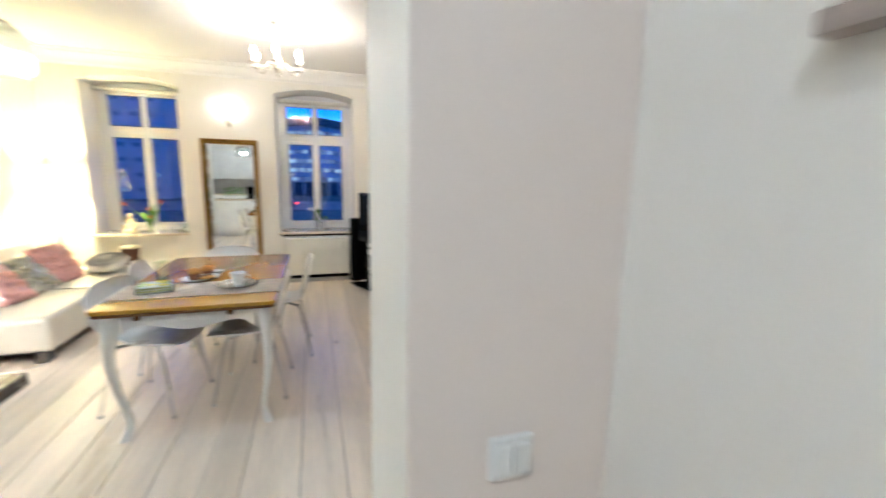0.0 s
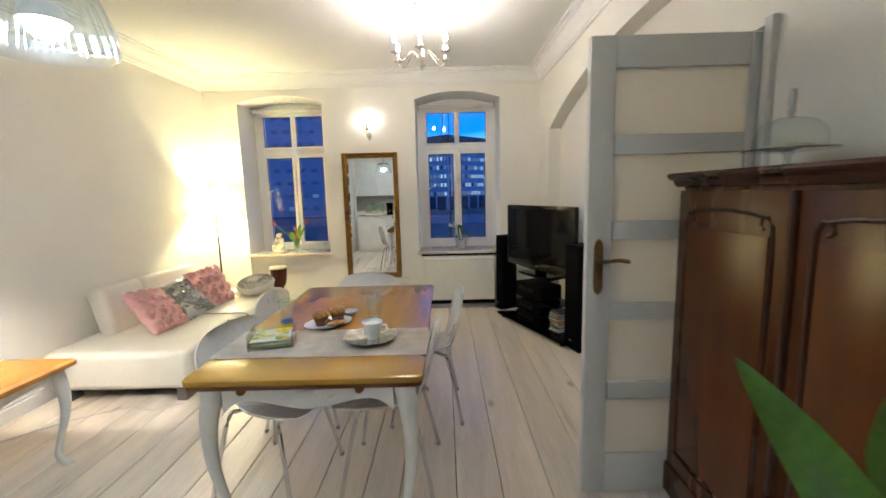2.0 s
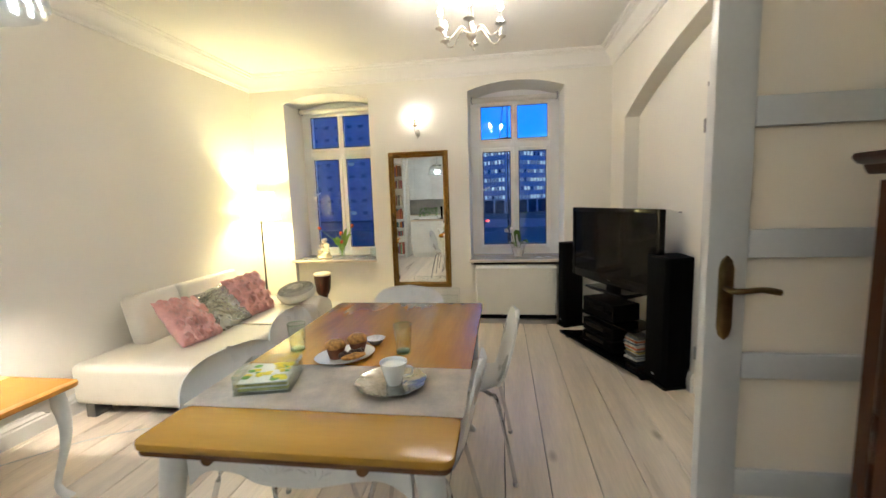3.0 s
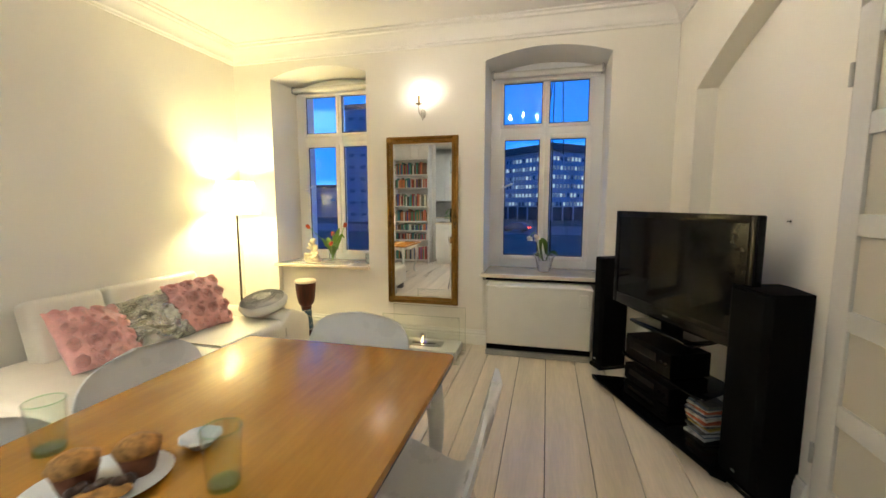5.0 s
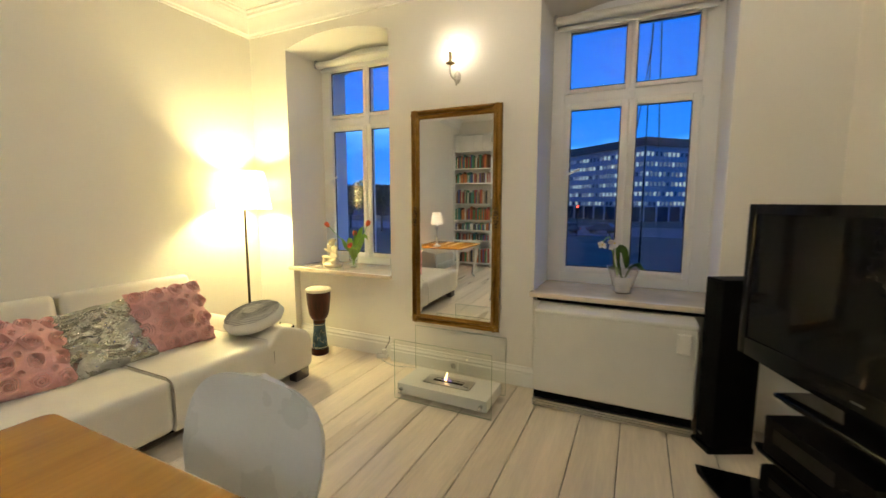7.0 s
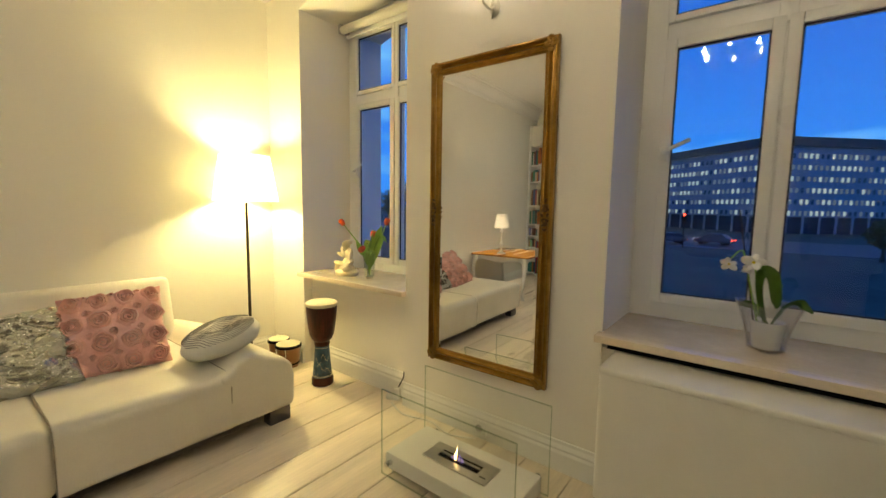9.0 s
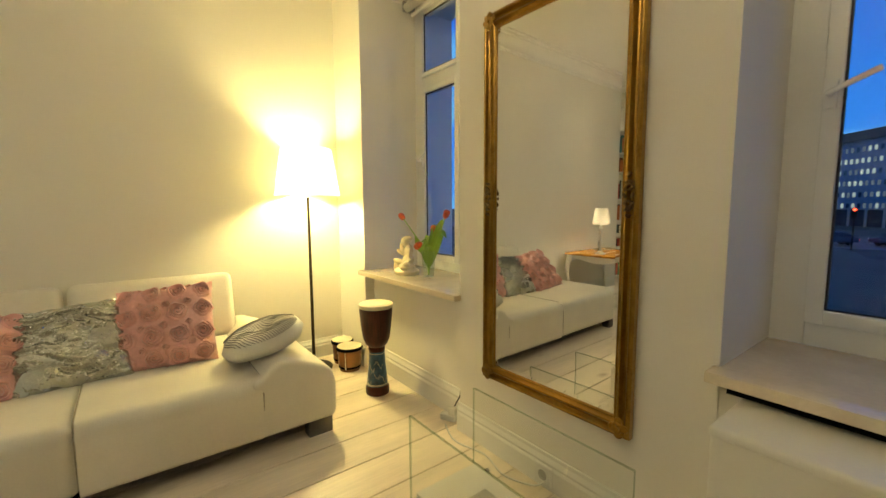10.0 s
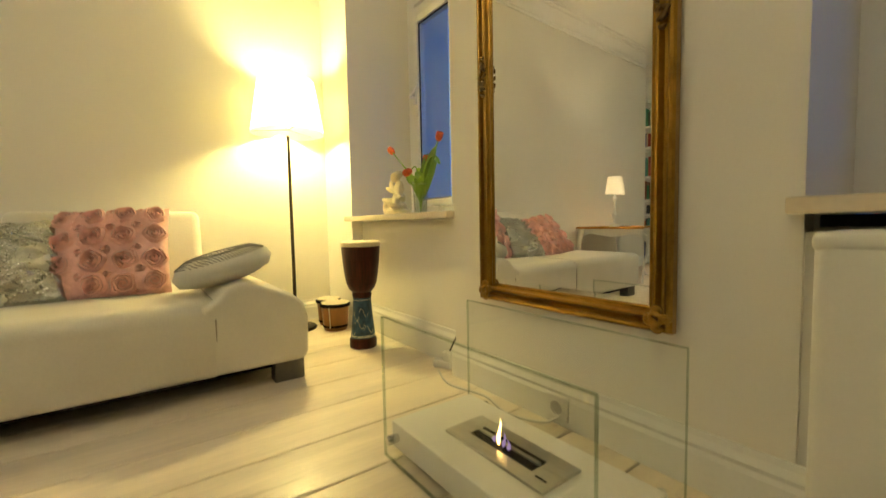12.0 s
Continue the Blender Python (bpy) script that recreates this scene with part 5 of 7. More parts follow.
for z in (0.062, 0.068, 0.255):
    r = float(np.interp(z, [0.055, 0.12, 0.19, 0.265], [0.064, 0.058, 0.051, 0.047])) + 0.0004
    tube(bm, [(r * math.cos(2 * math.pi * k / 32), r * math.sin(2 * math.pi * k / 32), z) for k in range(33)], 0.0014, 4)
part("painted_scrolls", bm, M["skin"], ft, "cream painted lines")
bm = BM()
lathe(bm, [(0.101, 0.535), (0.1035, 0.545), (0.102, 0.556), (0.09, 0.562), (0, 0.563)], 28)
part("drum_head", bm, M["skin"], dj, "pale skin head")
bo = thing("bongo_drums", pose(-2.60, 6.365, 0), "pair of small brown wooden bongo drums", "drum")
for x, y, r in ((-0.140, -0.012, 0.074), (0.022, -0.030, 0.086)):
    bm = BM()
    lathe(bm, [(r * 0.80, 0.0), (r * 0.88, 0.05), (r * 0.98, 0.14), (r, 0.155)], 24, (x, y, 0))
    d = part("drum_shell", bm, M["cork"], bo)
    bm = BM()
    lathe(bm, [(r * 1.01, 0.145), (r * 1.09, 0.148), (r * 1.09, 0.162), (r * 1.01, 0.168), (r * 0.97, 0.168)], 24, (x, y, 0))
    part("hoop", bm, M["blackm"], d, "black steel hoop")
    bm = BM()
    lathe(bm, [(r * 0.84, 0.02), (r * 0.90, 0.022), (r * 0.90, 0.03), (r * 0.87, 0.034)], 24, (x, y, 0))
    part("hoop", bm, M["blackm"], d, "black steel hoop")
    bm = BM()
    lathe(bm, [(r * 1.0, 0.160), (r * 0.99, 0.170), (0, 0.171)], 24, (x, y, 0))
    part("drum_head", bm, M["skin"], d, "pale skin head")
    for k in range(4):
        a = radians(45 + 90 * k)
        bm = BM()
        tube(bm, [(x + r * 1.04 * math.cos(a), y + r * 1.04 * math.sin(a), 0.15), (x + r * 0.93 * math.cos(a), y + r * 0.93 * math.sin(a), 0.02)], 0.004, 6)
        part("tuning_rod", bm, M["chrome"], d)
bm = BM()
box(bm, -0.088, -0.045, 0.05, -0.060, 0.005, 0.11)
part("bridge", bm, M["blackm"], bo)

# ---- wardrobe with its ornaments ----
WX = 0.905
wd = thing("wardrobe", pose(0, 0, 0), "low antique red-brown wooden wardrobe with two panelled doors", "wardrobe")
y0w, y1w, yc = 1.84, 2.955, 2.398
bm = BM()
box(bm, WX + 0.022, y0w, 0.17, 1.275, y1w, 1.42)
part("body", bm, M["mahog"], wd, "", 0.004)
bm = BM()
prism(bm, [(WX - 0.03, 1.455), (WX - 0.036, 1.463), (WX - 0.03, 1.474), (1.277, 1.474), (1.277, 1.42), (WX + 0.005, 1.42), (WX - 0.004, 1.432), (WX - 0.008, 1.444), (WX - 0.022, 1.448)], "y", y0w - 0.03, y1w + 0.03)
part("cornice", bm, M["mahogd"], wd, "dark moulded top", 0.002)
for a, b, hand in ((y0w + 0.012, yc - 0.012, 1), (yc + 0.012, y1w - 0.012, -1)):
    bm = BM()
    box(bm, WX, a, 0.23, WX + 0.022, b, 1.405)
    d = part("door", bm, M["mahog"], wd, "", 0.003)
    c, hwid = (a + b) / 2, (b - a) / 2 - 0.055
    for s in (-1, 1):
        seq = [(c + s * hwid, 0.31), (c + s * hwid, 1.26), (c + s * (hwid - 0.004), 1.30), (c + s * (hwid - 0.02), 1.325), (c + s * (hwid - 0.045), 1.322), (c + s * (hwid - 0.05), 1.30), (c + s * (hwid - 0.035), 1.29)]
        top = [(c + s * (hwid - 0.04), 1.326), (c + s * (hwid - 0.09), 1.335), (c, 1.34)]
        bm = BM()
        tube(bm, [(WX - 0.001, y, z) for y, z in seq], 0.0065, 6)
        tube(bm, [(WX - 0.001, y, z) for y, z in top], 0.0065, 6)
        tube(bm, [(WX - 0.001, c + s * hwid, 0.31), (WX - 0.001, c, 0.30)], 0.0065, 6)
        part("panel_moulding", bm, M["mahogd"], d, "carved dark scroll moulding")
    bm = BM()
    box(bm, WX - 0.004, c - hwid + 0.012, 0.325, WX + 0.0005, c + hwid - 0.012, 1.27)
    part("panel", bm, M["mahog2"], d, "figured burr veneer panel", 0.003)
bm = BM()
tube(bm, [(WX - 0.004, yc, 0.23), (WX - 0.004, yc, 1.405)], 0.010, 8)
part("centre_bead", bm, M["mahogd"], wd)
bm = BM()
n = 30
lowz = [(y0w + (y1w - y0w) * i / n, 0.175 - 0.055 * abs(math.cos(math.pi * 2 * i / n)) * (1 if 3 < i < n - 3 else 1.4)) for i in range(n + 1)]
prism(bm, [(y1w, 0.228), (y0w, 0.228)] + lowz, "x", WX - 0.004, WX + 0.02)
part("apron", bm, M["mahogd"], wd)
for x, y, s in ((WX + 0.035, y1w - 0.035, 1), (WX + 0.035, y0w + 0.035, -1), (1.24, y1w - 0.035, 1), (1.24, y0w + 0.035, -1)):
    bm = BM()
    cabriole(bm, x, y, 0.0, 0.20, -0.8 if x < 1 else 0, s * 0.2, 0.85)
    part("foot", bm, M["mahogd"], wd, "curved dark foot")
cs = thing("cake_stand", pose(1.11, 2.69, 1.474), "glass cake stand with a low clear dome", "cake stand")
bm = BM()
lathe(bm, [(0, 0), (0.05, 0.002), (0.045, 0.008), (0.012, 0.014), (0.010, 0.040), (0.02, 0.050), (0.128, 0.056), (0.132, 0.062), (0.0, 0.060)], 32)
part("foot_plate", bm, M["smoke"], cs)
bm = BM()
lathe(bm, [(0.100, 0.063), (0.101, 0.090), (0.093, 0.126), (0.068, 0.150), (0.034, 0.162), (0.010, 0.164)], 32)
dm = part("dome", bm, M["clear"], cs, "clear glass dome")
bm = BM()
lathe(bm, [(0.010, 0.164), (0.007, 0.174), (0.012, 0.184), (0.008, 0.196), (0.011, 0.206), (0.010, 0.250), (0.0, 0.256)], 14)
part("knob", bm, M["steel"], dm)
bm = BM()
rnd = random.Random(5)
for k in range(14):
    a, r = rnd.uniform(0, 6.28), rnd.uniform(0.01, 0.065)
    bmesh.ops.create_icosphere(bm, subdivisions=1, radius=1, matrix=Matrix.Translation((r * math.cos(a), r * math.sin(a), 0.071)) @ Matrix.Rotation(rnd.uniform(0, 3), 4, "Z") @ Matrix.Diagonal((0.024, 0.016, 0.011, 1)))
biscuits = tagged(part("biscuit_heap", bm, M["plaster"], None, ""), "small pale biscuits heaped under the glass dome", "biscuits", "", "stuff")
biscuits.matrix_basis = pose(1.11, 2.69, 1.474)
pb = thing("footed_bowl", pose(1.10, 2.075, 1.474), "white footed plate of pale coral-like shells", "bowl")
bm = BM()
lathe(bm, [(0, 0), (0.07, 0.002), (0.06, 0.012), (0.018, 0.03), (0.018, 0.085), (0.05, 0.10), (0.17, 0.118), (0.172, 0.126), (0.04, 0.112), (0, 0.112)], 30)
part("plate", bm, M["china"], pb)
bm = BM()
for k in range(22):
    a, r = rnd.uniform(0, 6.28), rnd.uniform(0, 0.085)
    z = 0.13 + (0.085 - r) * 1.6 * rnd.uniform(0.3, 1)
    tube(bm, curve([(r * math.cos(a), r * math.sin(a), z - 0.02), (r * 1.1 * math.cos(a + 0.4), r * 1.1 * math.sin(a + 0.4), z + 0.015), (r * 1.3 * math.cos(a + 0.9), r * 1.3 * math.sin(a + 0.9), z + 0.0)], 3), [0.014, 0.016, 0.018, 0.02, 0.018, 0.014, 0.007], 7)
part("shells", bm, M["plaster"], pb, "pale coral-like shells")

# ---- broad-leaved plant beside the wardrobe ----
pt = thing("potted_plant", pose(0.60, 1.60, 0), "broad-leaved green plant in a white pot on a stool", "plant")
bm = BM()
lathe(bm, [(0, 0), (0.13, 0), (0.15, 0.40), (0.155, 0.55), (0.14, 0.55), (0.135, 0.53), (0, 0.53)], 26)
part("pot", bm, M["china"], pt)


def blade(bm, pts, widths, twist):
    pts = curve(pts, 6)
    n = len(pts)
    rows = []
    for i, p in enumerate(pts):
        t = i / (n - 1)
        w = float(np.interp(t, np.linspace(0, 1, len(widths)), widths))
        d = (pts[min(i + 1, n - 1)] - pts[max(i - 1, 0)]).normalized()
        s = d.cross(Vector((math.cos(twist), math.sin(twist), 0.15))).normalized()
        up = s.cross(d)
        rows.append([bm.verts.new(p + s * w * u + up * (0.18 * w * u * u)) for u in (-1, -0.66, -0.33, -0.04, 0.04, 0.33, 0.66, 1)])
    for a, b in zip(rows[:-1], rows[1:]):
        for k in range(7):
            bm.faces.new((a[k], a[k + 1], b[k + 1], b[k]))
    return bm


for pts, w, tw in (
    ([(0.02, 0.0, 0.53), (0.02, 0.10, 0.72), (-0.01, 0.30, 0.92), (-0.045, 0.50, 1.07)], (0.012, 0.055, 0.06, 0.045, 0.002), -2.1),
    ([(0.06, 0.02, 0.53), (0.10, 0.14, 0.75), (0.10, 0.26, 0.95), (0.09, 0.33, 1.07)], (0.012, 0.06, 0.075, 0.07, 0.004), -2.2),
    ([(0.05, -0.03, 0.53), (0.14, -0.03, 0.72), (0.20, 0.02, 0.86), (0.24, 0.06, 0.84)], (0.012, 0.05, 0.06, 0.04, 0.002), -1.9),
):
    b = BM()
    blade(b, pts, w, tw)
    part("leaf", b, M["leaf"], pt, "broad glossy green leaf", angle=80)

# ---- on the window sills ----
bm = BM()
rnd = random.Random(2)
lathe(bm, [(0, 0), (0.055, 0), (0.058, 0.02), (0.045, 0.03)], 16)
for x, y, z, rx, ry, rz, tilt, spin in (
    (0.0, 0.0, 0.040, 0.048, 0.036, 0.022, 0, 0), (0.004, 0.006, 0.075, 0.030, 0.026, 0.030, 8, 0), (0.010, 0.004, 0.115, 0.024, 0.019, 0.040, 12, 0),
    (-0.022, -0.020, 0.062, 0.038, 0.016, 0.015, 18, 35), (0.026, -0.022, 0.055, 0.036, 0.016, 0.015, -14, -30), (-0.040, -0.030, 0.040, 0.012, 0.013, 0.028, 12, 0),
    (0.036, -0.034, 0.040, 0.026, 0.012, 0.012, 0, 60), (0.000, -0.006, 0.168, 0.021, 0.020, 0.024, 0, 0), (0.004, 0.004, 0.180, 0.024, 0.022, 0.017, -15, 0),
    (-0.016, 0.006, 0.176, 0.010, 0.012, 0.012, 0, 0), (-0.014, -0.012, 0.128, 0.010, 0.010, 0.032, -28, 0), (-0.018, -0.022, 0.112, 0.026, 0.009, 0.009, 38, 20),
    (0.034, -0.008, 0.112, 0.009, 0.010, 0.036, 14, 0), (0.040, -0.010, 0.078, 0.013, 0.010, 0.010, 0, 0)):
    bmesh.ops.create_icosphere(bm, subdivisions=2, radius=1, matrix=Matrix.Translation((x, y, z)) @ pose(0, 0, 0, 0, tilt, spin) @ Matrix.Diagonal((rx, ry, rz, 1)))
stt = tagged(part("figurine", bm, M["plaster"], None), "small cream plaster seated figurine", "figurine")
stt.matrix_basis = pose(-2.20, 6.58, 0.698) @ Matrix.Diagonal((1.5, 1.4, 1.28, 1))
fuse = stt.modifiers.new("fuse", "REMESH")
fuse.mode, fuse.voxel_size, fuse.use_smooth_shade = "VOXEL", 0.0035, True
vs = thing("tulip_vase", pose(-1.985, 6.60, 0.698), "clear glass vase with drooping red tulips", "vase")
bm = BM()
lathe(bm, [(0, 0.0), (0.032, 0.0), (0.034, 0.008), (0.036, 0.06), (0.042, 0.14), (0.048, 0.17), (0.046, 0.17), (0.040, 0.14), (0.034, 0.06), (0.030, 0.012), (0, 0.011)], 24)
part("glass", bm, M["clear"], vs, "clear glass")
bm = BM()
lathe(bm, [(0, 0.0125), (0.0295, 0.0125), (0.033, 0.06), (0.036, 0.10), (0, 0.10)], 20)
part("water", bm, M["clear"], vs)
tul = [((-0.25, -0.02, 0.36), (-0.10, 0, 0.22)), ((0.13, 0.03, 0.375), (0.08, 0.02, 0.26)), ((0.045, -0.09, 0.22), (0.04, -0.05, 0.24)), ((-0.02, 0.05, 0.28), (-0.01, 0.03, 0.22))]
for (tx, ty, tz), (kx, ky, kz) in tul:
    bm = BM()
    tube(bm, curve([(0, 0, 0.02), (kx * 0.3, ky * 0.3, 0.14), (kx, ky, kz), (tx, ty, tz)], 6), 0.0035, 6)
    st_ = part("stem", bm, M["stem"], vs)
    d = (Vector((tx, ty, tz)) - Vector((kx, ky, kz))).normalized()
    rot = d.to_track_quat("Z", "Y").to_matrix().to_4x4()
    bm = BM()
    for k in range(6):
        mm = Matrix.Translation((tx, ty, tz)) @ rot @ Matrix.Rotation(k * math.pi / 3, 4, "Z") @ Matrix.Translation((0.011, 0, 0.018)) @ Matrix.Rotation(0.12, 4, "Y") @ Matrix.Diagonal((0.008, 0.014, 0.026, 1))
        bmesh.ops.create_icosphere(bm, subdivisions=2, radius=1, matrix=mm)
    part("flower", bm, M["petal"], st_, "red tulip flower")
for k, (a, ln, up) in enumerate(((150, 0.12, 0.24), (200, 0.10, 0.20), (20, 0.13, 0.28), (60, 0.09, 0.30), (-40, 0.12, 0.20), (100, 0.06, 0.27))):
    ca, sa = math.cos(radians(a)), math.sin(radians(a))
    bm = BM()
    blade(bm, [(0, 0, 0.06), (0.3 * ln * ca, 0.3 * ln * sa, 0.16), (0.7 * ln * ca, 0.7 * ln * sa, up), (ln * ca, ln * sa, up + (0.06 if k % 2 else -0.03))], (0.004, 0.022, 0.028, 0.018, 0.001), radians(-50 + 20 * (k % 3)))
    part("leaf", bm, M["stem"], vs, "long pale green leaf", angle=80)
jr = thing("glass_jar", pose(-1.60, 6.66, 0.698), "small clear glass jar holding a white candle", "jar")
bm = BM()
lathe(bm, [(0, 0), (0.036, 0), (0.038, 0.006), (0.038, 0.105), (0.035, 0.105), (0.035, 0.008), (0, 0.007)], 22)
part("glass", bm, M["clear"], jr, "clear glass")
bm = BM()
lathe(bm, [(0, 0.0075), (0.033, 0.0075), (0.033, 0.045), (0, 0.046)], 20)
part("candle", bm, M["china"], jr, "white wax candle")

orc = thing("potted_orchid", pose(0.17, 6.63, 0.684), "white orchid in a wavy clear plastic pot", "plant")
bm = BM()
lathe(bm, [(0.055, 0), (0.06, 0.004), (0.072, 0.08), (0.088, 0.15), (0.098, 0.175), (0.094, 0.172), (0.070, 0.085), (0.056, 0.01)], 48, wave=lambda a, i: 1 + (0.09 * math.cos(4 * a + 0.6) if i in (3, 4, 5) else 0))
part("outer_pot", bm, M["milk"], orc, "wavy translucent pot")
bm = BM()
lathe(bm, [(0, 0.005), (0.044, 0.005), (0.055, 0.10), (0.053, 0.105), (0, 0.095)], 24)
part("inner_pot", bm, M["china"], orc, "pale inner pot")
for pts, w, tw in (([(-0.01, -0.01, 0.10), (-0.035, -0.03, 0.22), (-0.03, -0.045, 0.295), (0.0, -0.05, 0.28), (0.015, -0.05, 0.20), (0.02, -0.05, 0.165)], (0.006, 0.012, 0.018, 0.022, 0.018, 0.004), -1.2), ([(0.01, 0, 0.09), (0.05, -0.02, 0.17), (0.09, -0.03, 0.185), (0.12, -0.03, 0.16)], (0.008, 0.020, 0.020, 0.003), 2.6), ([(0, 0, 0.09), (-0.05, 0.02, 0.15), (-0.09, 0.03, 0.15)], (0.008, 0.022, 0.003), 0.4)):
    bm = BM()
    blade(bm, pts, w, tw)
    part("leaf", bm, M["leaf"], orc, "thick dark green leaf", angle=80)
bm = BM()
tube(bm, [(-0.035, -0.01, 0.05), (-0.115, -0.02, 0.517)], 0.0024, 6)
part("support_stick", bm, M["iron"], orc, "thin dark support stick")
bm = BM()
tube(bm, curve([(-0.03, -0.01, 0.09), (-0.06, -0.015, 0.22), (-0.085, -0.02, 0.34), (-0.10, -0.03, 0.365), (-0.13, -0.035, 0.33)], 5), 0.0028, 6)
tube(bm, curve([(-0.03, -0.01, 0.12), (-0.045, -0.03, 0.25), (-0.055, -0.035, 0.33)], 5), 0.0025, 6)
part("stem", bm, M["stem"], orc)
rnd = random.Random(31)
for x, z, big in ((-0.132, 0.312, 1.0), (-0.058, 0.325, 1.35), (-0.075, 0.30, 0.7)):
    bm = BM()
    for k in range(5):
        a = 2 * math.pi * (k + rnd.uniform(-0.25, 0.25)) / 5
        q = big * rnd.uniform(0.8, 1.25)
        mm = Matrix.Translation((x, -0.04, z)) @ Matrix.Rotation(a, 4, "Y") @ Matrix.Rotation(rnd.uniform(-0.6, 0.9), 4, "X") @ Matrix.Translation((0, 0, 0.015 * q)) @ Matrix.Diagonal((0.011 * q, 0.003, 0.017 * q, 1))
        bmesh.ops.create_icosphere(bm, subdivisions=2, radius=1, matrix=mm)
    fw = part("flower", bm, M["china"], orc, "drooping white flower", angle=80)
    bm = BM()
    bmesh.ops.create_icosphere(bm, subdivisions=1, radius=0.005 * big, matrix=Matrix.Translation((x, -0.047, z)))
    part("flower_heart", bm, M["yellow"], fw)

# ---- laid on the dining table ----
rn = thing("table_runner", pose(0, 0, TZ), "mottled grey-beige cloth runner across the table", "runner")
bm = BM()
nx, ny = 30, 12
g = [[bm.verts.new((TX0 - 0.004 + (TX1 - TX0 + 0.008) * i / nx, 2.892 + 0.335 * j / ny, 0.0025 + 0.0012 * noise.noise(Vector((i * 0.4, j * 0.6, 3))))) for j in range(ny + 1)] for i in range(nx + 1)]
for i in range(nx):
    for j in range(ny):
        bm.faces.new((g[i][j], g[i + 1][j], g[i + 1][j + 1], g[i][j + 1]))
bmesh.ops.solidify(bm, geom=bm.faces[:], thickness=0.0018)
part("cloth", bm, M["runner"], rn, angle=80)
tr = thing("silver_tray", pose(-0.39, 3.08, TZ + 0.005), "scalloped round silver tray under a cup", "tray")
bm = BM()
lathe(bm, [(0, 0.0), (0.085, 0.0), (0.092, 0.004), (0.112, 0.012), (0.116, 0.016), (0.108, 0.013), (0.09, 0.007), (0.0, 0.004)], 64, wave=lambda a, i: 1 + (0.06 * abs(math.sin(5 * a)) + 0.015 * math.sin(20 * a) if 2 <= i <= 6 else 0))
part("dish", bm, M["plate_silver"], tr)
cp = thing("coffee_cup", pose(-0.378, 3.078, TZ + 0.010), "flared white china cup on the silver tray", "cup")
bm = BM()
lathe(bm, [(0, 0), (0.024, 0), (0.026, 0.006), (0.034, 0.03), (0.046, 0.074), (0.047, 0.078), (0.045, 0.078), (0.032, 0.03), (0.022, 0.008), (0, 0.007)], 28)
part("cup_body", bm, M["china"], cp)
bm = BM()
lathe(bm, [(0, 0.066), (0.0415, 0.0665)], 28)
part("milk_foam", bm, M["greycloth"], cp, "pale frothy drink")
bm = BM()
for s in (1,):
    tube(bm, curve([(s * 0.041, 0, 0.062), (s * 0.064, 0, 0.058), (s * 0.06, 0, 0.035), (s * 0.034, 0, 0.028)], 4), 0.0045, 6)
part("handle", bm, M["china"], cp)


def tumbler(x, y):
    t = thing("drinking_glass", pose(x, y, TZ), "pale green drinking glass with a little water", "glass", "glasses on the table")
    bm = BM()
    lathe(bm, [(0, 0.0), (0.029, 0.0), (0.031, 0.004), (0.038, 0.118), (0.0365, 0.119), (0.029, 0.012), (0, 0.010)], 28)
    part("glass", bm, M["greenglass"], t)
    bm = BM()
    lathe(bm, [(0, 0.0), (0.0295, 0.0), (0.0305, 0.004), (0.029, 0.0095), (0, 0.0095)], 28, (0, 0, 0.0002))
    part("thick_base", bm, M["bottle"], t, "thick green base")
    bm = BM()
    lathe(bm, [(0.0375, 0.117), (0.0385, 0.1185), (0.0375, 0.120), (0.0362, 0.1185), (0.0375, 0.117)], 28)
    part("rim", bm, M["bottle"], t)


tumbler(-0.885, 3.378)
tumbler(-0.420, 3.382)
pla = thing("cake_plate", pose(-0.645, 3.312, TZ), "oval white china plate", "plate")
bm = BM()
lathe(bm, [(0, 0), (0.07, 0.0), (0.078, 0.004), (0.108, 0.014), (0.110, 0.017), (0.078, 0.008), (0, 0.006)], 36, m=Matrix.Rotation(radians(42), 4, "Z") @ Matrix.Diagonal((1.12, 0.88, 1, 1)))
part("dish", bm, M["china"], pla)
for k, (x, y) in enumerate(((-0.675, 3.292), (-0.610, 3.365))):
    mf = thing("muffin", pose(x, y, TZ + 0.007), "golden muffin in a dark brown paper case", "muffin", "cakes on the plate")
    bm = BM()
    lathe(bm, [(0, 0), (0.025, 0), (0.037, 0.045), (0.036, 0.046), (0, 0.043)], 40, wave=lambda a, i: 1 + 0.04 * math.cos(20 * a))
    part("paper_case", bm, M["cake"], mf, angle=80)
    bm = BM()
    lathe(bm, [(0.036, 0.043), (0.042, 0.052), (0.038, 0.064), (0.022, 0.075), (0, 0.078)], 22, wave=lambda a, i: 1 + 0.08 * math.sin(3 * a + i * 2 + k))
    part("crumb_top", bm, M["muffin"], mf, angle=80)
ec = thing("eclair", pose(-0.596, 3.275, TZ + 0.011, 0, 0, 42), "small cream cake with dark glaze", "cake", "cakes on the plate")
bm = BM()
bmesh.ops.create_icosphere(bm, subdivisions=3, radius=1, matrix=Matrix.Translation((0, 0, 0.012)) @ Matrix.Diagonal((0.052, 0.024, 0.012, 1)))
part("base", bm, M["muffin"], ec)
bm = BM()
for k in range(7):
    bmesh.ops.create_icosphere(bm, subdivisions=2, radius=0.013, matrix=Matrix.Translation((-0.042 + 0.014 * k, 0.016 + 0.006 * math.sin(k * 2.2), 0.017 + 0.004 * (k % 2))))
part("glaze", bm, M["choc"], ec, "row of dark chocolate pieces")
cr = thing("glass_dish", pose(-0.572, 3.480, TZ), "small clear crystal dish", "dish")
bm = BM()
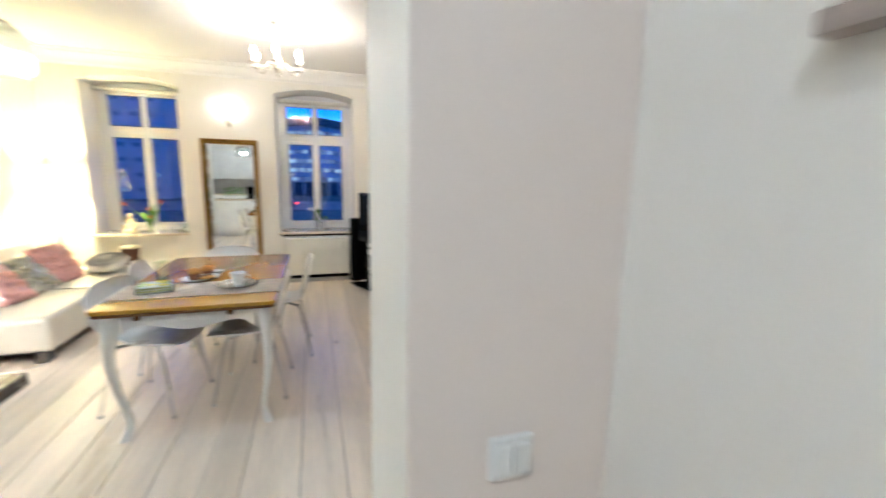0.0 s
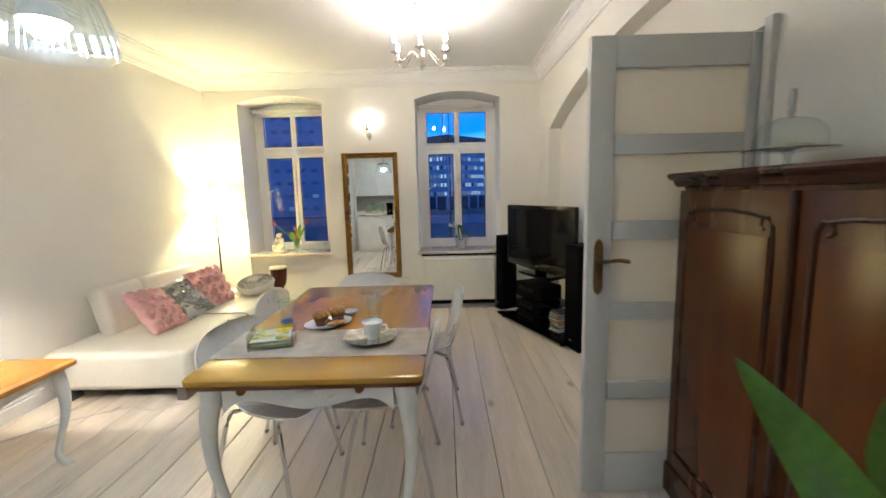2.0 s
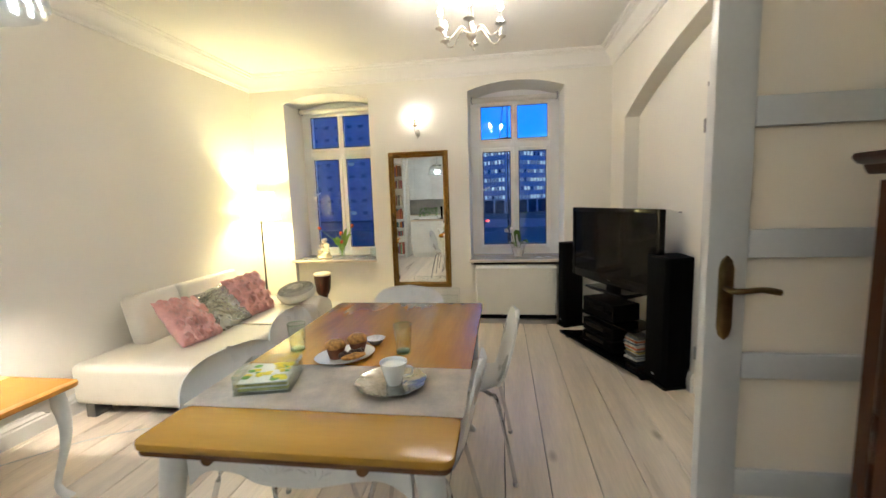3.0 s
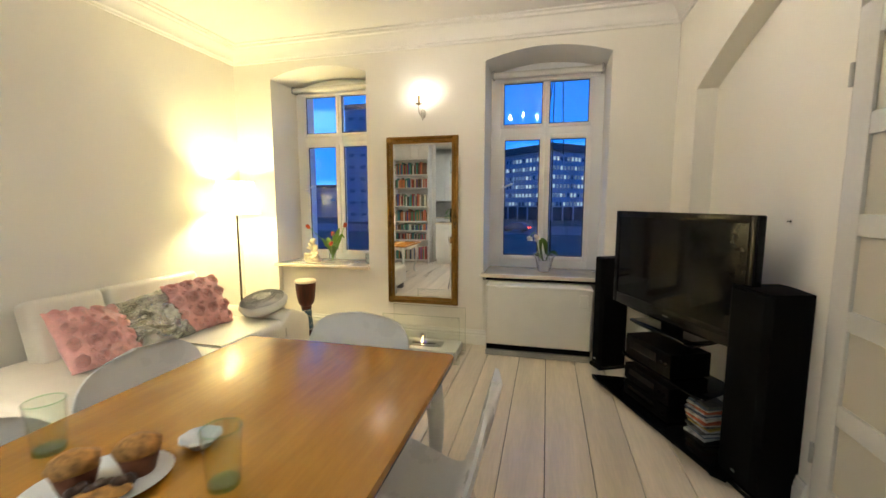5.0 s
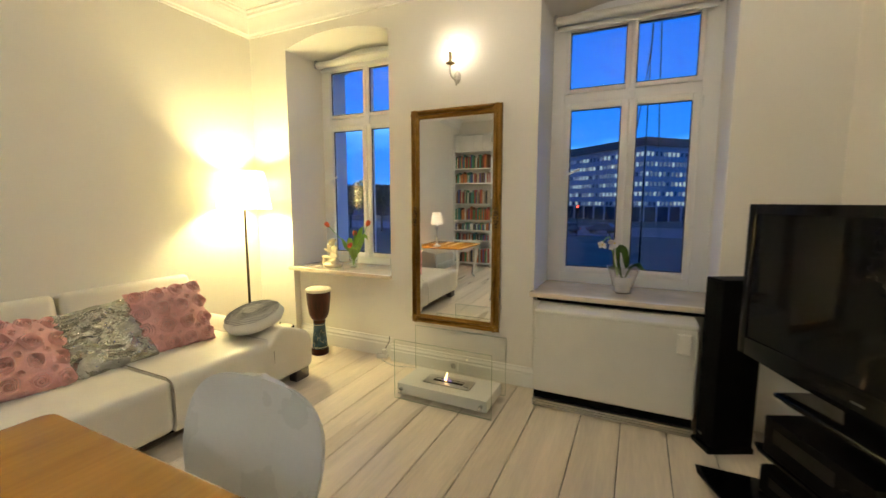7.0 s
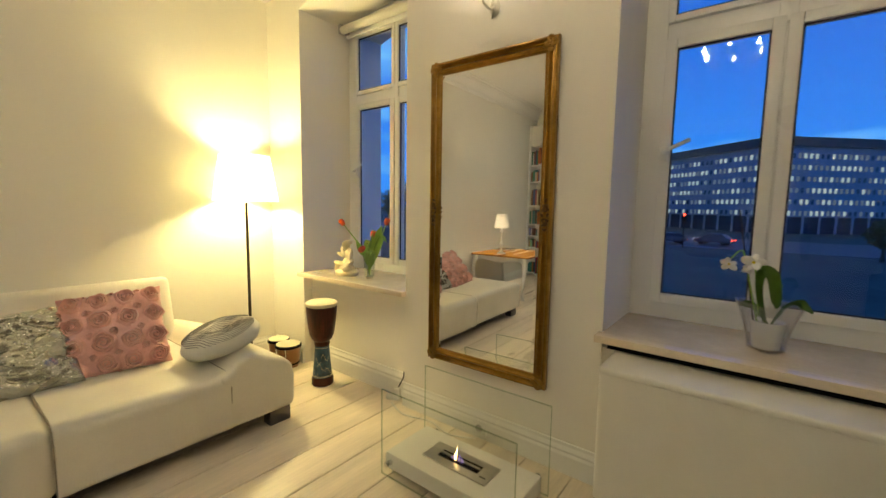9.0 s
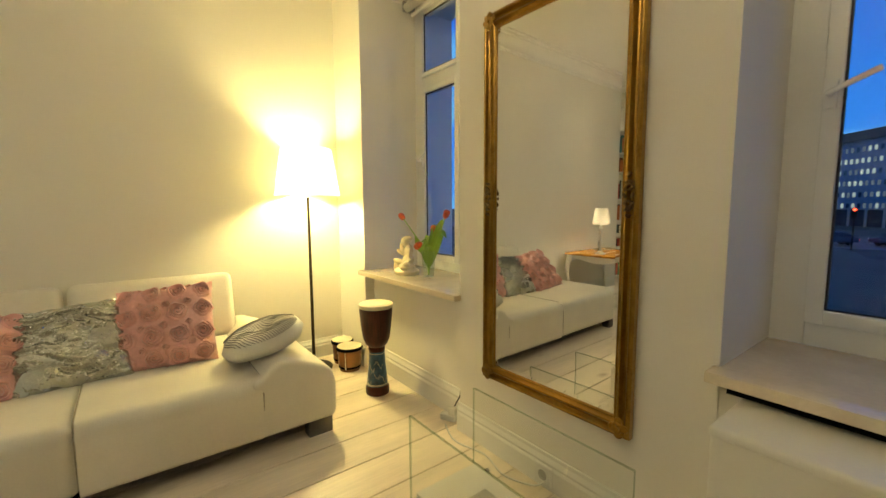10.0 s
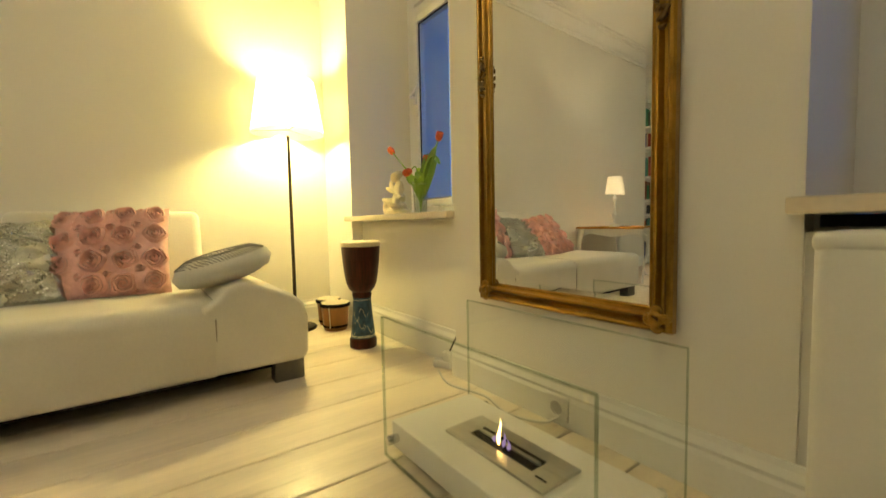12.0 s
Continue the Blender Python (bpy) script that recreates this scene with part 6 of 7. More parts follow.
lathe(bm, [(0, 0), (0.022, 0), (0.026, 0.006), (0.043, 0.024), (0.041, 0.024), (0.022, 0.008), (0, 0.007)], 24, wave=lambda a, i: 1 + (0.08 * abs(math.sin(4 * a)) if i in (3, 4) else 0))
part("dish", bm, M["crystal"], cr)
nh = thing("napkin_box", pose(-0.825, 3.065, TZ + 0.004, 0, 0, 14), "clear plastic napkin box with lemon-print napkins", "napkin box")
bm = BM()
box(bm, -0.092, -0.092, 0.0, 0.092, 0.092, 0.003)
part("box_base", bm, M["clear"], nh, "clear plastic base", smooth=False)
for q in ((-0.092, -0.092, -0.089, 0.092), (0.089, -0.092, 0.092, 0.092), (-0.089, -0.092, 0.089, -0.089), (-0.089, 0.089, 0.089, 0.092)):
    bm = BM()
    box(bm, q[0], q[1], 0.003, q[2], q[3], 0.068)
    part("box_side", bm, M["clear"], nh, smooth=False)
np_ = thing("napkin_stack", pose(-0.825, 3.065, TZ + 0.0075, 0, 0, 14), "stack of yellow and green lemon-print paper napkins", "napkins")
rnd = random.Random(21)
for k in range(7):
    bm = BM()
    s = 0.080 + rnd.uniform(-0.003, 0.003)
    slab(bm, -s, -s, 0.005 * k, s, s, 0.005 * k + 0.0046, 0.002)
    part("napkin", bm, M["china"] if k % 3 == 0 else M["lemon"], np_, angle=50)
for k in range(34):
    x, y = rnd.uniform(-0.072, 0.072), rnd.uniform(-0.072, 0.072)
    bm = BM()
    r = rnd.uniform(0.010, 0.020)
    pts = [(x + r * math.cos(a) * rnd.uniform(0.8, 1.15), y + r * 0.8 * math.sin(a) * rnd.uniform(0.8, 1.15)) for a in [2 * math.pi * i / 9 for i in range(9)]]
    pts = [(max(-0.078, min(0.078, p[0])), max(-0.078, min(0.078, p[1]))) for p in pts]
    prism(bm, pts, "z", 0.0348 + 0.00008 * k, 0.0352 + 0.00008 * k)
    part("printed_fruit", bm, rnd.choice((M["yellow"], M["yellow"], M["green"])), np_, smooth=False)

# ---- socket, plug and cable by the wall ----
so = thing("wall_socket", pose(-0.945, YW - 0.024, 0.062), "white wall socket on the skirting board", "socket")
bm = BM()
slab(bm, -0.04, -0.012, -0.04, 0.04, 0.0, 0.04, 0.006)
part("plate", bm, M["china"], so, angle=50)
bm = BM()
lathe(bm, [(0.021, 0), (0.021, 0.002), (0.017, 0.0025), (0.017, -0.004), (0, -0.004)], 20, m=Matrix.Translation((0, -0.0125, 0)) @ Matrix.Rotation(radians(90), 4, "X"))
part("inset", bm, M["grey"], so)
sk = thing("extension_socket", pose(-1.60, 6.45, 0.0, 0, 0, 25), "white extension socket lying by the wall", "socket")
bm = BM()
slab(bm, -0.045, -0.02, 0.0, 0.045, 0.02, 0.035, 0.008)
slab(bm, 0.0, -0.018, 0.03, 0.04, 0.018, 0.075, 0.008)
part("block", bm, M["china"], sk, angle=50)
cb = tagged(part("power_cable", tube(BM(), curve([(-1.57, 6.40, 0.008), (-1.42, 6.345, 0.005), (-1.25, 6.38, 0.005), (-1.10, 6.345, 0.005), (-0.98, 6.385, 0.008), (-0.93, 6.40, 0.04)], 8), 0.004, 6), M["china"], None), "thin white power cable along the skirting", "cable")
cb2 = tagged(part("power_cable", tube(BM(), curve([(-1.585, 6.475, 0.07), (-1.565, 6.48, 0.11), (-1.555, 6.49, 0.14), (-1.56, 6.50, 0.17)], 6), 0.0035, 6), M["blackm"], None), "thin dark cable rising from the socket", "cable")
cb3 = tagged(part("power_cable", tube(BM(), curve([(-1.9, 3.99, 0.005), (-2.05, 3.90, 0.005), (-2.25, 3.93, 0.005), (-2.5, 3.80, 0.005), (-2.70, 3.60, 0.005), (-2.88, 3.40, 0.005)], 8), 0.0035, 6), M["china"], None), "thin white cable on the floorboards", "cable")

# ---- bookcase in the back corner ----
BX0, BX1, BY0, BY1 = -2.945, -2.14, 1.255, 1.55
bk = thing("bookcase", pose(0, 0, 0), "tall white built-in bookcase full of books", "bookcase")
for x in (BX0, BX1 - 0.03):
    bm = BM()
    box(bm, x, BY0, 0, x + 0.03, BY1, 2.58)
    part("side_panel", bm, M["white"], bk, "", 0.002)
levels = [0.06, 0.50, 0.70, 0.90, 1.22, 1.62, 1.90, 2.24]
for z in levels + [2.555]:
    bm = BM()
    box(bm, BX0 + 0.031, BY0, z, BX1 - 0.031, BY1 - 0.01, z + 0.024)
    part("shelf", bm, M["white"], bk, "", 0.002)
bm = BM()
box(bm, BX0 + 0.031, BY0 + 0.001, 0.0, BX1 - 0.031, BY0 + 0.008, 2.55)
part("back_panel", bm, M["white"], bk, smooth=False)
for k in range(4):
    bm = BM()
    w = (BX1 - BX0 - 0.064) / 4
    box(bm, BX0 + 0.032 + w * k + 0.003, BY1 - 0.03, 2.268, BX0 + 0.032 + w * (k + 1) - 0.003, BY1 - 0.012, 2.55)
    part("top_door", bm, M["white"], bk, "", 0.002)
BOOK = [mat("book_%s" % n, c, 0.55, vary=0.15, scale=20) for n, c in (("red", (0.35, 0.04, 0.03)), ("green", (0.03, 0.20, 0.09)), ("blue", (0.04, 0.07, 0.22)), ("black", (0.03, 0.03, 0.03)), ("cream", (0.55, 0.48, 0.36)), ("brown", (0.18, 0.08, 0.035)), ("orange", (0.50, 0.16, 0.05)), ("white", (0.65, 0.63, 0.58)), ("teal", (0.05, 0.22, 0.22)))]
rnd = random.Random(33)
cube = {}
for z, hmax in ((0.084, 0.30), (0.524, 0.145), (0.724, 0.15), (0.924, 0.27), (1.244, 0.28), (1.644, 0.22), (1.924, 0.27)):
    x = BX0 + 0.036
    while x < BX1 - 0.07:
        w = rnd.uniform(0.014, 0.034)
        if rnd.random() < 0.06:
            x += w
            continue
        h = hmax * rnd.uniform(0.70, 0.98)
        d = rnd.uniform(0.12, 0.17)
        mt = rnd.choice(BOOK)
        b = thing("book", pose(x + w / 2, BY1 - 0.03, z), "book standing upright on the bookcase shelf", "book", "books in the bookcase")
        if mt.name not in cube:
            bb = BM()
            box(bb, -0.5, -1, 0, 0.5, 0, 1)
            me = bpy.data.meshes.new("book_cover")
            bb.to_mesh(me)
            bb.free()
            me.materials.append(mt)
            cube[mt.name] = me
        o = shared("cover", cube[mt.name], b, Matrix.Diagonal((w * 0.94, d, h, 1)))
        x += w

# ---- kitchen seen in the mirror and on the way in ----
ki = thing("kitchen_counter", pose(0, 0, 0), "white kitchen counter unit with panelled front", "cabinet")
bm = BM()
box(bm, -1.98, 0.98, 0.10, -1.10, 1.52, 0.86)
part("body", bm, M["white"], ki, "", 0.003)
for k in range(2):
    bm = BM()
    box(bm, -1.975 + 0.44 * k, 1.521, 0.115, -1.545 + 0.44 * k, 1.540, 0.85)
    d = part("front_panel", bm, M["white"], ki, "", 0.003)
    bm = BM()
    tube(bm, [(-1.80 + 0.44 * k, 1.556, 0.78), (-1.70 + 0.44 * k, 1.556, 0.78)], 0.005, 8)
    part("handle", bm, M["steel"], d)
bm = BM()
box(bm, -1.97, 1.0, 0.0, -1.11, 1.48, 0.10)
part("plinth", bm, M["white"], ki)
bm = BM()
box(bm, -2.0, 0.96, 0.86, -1.09, 1.56, 0.895)
tagged(part("worktop", bm, M["stone"], None, "", 0.004), "pale stone worktop on the kitchen counter", "worktop")
bar = thing("bar_counter", pose(0, 0, 0), "white bar counter end with panelled sides", "cabinet")
bm = BM()
box(bm, -1.08, -0.35, 0.0, -0.80, 1.60, 0.83)
part("body", bm, M["white"], bar, "", 0.003)
bm = BM()
box(bm, -1.16, -0.40, 0.83, -0.735, 1.745, 0.868)
tagged(part("worktop", bm, M["bartop"], None, "", 0.003), "grey-brown laminate bar top with a dark edge", "worktop")
kl = thing("kitchen_cupboard", pose(0, 0, 0), "wall of white kitchen cupboards with a dark splashback", "cabinet")
bm = BM()
box(bm, XL + 0.002, YK + 0.002, 0.0, -0.30, -1.18, 0.88)
part("base_unit", bm, M["white"], kl, "", 0.003)
bm = BM()
box(bm, XL + 0.002, YK + 0.002, 1.36, -0.30, -1.38, 2.70)
part("wall_unit", bm, M["white"], kl, "", 0.003)
for k in range(5):
    for z0, z1, yy in ((0.12, 0.86, -1.178), (1.38, 2.66, -1.378)):
        bm = BM()
        box(bm, XL + 0.02 + 0.526 * k, yy, z0, XL + 0.02 + 0.526 * k + 0.515, yy + 0.018, z1)
        part("cupboard_door", bm, M["white"], kl, "", 0.003)
bm = BM()
box(bm, XL + 0.003, YK + 0.003, 0.92, -0.30, YK + 0.012, 1.355)
part("splashback", bm, M["grey"], kl, "dark grey splashback", smooth=False)
bm = BM()
box(bm, XL + 0.002, YK + 0.013, 0.881, -0.28, -1.15, 0.918)
part("worktop", bm, M["stone"], kl, "", 0.003)
hb = thing("herb_pots", pose(-1.62, 1.20, 0.895), "bushy green kitchen herbs in a low white planter", "plant")
bm = BM()
slab(bm, -0.22, -0.06, 0.0, 0.22, 0.06, 0.07, 0.01)
part("planter", bm, M["china"], hb, angle=50)
bm = BM()
rnd = random.Random(8)
for k in range(260):
    x, y, z = rnd.uniform(-0.23, 0.23), rnd.uniform(-0.08, 0.08), 0.06 + rnd.random() ** 1.1 * 0.22
    a, t, s = rnd.uniform(0, 6.28), rnd.uniform(-0.8, 0.8), rnd.uniform(0.018, 0.036)
    mm = Matrix.Translation((x, y, z)) @ Matrix.Rotation(a, 4, "Z") @ Matrix.Rotation(t, 4, "X")
    v = [bm.verts.new(mm @ Vector(p)) for p in ((-s * 0.5, 0, 0), (0, -s, 0.1 * s), (s * 0.5, 0, 0), (0, s, 0.1 * s))]
    bm.faces.new(v)
part("foliage", bm, M["herb"], hb, "small green leaves", angle=80)
cm = thing("coffee_machine", pose(-1.24, 1.15, 0.895), "small black coffee machine on the worktop", "coffee machine")
bm = BM()
slab(bm, -0.09, -0.11, 0.0, 0.09, 0.11, 0.03, 0.008)
slab(bm, -0.09, -0.11, 0.03, 0.09, 0.0, 0.22, 0.01)
slab(bm, -0.09, -0.11, 0.22, 0.09, 0.11, 0.30, 0.012)
part("body", bm, M["black"], cm, angle=50)
bm = BM()
lathe(bm, [(0.04, 0.032), (0.045, 0.04), (0.05, 0.11), (0.04, 0.13)], 18, (0, 0.055, 0))
part("jug", bm, M["clear"], cm, "glass jug")
# fixtures unseen: spots added to supply the kitchen's cool light
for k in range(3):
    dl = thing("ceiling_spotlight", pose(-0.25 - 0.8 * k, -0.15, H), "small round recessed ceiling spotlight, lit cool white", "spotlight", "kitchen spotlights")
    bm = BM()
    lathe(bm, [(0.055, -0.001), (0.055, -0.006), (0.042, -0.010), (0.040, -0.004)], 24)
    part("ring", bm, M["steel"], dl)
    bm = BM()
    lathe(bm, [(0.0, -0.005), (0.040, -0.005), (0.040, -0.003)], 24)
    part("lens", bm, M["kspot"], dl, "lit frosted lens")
# shelf box high on the passage wall, and a light switch
wb = thing("wall_cabinet", pose(0.55, 0.45, 1.60), "small beige wall cabinet with a brown lower edge", "cabinet")
bm = BM()
box(bm, 0.022, -0.30, 0.025, 0.053, 0.145, 0.55)
part("body", bm, M["heater"], wb, "", 0.004)
bm = BM()
box(bm, 0.018, -0.31, 0.0, 0.053, 0.150, 0.024)
part("base_board", bm, M["paleboard"], wb, "brown wooden lower edge", 0.003)
sw = thing("light_switch", pose(0.400, 0.8645, 0.99), "square white double light switch", "switch")
bm = BM()
slab(bm, -0.04, -0.010, -0.04, 0.04, 0.0, 0.04, 0.005)
part("plate", bm, M["china"], sw, angle=50)
for s in (-1, 1):
    bm = BM()
    slab(bm, -0.014 + s * 0.0155, -0.015, -0.028, 0.014 + s * 0.0155, -0.009, 0.028, 0.003)
    part("rocker", bm, M["china"], sw, angle=50)
# ---- outside: square with an office block, a tower block, road and trees ----
GZ = -3.2
M["tarmac"] = mat("dusk_tarmac", (0.045, 0.045, 0.05), 0.5, vary=0.25, scale=0.3, grain=4)
M["grass"] = mat("grass_ground", (0.04, 0.055, 0.04), 0.9, vary=0.4, scale=0.4, grain=6)
M["concrete"] = mat("grey_facade", (0.27, 0.29, 0.34), 0.7, vary=0.1, scale=0.3, grain=5)
M["darkroof"] = mat("dark_roof", (0.04, 0.042, 0.05), 0.6)
M["towerwall"] = mat("tower_panels", (0.22, 0.23, 0.26), 0.7, vary=0.12, scale=0.4, grain=5)
M["bark"] = mat("bark", (0.06, 0.045, 0.03), 0.9, vary=0.3)
M["darkleaf"] = mat("dark_foliage", (0.05, 0.075, 0.03), 0.7, vary=0.4, scale=2)
M["dimglass"] = mat("dark_window_glass", (0.03, 0.04, 0.07), 0.1, vary=0.2, scale=0.5, bump=0)
M["towerglass"] = mat("tower_window_glass", (0.13, 0.15, 0.19), 0.25, vary=0.2, scale=0.5, bump=0)
M["lit"] = emit("lit_office_window", (0.66, 0.88, 1.0), 0.62)
M["litdim"] = emit("dim_office_window", (0.40, 0.62, 1.0), 0.24)
M["head"] = emit("headlight", (1.0, 0.95, 0.85), 25)
M["tail"] = emit("tail_light", (1.0, 0.05, 0.03), 12)
M["carpaint"] = mat("dark_car_paint", (0.05, 0.06, 0.09), 0.25, vary=0.1)
bm = BM()
box(bm, -900, YW + TH + 0.5, GZ - 1, 900, 1500, GZ)
setting("ground", bm, M["grass"], "dark grassy ground outside the windows", "ground")
bm = BM()
box(bm, -200, 62, GZ + 0.002, 200, 84, GZ + 0.03)
setting("road", bm, M["tarmac"], "wide dark asphalt road at dusk", "road")
bm = BM()
box(bm, -200, YW + TH + 1, GZ + 0.002, 200, 24, GZ + 0.03)
setting("pavement", bm, M["tarmac"], "dark paved square below the windows", "pavement")


def pane_mesh(name, w, h, material):
    b = BM()
    box(b, 0.0, -0.05, 0.0, w, 0.05, h)
    me = bpy.data.meshes.new(name)
    b.to_mesh(me)
    b.free()
    me.materials.append(material)
    return me


rnd = random.Random(17)
ofc = thing("office_building", pose(1.0, 108, GZ), "wide office block with rows of lit windows at dusk", "building")
for side, yaw, L in (("right", 44, 70), ("left", 138, 46)):
    wm = Matrix.Rotation(radians(yaw), 4, "Z")
    flip = 1 if side == "left" else -1
    bm = BM()
    d = 12
    tmp = [(0, 0), (L, 0), (L, -flip * d), (0, -flip * d)]
    prism(bm, tmp, "z", 3.4, 17.2)
    bm.transform(wm)
    wl_ = part("wall", bm, M["concrete"], ofc)
    bm = BM()
    prism(bm, [(0.6, -flip * 0.8), (L - 0.5, -flip * 0.8), (L - 0.5, -flip * (d - 1)), (0.6, -flip * (d - 1))], "z", 0, 3.4)
    bm.transform(wm)
    part("ground_storey", bm, M["dimglass"], ofc, "dark glazed ground storey")
    bm = BM()
    prism(bm, [(-0.5, flip * 0.7), (L + 0.5, flip * 0.7), (L + 0.5, -flip * (d + 0.5)), (-0.5, -flip * (d + 0.5))], "z", 17.2, 19.0)
    bm.transform(wm)
    part("roof", bm, M["darkroof"], ofc, "dark flat roof band")
    cols = int(L / 1.25)
    kinds = {k: pane_mesh("pane_" + k, 0.62, 0.95, M[m_]) for k, m_ in (("a", "lit"), ("b", "litdim"), ("c", "dimglass"))}
    for r in range(6):
        for c in range(cols):
            q = rnd.random()
            k = "a" if q < 0.40 else ("b" if q < 0.80 else "c")
            shared("window", kinds[k], ofc, wm @ Matrix.Translation((0.5 + c * 1.25, 0, 3.7 + r * 2.25)))
    col = pane_mesh("pillar_mesh", 0.5, 3.4, M["concrete"])
    for c in range(0, cols, 3):
        shared("pillar", col, ofc, wm @ Matrix.Translation((0.2 + c * 1.25, -flip * 0.05, 0)))
tw = thing("tower_block", pose(-46, 92, GZ), "tall slab tower block with small dim windows", "building")
bm = BM()
box(bm, 0, 0, 0, 20, 14, 26)
part("wall", bm, M["towerwall"], tw)
bm = BM()
box(bm, -0.3, -0.3, 26, 20.3, 14.3, 27)
part("roof", bm, M["darkroof"], tw)
kinds = [pane_mesh("tower_pane_" + n, 1.25, 0.75, M[m_]) for n, m_ in (("a", "towerglass"), ("b", "litdim"))]
for r in range(9):
    for c in range(7):
        q = rnd.random()
        shared("window", kinds[0 if q < 0.95 else 1], tw, Matrix.Translation((0.9 + c * 2.7, 0, 1.4 + r * 2.75)))
far = thing("low_building", pose(-92, 118, GZ), "long low dark building in the distance", "building")
bm = BM()
box(bm, 0, 0, 0, 40, 12, 9)
part("wall", bm, M["towerwall"], far)
bm = BM()
box(bm, -0.4, -0.4, 9, 40.4, 12.4, 10)
part("roof", bm, M["darkroof"], far)
for c in range(9):
    shared("window", kinds[1 if rnd.random() < 0.3 else 0], far, Matrix.Translation((2 + c * 4.2, 0, 5)))


def tree(m, h, seed):
    rn_ = random.Random(seed)
    t = thing("tree", m, "dark bushy tree at dusk beyond the window", "tree", "trees by the road")
    bm = BM()
    tube(bm, [(0, 0, 0), (0.05, 0, h * 0.25), (-0.05, 0.05, h * 0.5), (0, 0, h * 0.8)], [0.18, 0.14, 0.10, 0.03], 8)
    for k in range(7):
        a, z = rn_.uniform(0, 6.28), h * rn_.uniform(0.3, 0.65)
        r = h * 0.22
        tube(bm, [(0, 0, z), (r * 0.5 * math.cos(a), r * 0.5 * math.sin(a), z + 0.08 * h), (r * math.cos(a), r * math.sin(a), z + 0.2 * h)], [0.06, 0.04, 0.015], 5)
    part("trunk", bm, M["bark"], t)
    verts, faces = [], []
    for k in range(1500):
        u, v = rn_.uniform(-1, 1), rn_.uniform(0, 6.28)
        rr = rn_.random() ** 0.4
        s = math.sqrt(1 - u * u)
        lump = 1 + 0.35 * math.sin(3 * v + 4 * u + seed) + 0.15 * math.sin(7 * v)
        c = Vector((h * 0.27 * rr * s * math.cos(v) * lump, h * 0.27 * rr * s * math.sin(v) * lump, h * 0.64 + h * 0.34 * rr * u))
        e1 = Vector((rn_.uniform(-1, 1), rn_.uniform(-1, 1), rn_.uniform(-1, 1))).normalized() * 0.16
        e2 = e1.cross(Vector((rn_.uniform(-1, 1), rn_.uniform(-1, 1), rn_.uniform(-1, 1)))).normalized() * 0.12
        i = len(verts)
        verts += [c - e1, c + e2, c + e1, c - e2]
        faces.append((i, i + 1, i + 2, i + 3))
    me = bpy.data.meshes.new("crown")
    me.from_pydata(verts, [], faces)
    me.materials.append(M["darkleaf"])
    new("crown", me).parent = t


for i, (x, y, h) in enumerate(((-35, 56, 7.5), (-39.5, 58, 8.5), (-44, 60, 7.8), (-50, 58, 9), (-60, 64, 8), (9, 58, 4.0))):
    tree(pose(x, y, GZ), h, i + 1)


def car(m, label):
    c = thing("car", m, label, "car", "cars on the road")
    bm = BM()
    prism(bm, [(-2.1, 0.35), (2.1, 0.35), (2.15, 0.75), (1.3, 0.9), (0.6, 1.42), (-1.1, 1.45), (-1.7, 0.95), (-2.15, 0.85)], "y", -0.85, 0.85)
    part("body", bm, M["carpaint"], c, "", 0.08)
    bm = BM()
    prism(bm, [(1.15, 0.92), (0.58, 1.36), (-1.05, 1.39), (-1.55, 0.95)], "y", -0.86, 0.86)
    part("side_windows", bm, M["dimglass"], c)
    for x in (-1.3, 1.3):
        for y in (-0.72, 0.72):
            bm = BM()
            lathe(bm, [(0, -0.1), (0.32, -0.1), (0.34, 0), (0.32, 0.1), (0, 0.1)], 16, m=Matrix.Translation((x, y, 0.34)) @ Matrix.Rotation(radians(90), 4, "X"))
            part("wheel", bm, M["blackm"], c)
    for y in (-0.6, 0.6):
        for x, k in ((2.14, "head"), (-2.15, "tail")):
            bm = BM()
            bmesh.ops.create_icosphere(bm, subdivisions=2, radius=1, matrix=Matrix.Translation((x, y, 0.68)) @ Matrix.Diagonal((0.06, 0.16, 0.09, 1)))
            part(k + "light" if k == "head" else "tail_light", bm, M[k], c)


car(pose(-9.5, 66, GZ + 0.03, 0, 0, -150), "dark car with its headlights on")
car(pose(-4.5, 68, GZ + 0.03, 0, 0, 165), "dark car with red tail lights on the road")
car(pose(14.5, 66, GZ + 0.03, 0, 0, -20), "dark saloon car on the road at dusk")
car(pose(-14, 72, GZ + 0.03, 0, 0, 10), "dark hatchback car on the road")
for i, x in enumerate((-7.0, 11.0)):
    tl_ = thing("traffic_light", pose(x, 60, GZ), "traffic light showing red beside the road", "traffic light", "traffic lights")
    bm = BM()
    tube(bm, [(0, 0, 0), (0, 0, 3.1)], 0.06, 8)
    part("post", bm, M["blackm"], tl_)
    bm = BM()
    box(bm, -0.18, -0.12, 3.1, 0.18, 0.12, 4.1)
    part("housing", bm, M["blackm"], tl_, "", 0.03)
    bm = BM()
    bmesh.ops.create_icosphere(bm, subdivisions=2, radius=0.13, matrix=Matrix.Translation((0, -0.12, 3.9)))
    part("lens", bm, M["tail"], tl_, "lit red lens")
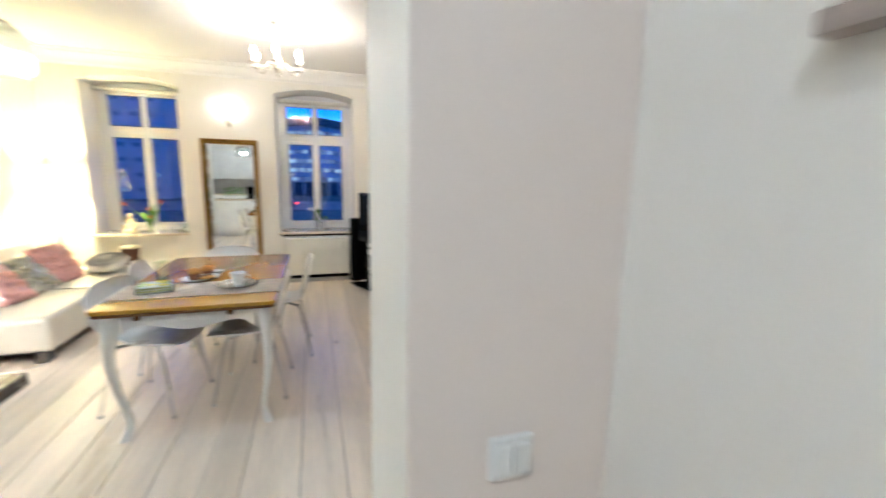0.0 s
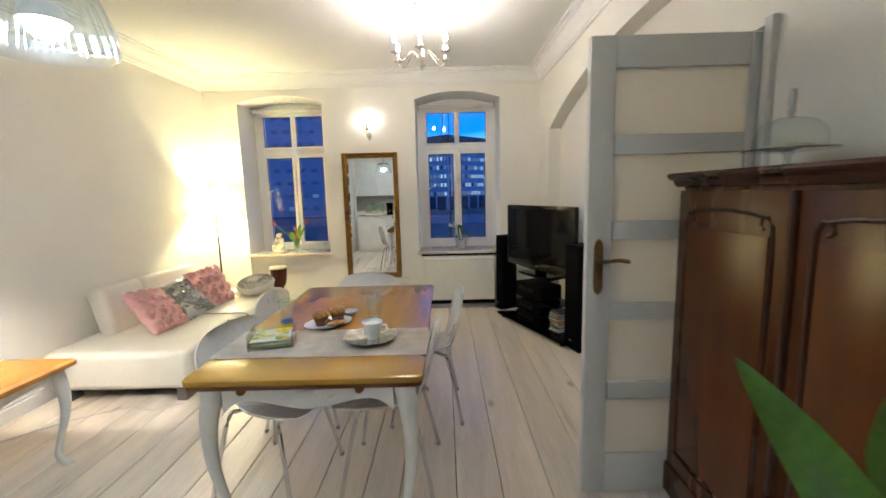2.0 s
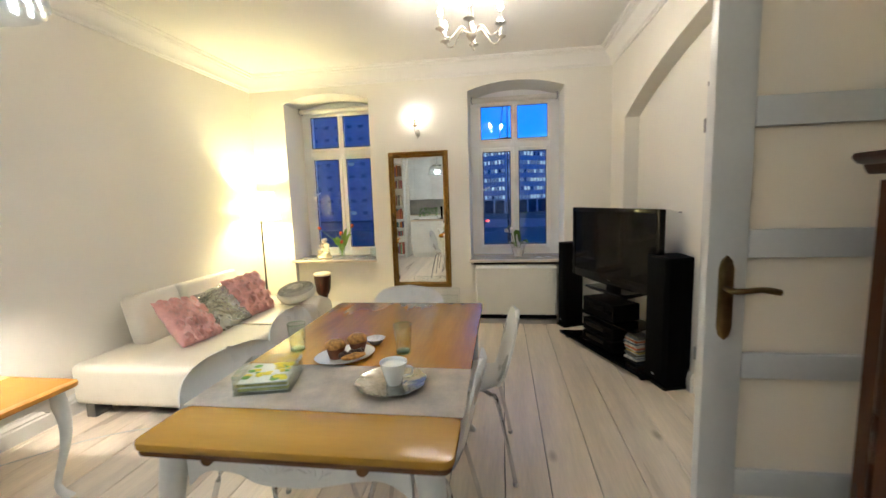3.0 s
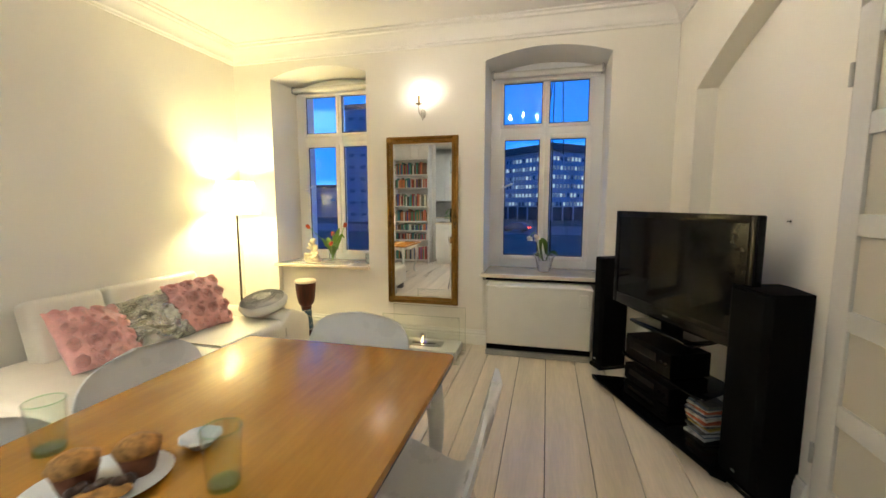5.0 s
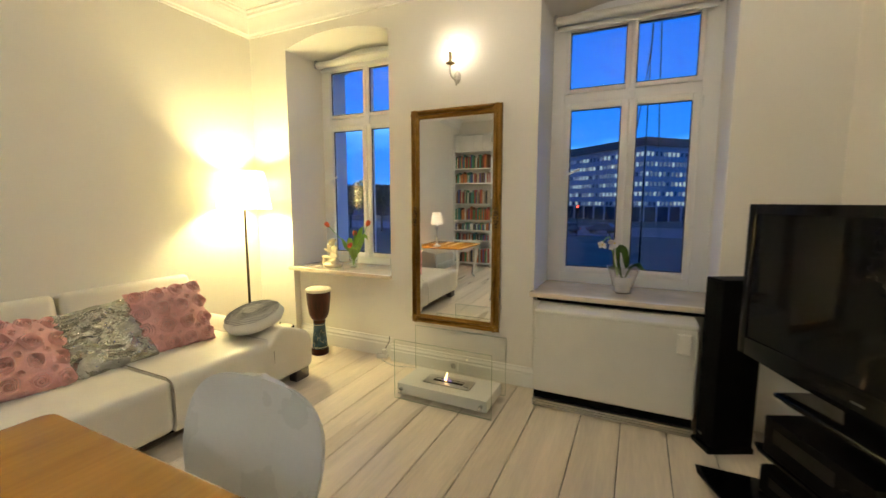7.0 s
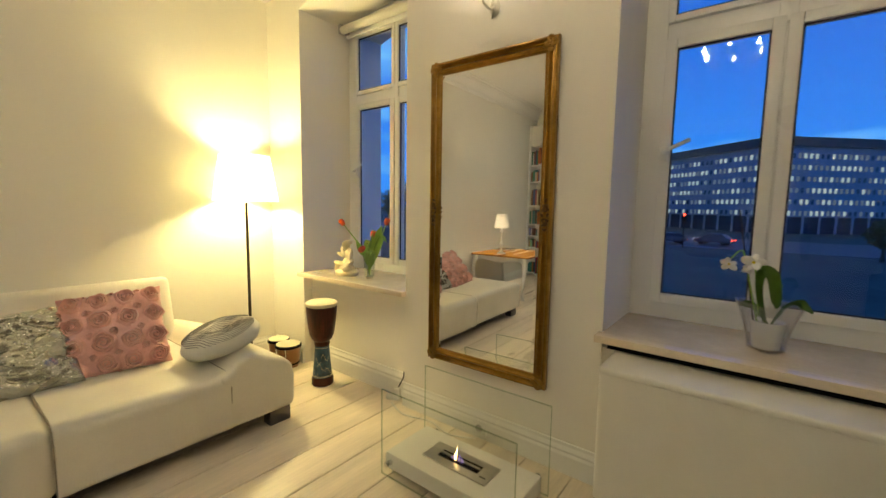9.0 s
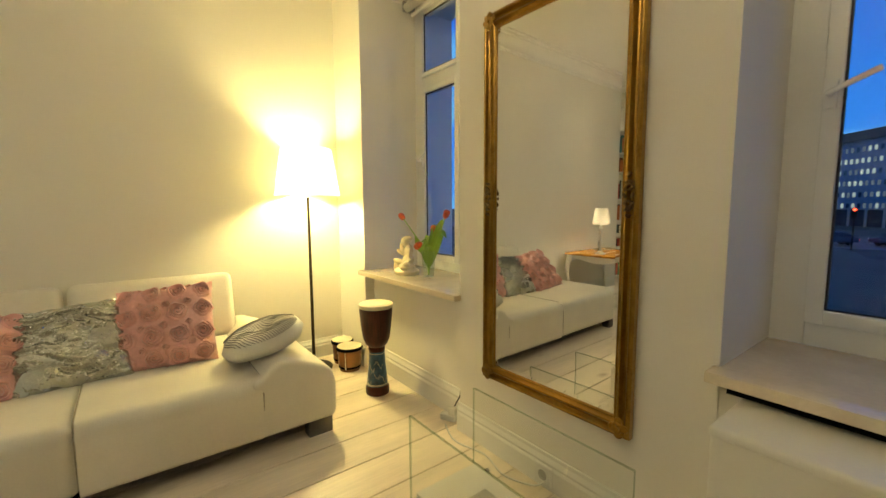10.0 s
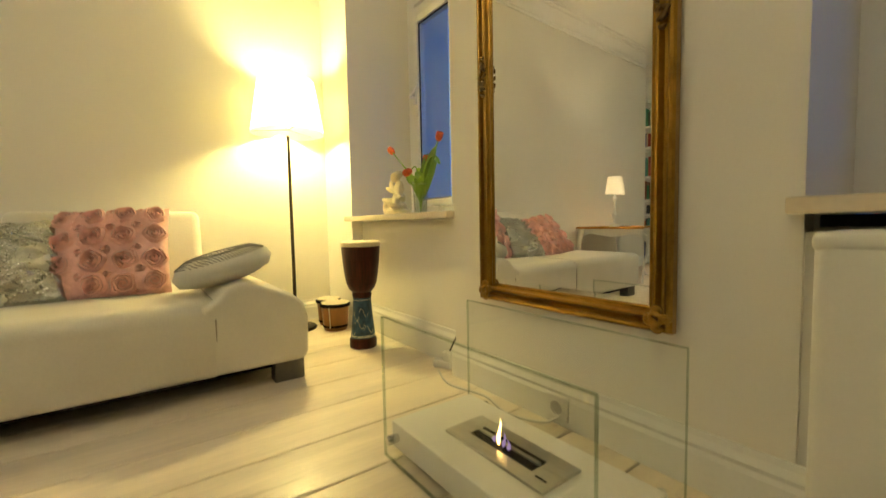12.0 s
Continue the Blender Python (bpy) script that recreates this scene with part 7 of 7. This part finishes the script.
fm = thing("tram_wire_mast", pose(0.44, 33, GZ), "slim dark mast with slanting overhead wires", "mast")
bm = BM()
tube(bm, [(0, 0, 0), (0, 0, 8.3)], [0.07, 0.03], 8)
part("post", bm, M["blackm"], fm)
bm = BM()
tube(bm, [(-0.75, 0, 7.9), (0, 0, 8.3), (0.78, 0, 7.9)], 0.02, 6)
part("spreader", bm, M["blackm"], fm)
for pts in (((-0.72, 0, 7.9), (-0.49, 0, 9.7), (-0.07, 0, 13.2), (0.04, 0, 15.5), (0.1, 0, 26)), ((0, 0, 8.3), (0.0, 0, 13.2), (0.06, 0, 15.5), (0.15, 0, 26)), ((0.74, 0, 7.9), (0.62, 0, 11), (0.56, 0, 13.3), (0.4, 0, 19), (0.2, 0, 26))):
    bm = BM()
    tube(bm, curve(list(pts), 4), 0.032, 6)
    part("wire", bm, M["blackm"], fm)
# ---- floor: separate planks over a dark bed ----
bm = BM()
box(bm, XL - 0.3, YK - 0.2, -0.12, 2.7, YW + TH, -0.012)
floor = setting("floor", bm, M["joint"], "wide whitewashed pine floorboards", "floor")
rnd = random.Random(11)
x = -2.95
edges = []
for s in (-2.885, -2.66, -2.44, -2.225, -1.985, -1.76, -1.545, -1.33, -1.105, -0.90, -0.685, -0.46, -0.285, -0.012, 0.207, 0.44, 0.655, 0.88, 1.11):
    edges.append((x, s))
    x = s
edges += [(1.11, 1.335)]
for i, (a, b) in enumerate(edges):
    g = 0.0022
    bm = BM()
    ya, yb = YK, YW + 0.07
    for x0, yA, x1, yB in ((a + g, ya, b - g, yb),):
        v = []
        c = 0.003
        for z, e in ((-0.0119, 0), (-c * 0.8, 0), (0.0, c)):
            v.append([bm.verts.new(p) for p in ((x0 + e, yA, z), (x1 - e, yA, z), (x1 - e, yB, z), (x0 + e, yB, z))])
        for k in range(2):
            for q in range(4):
                r = (q + 1) % 4
                bm.faces.new((v[k][q], v[k][r], v[k + 1][r], v[k + 1][q]))
        bm.faces.new(v[2])
    part("plank", bm, M["plank"], floor, smooth=False)
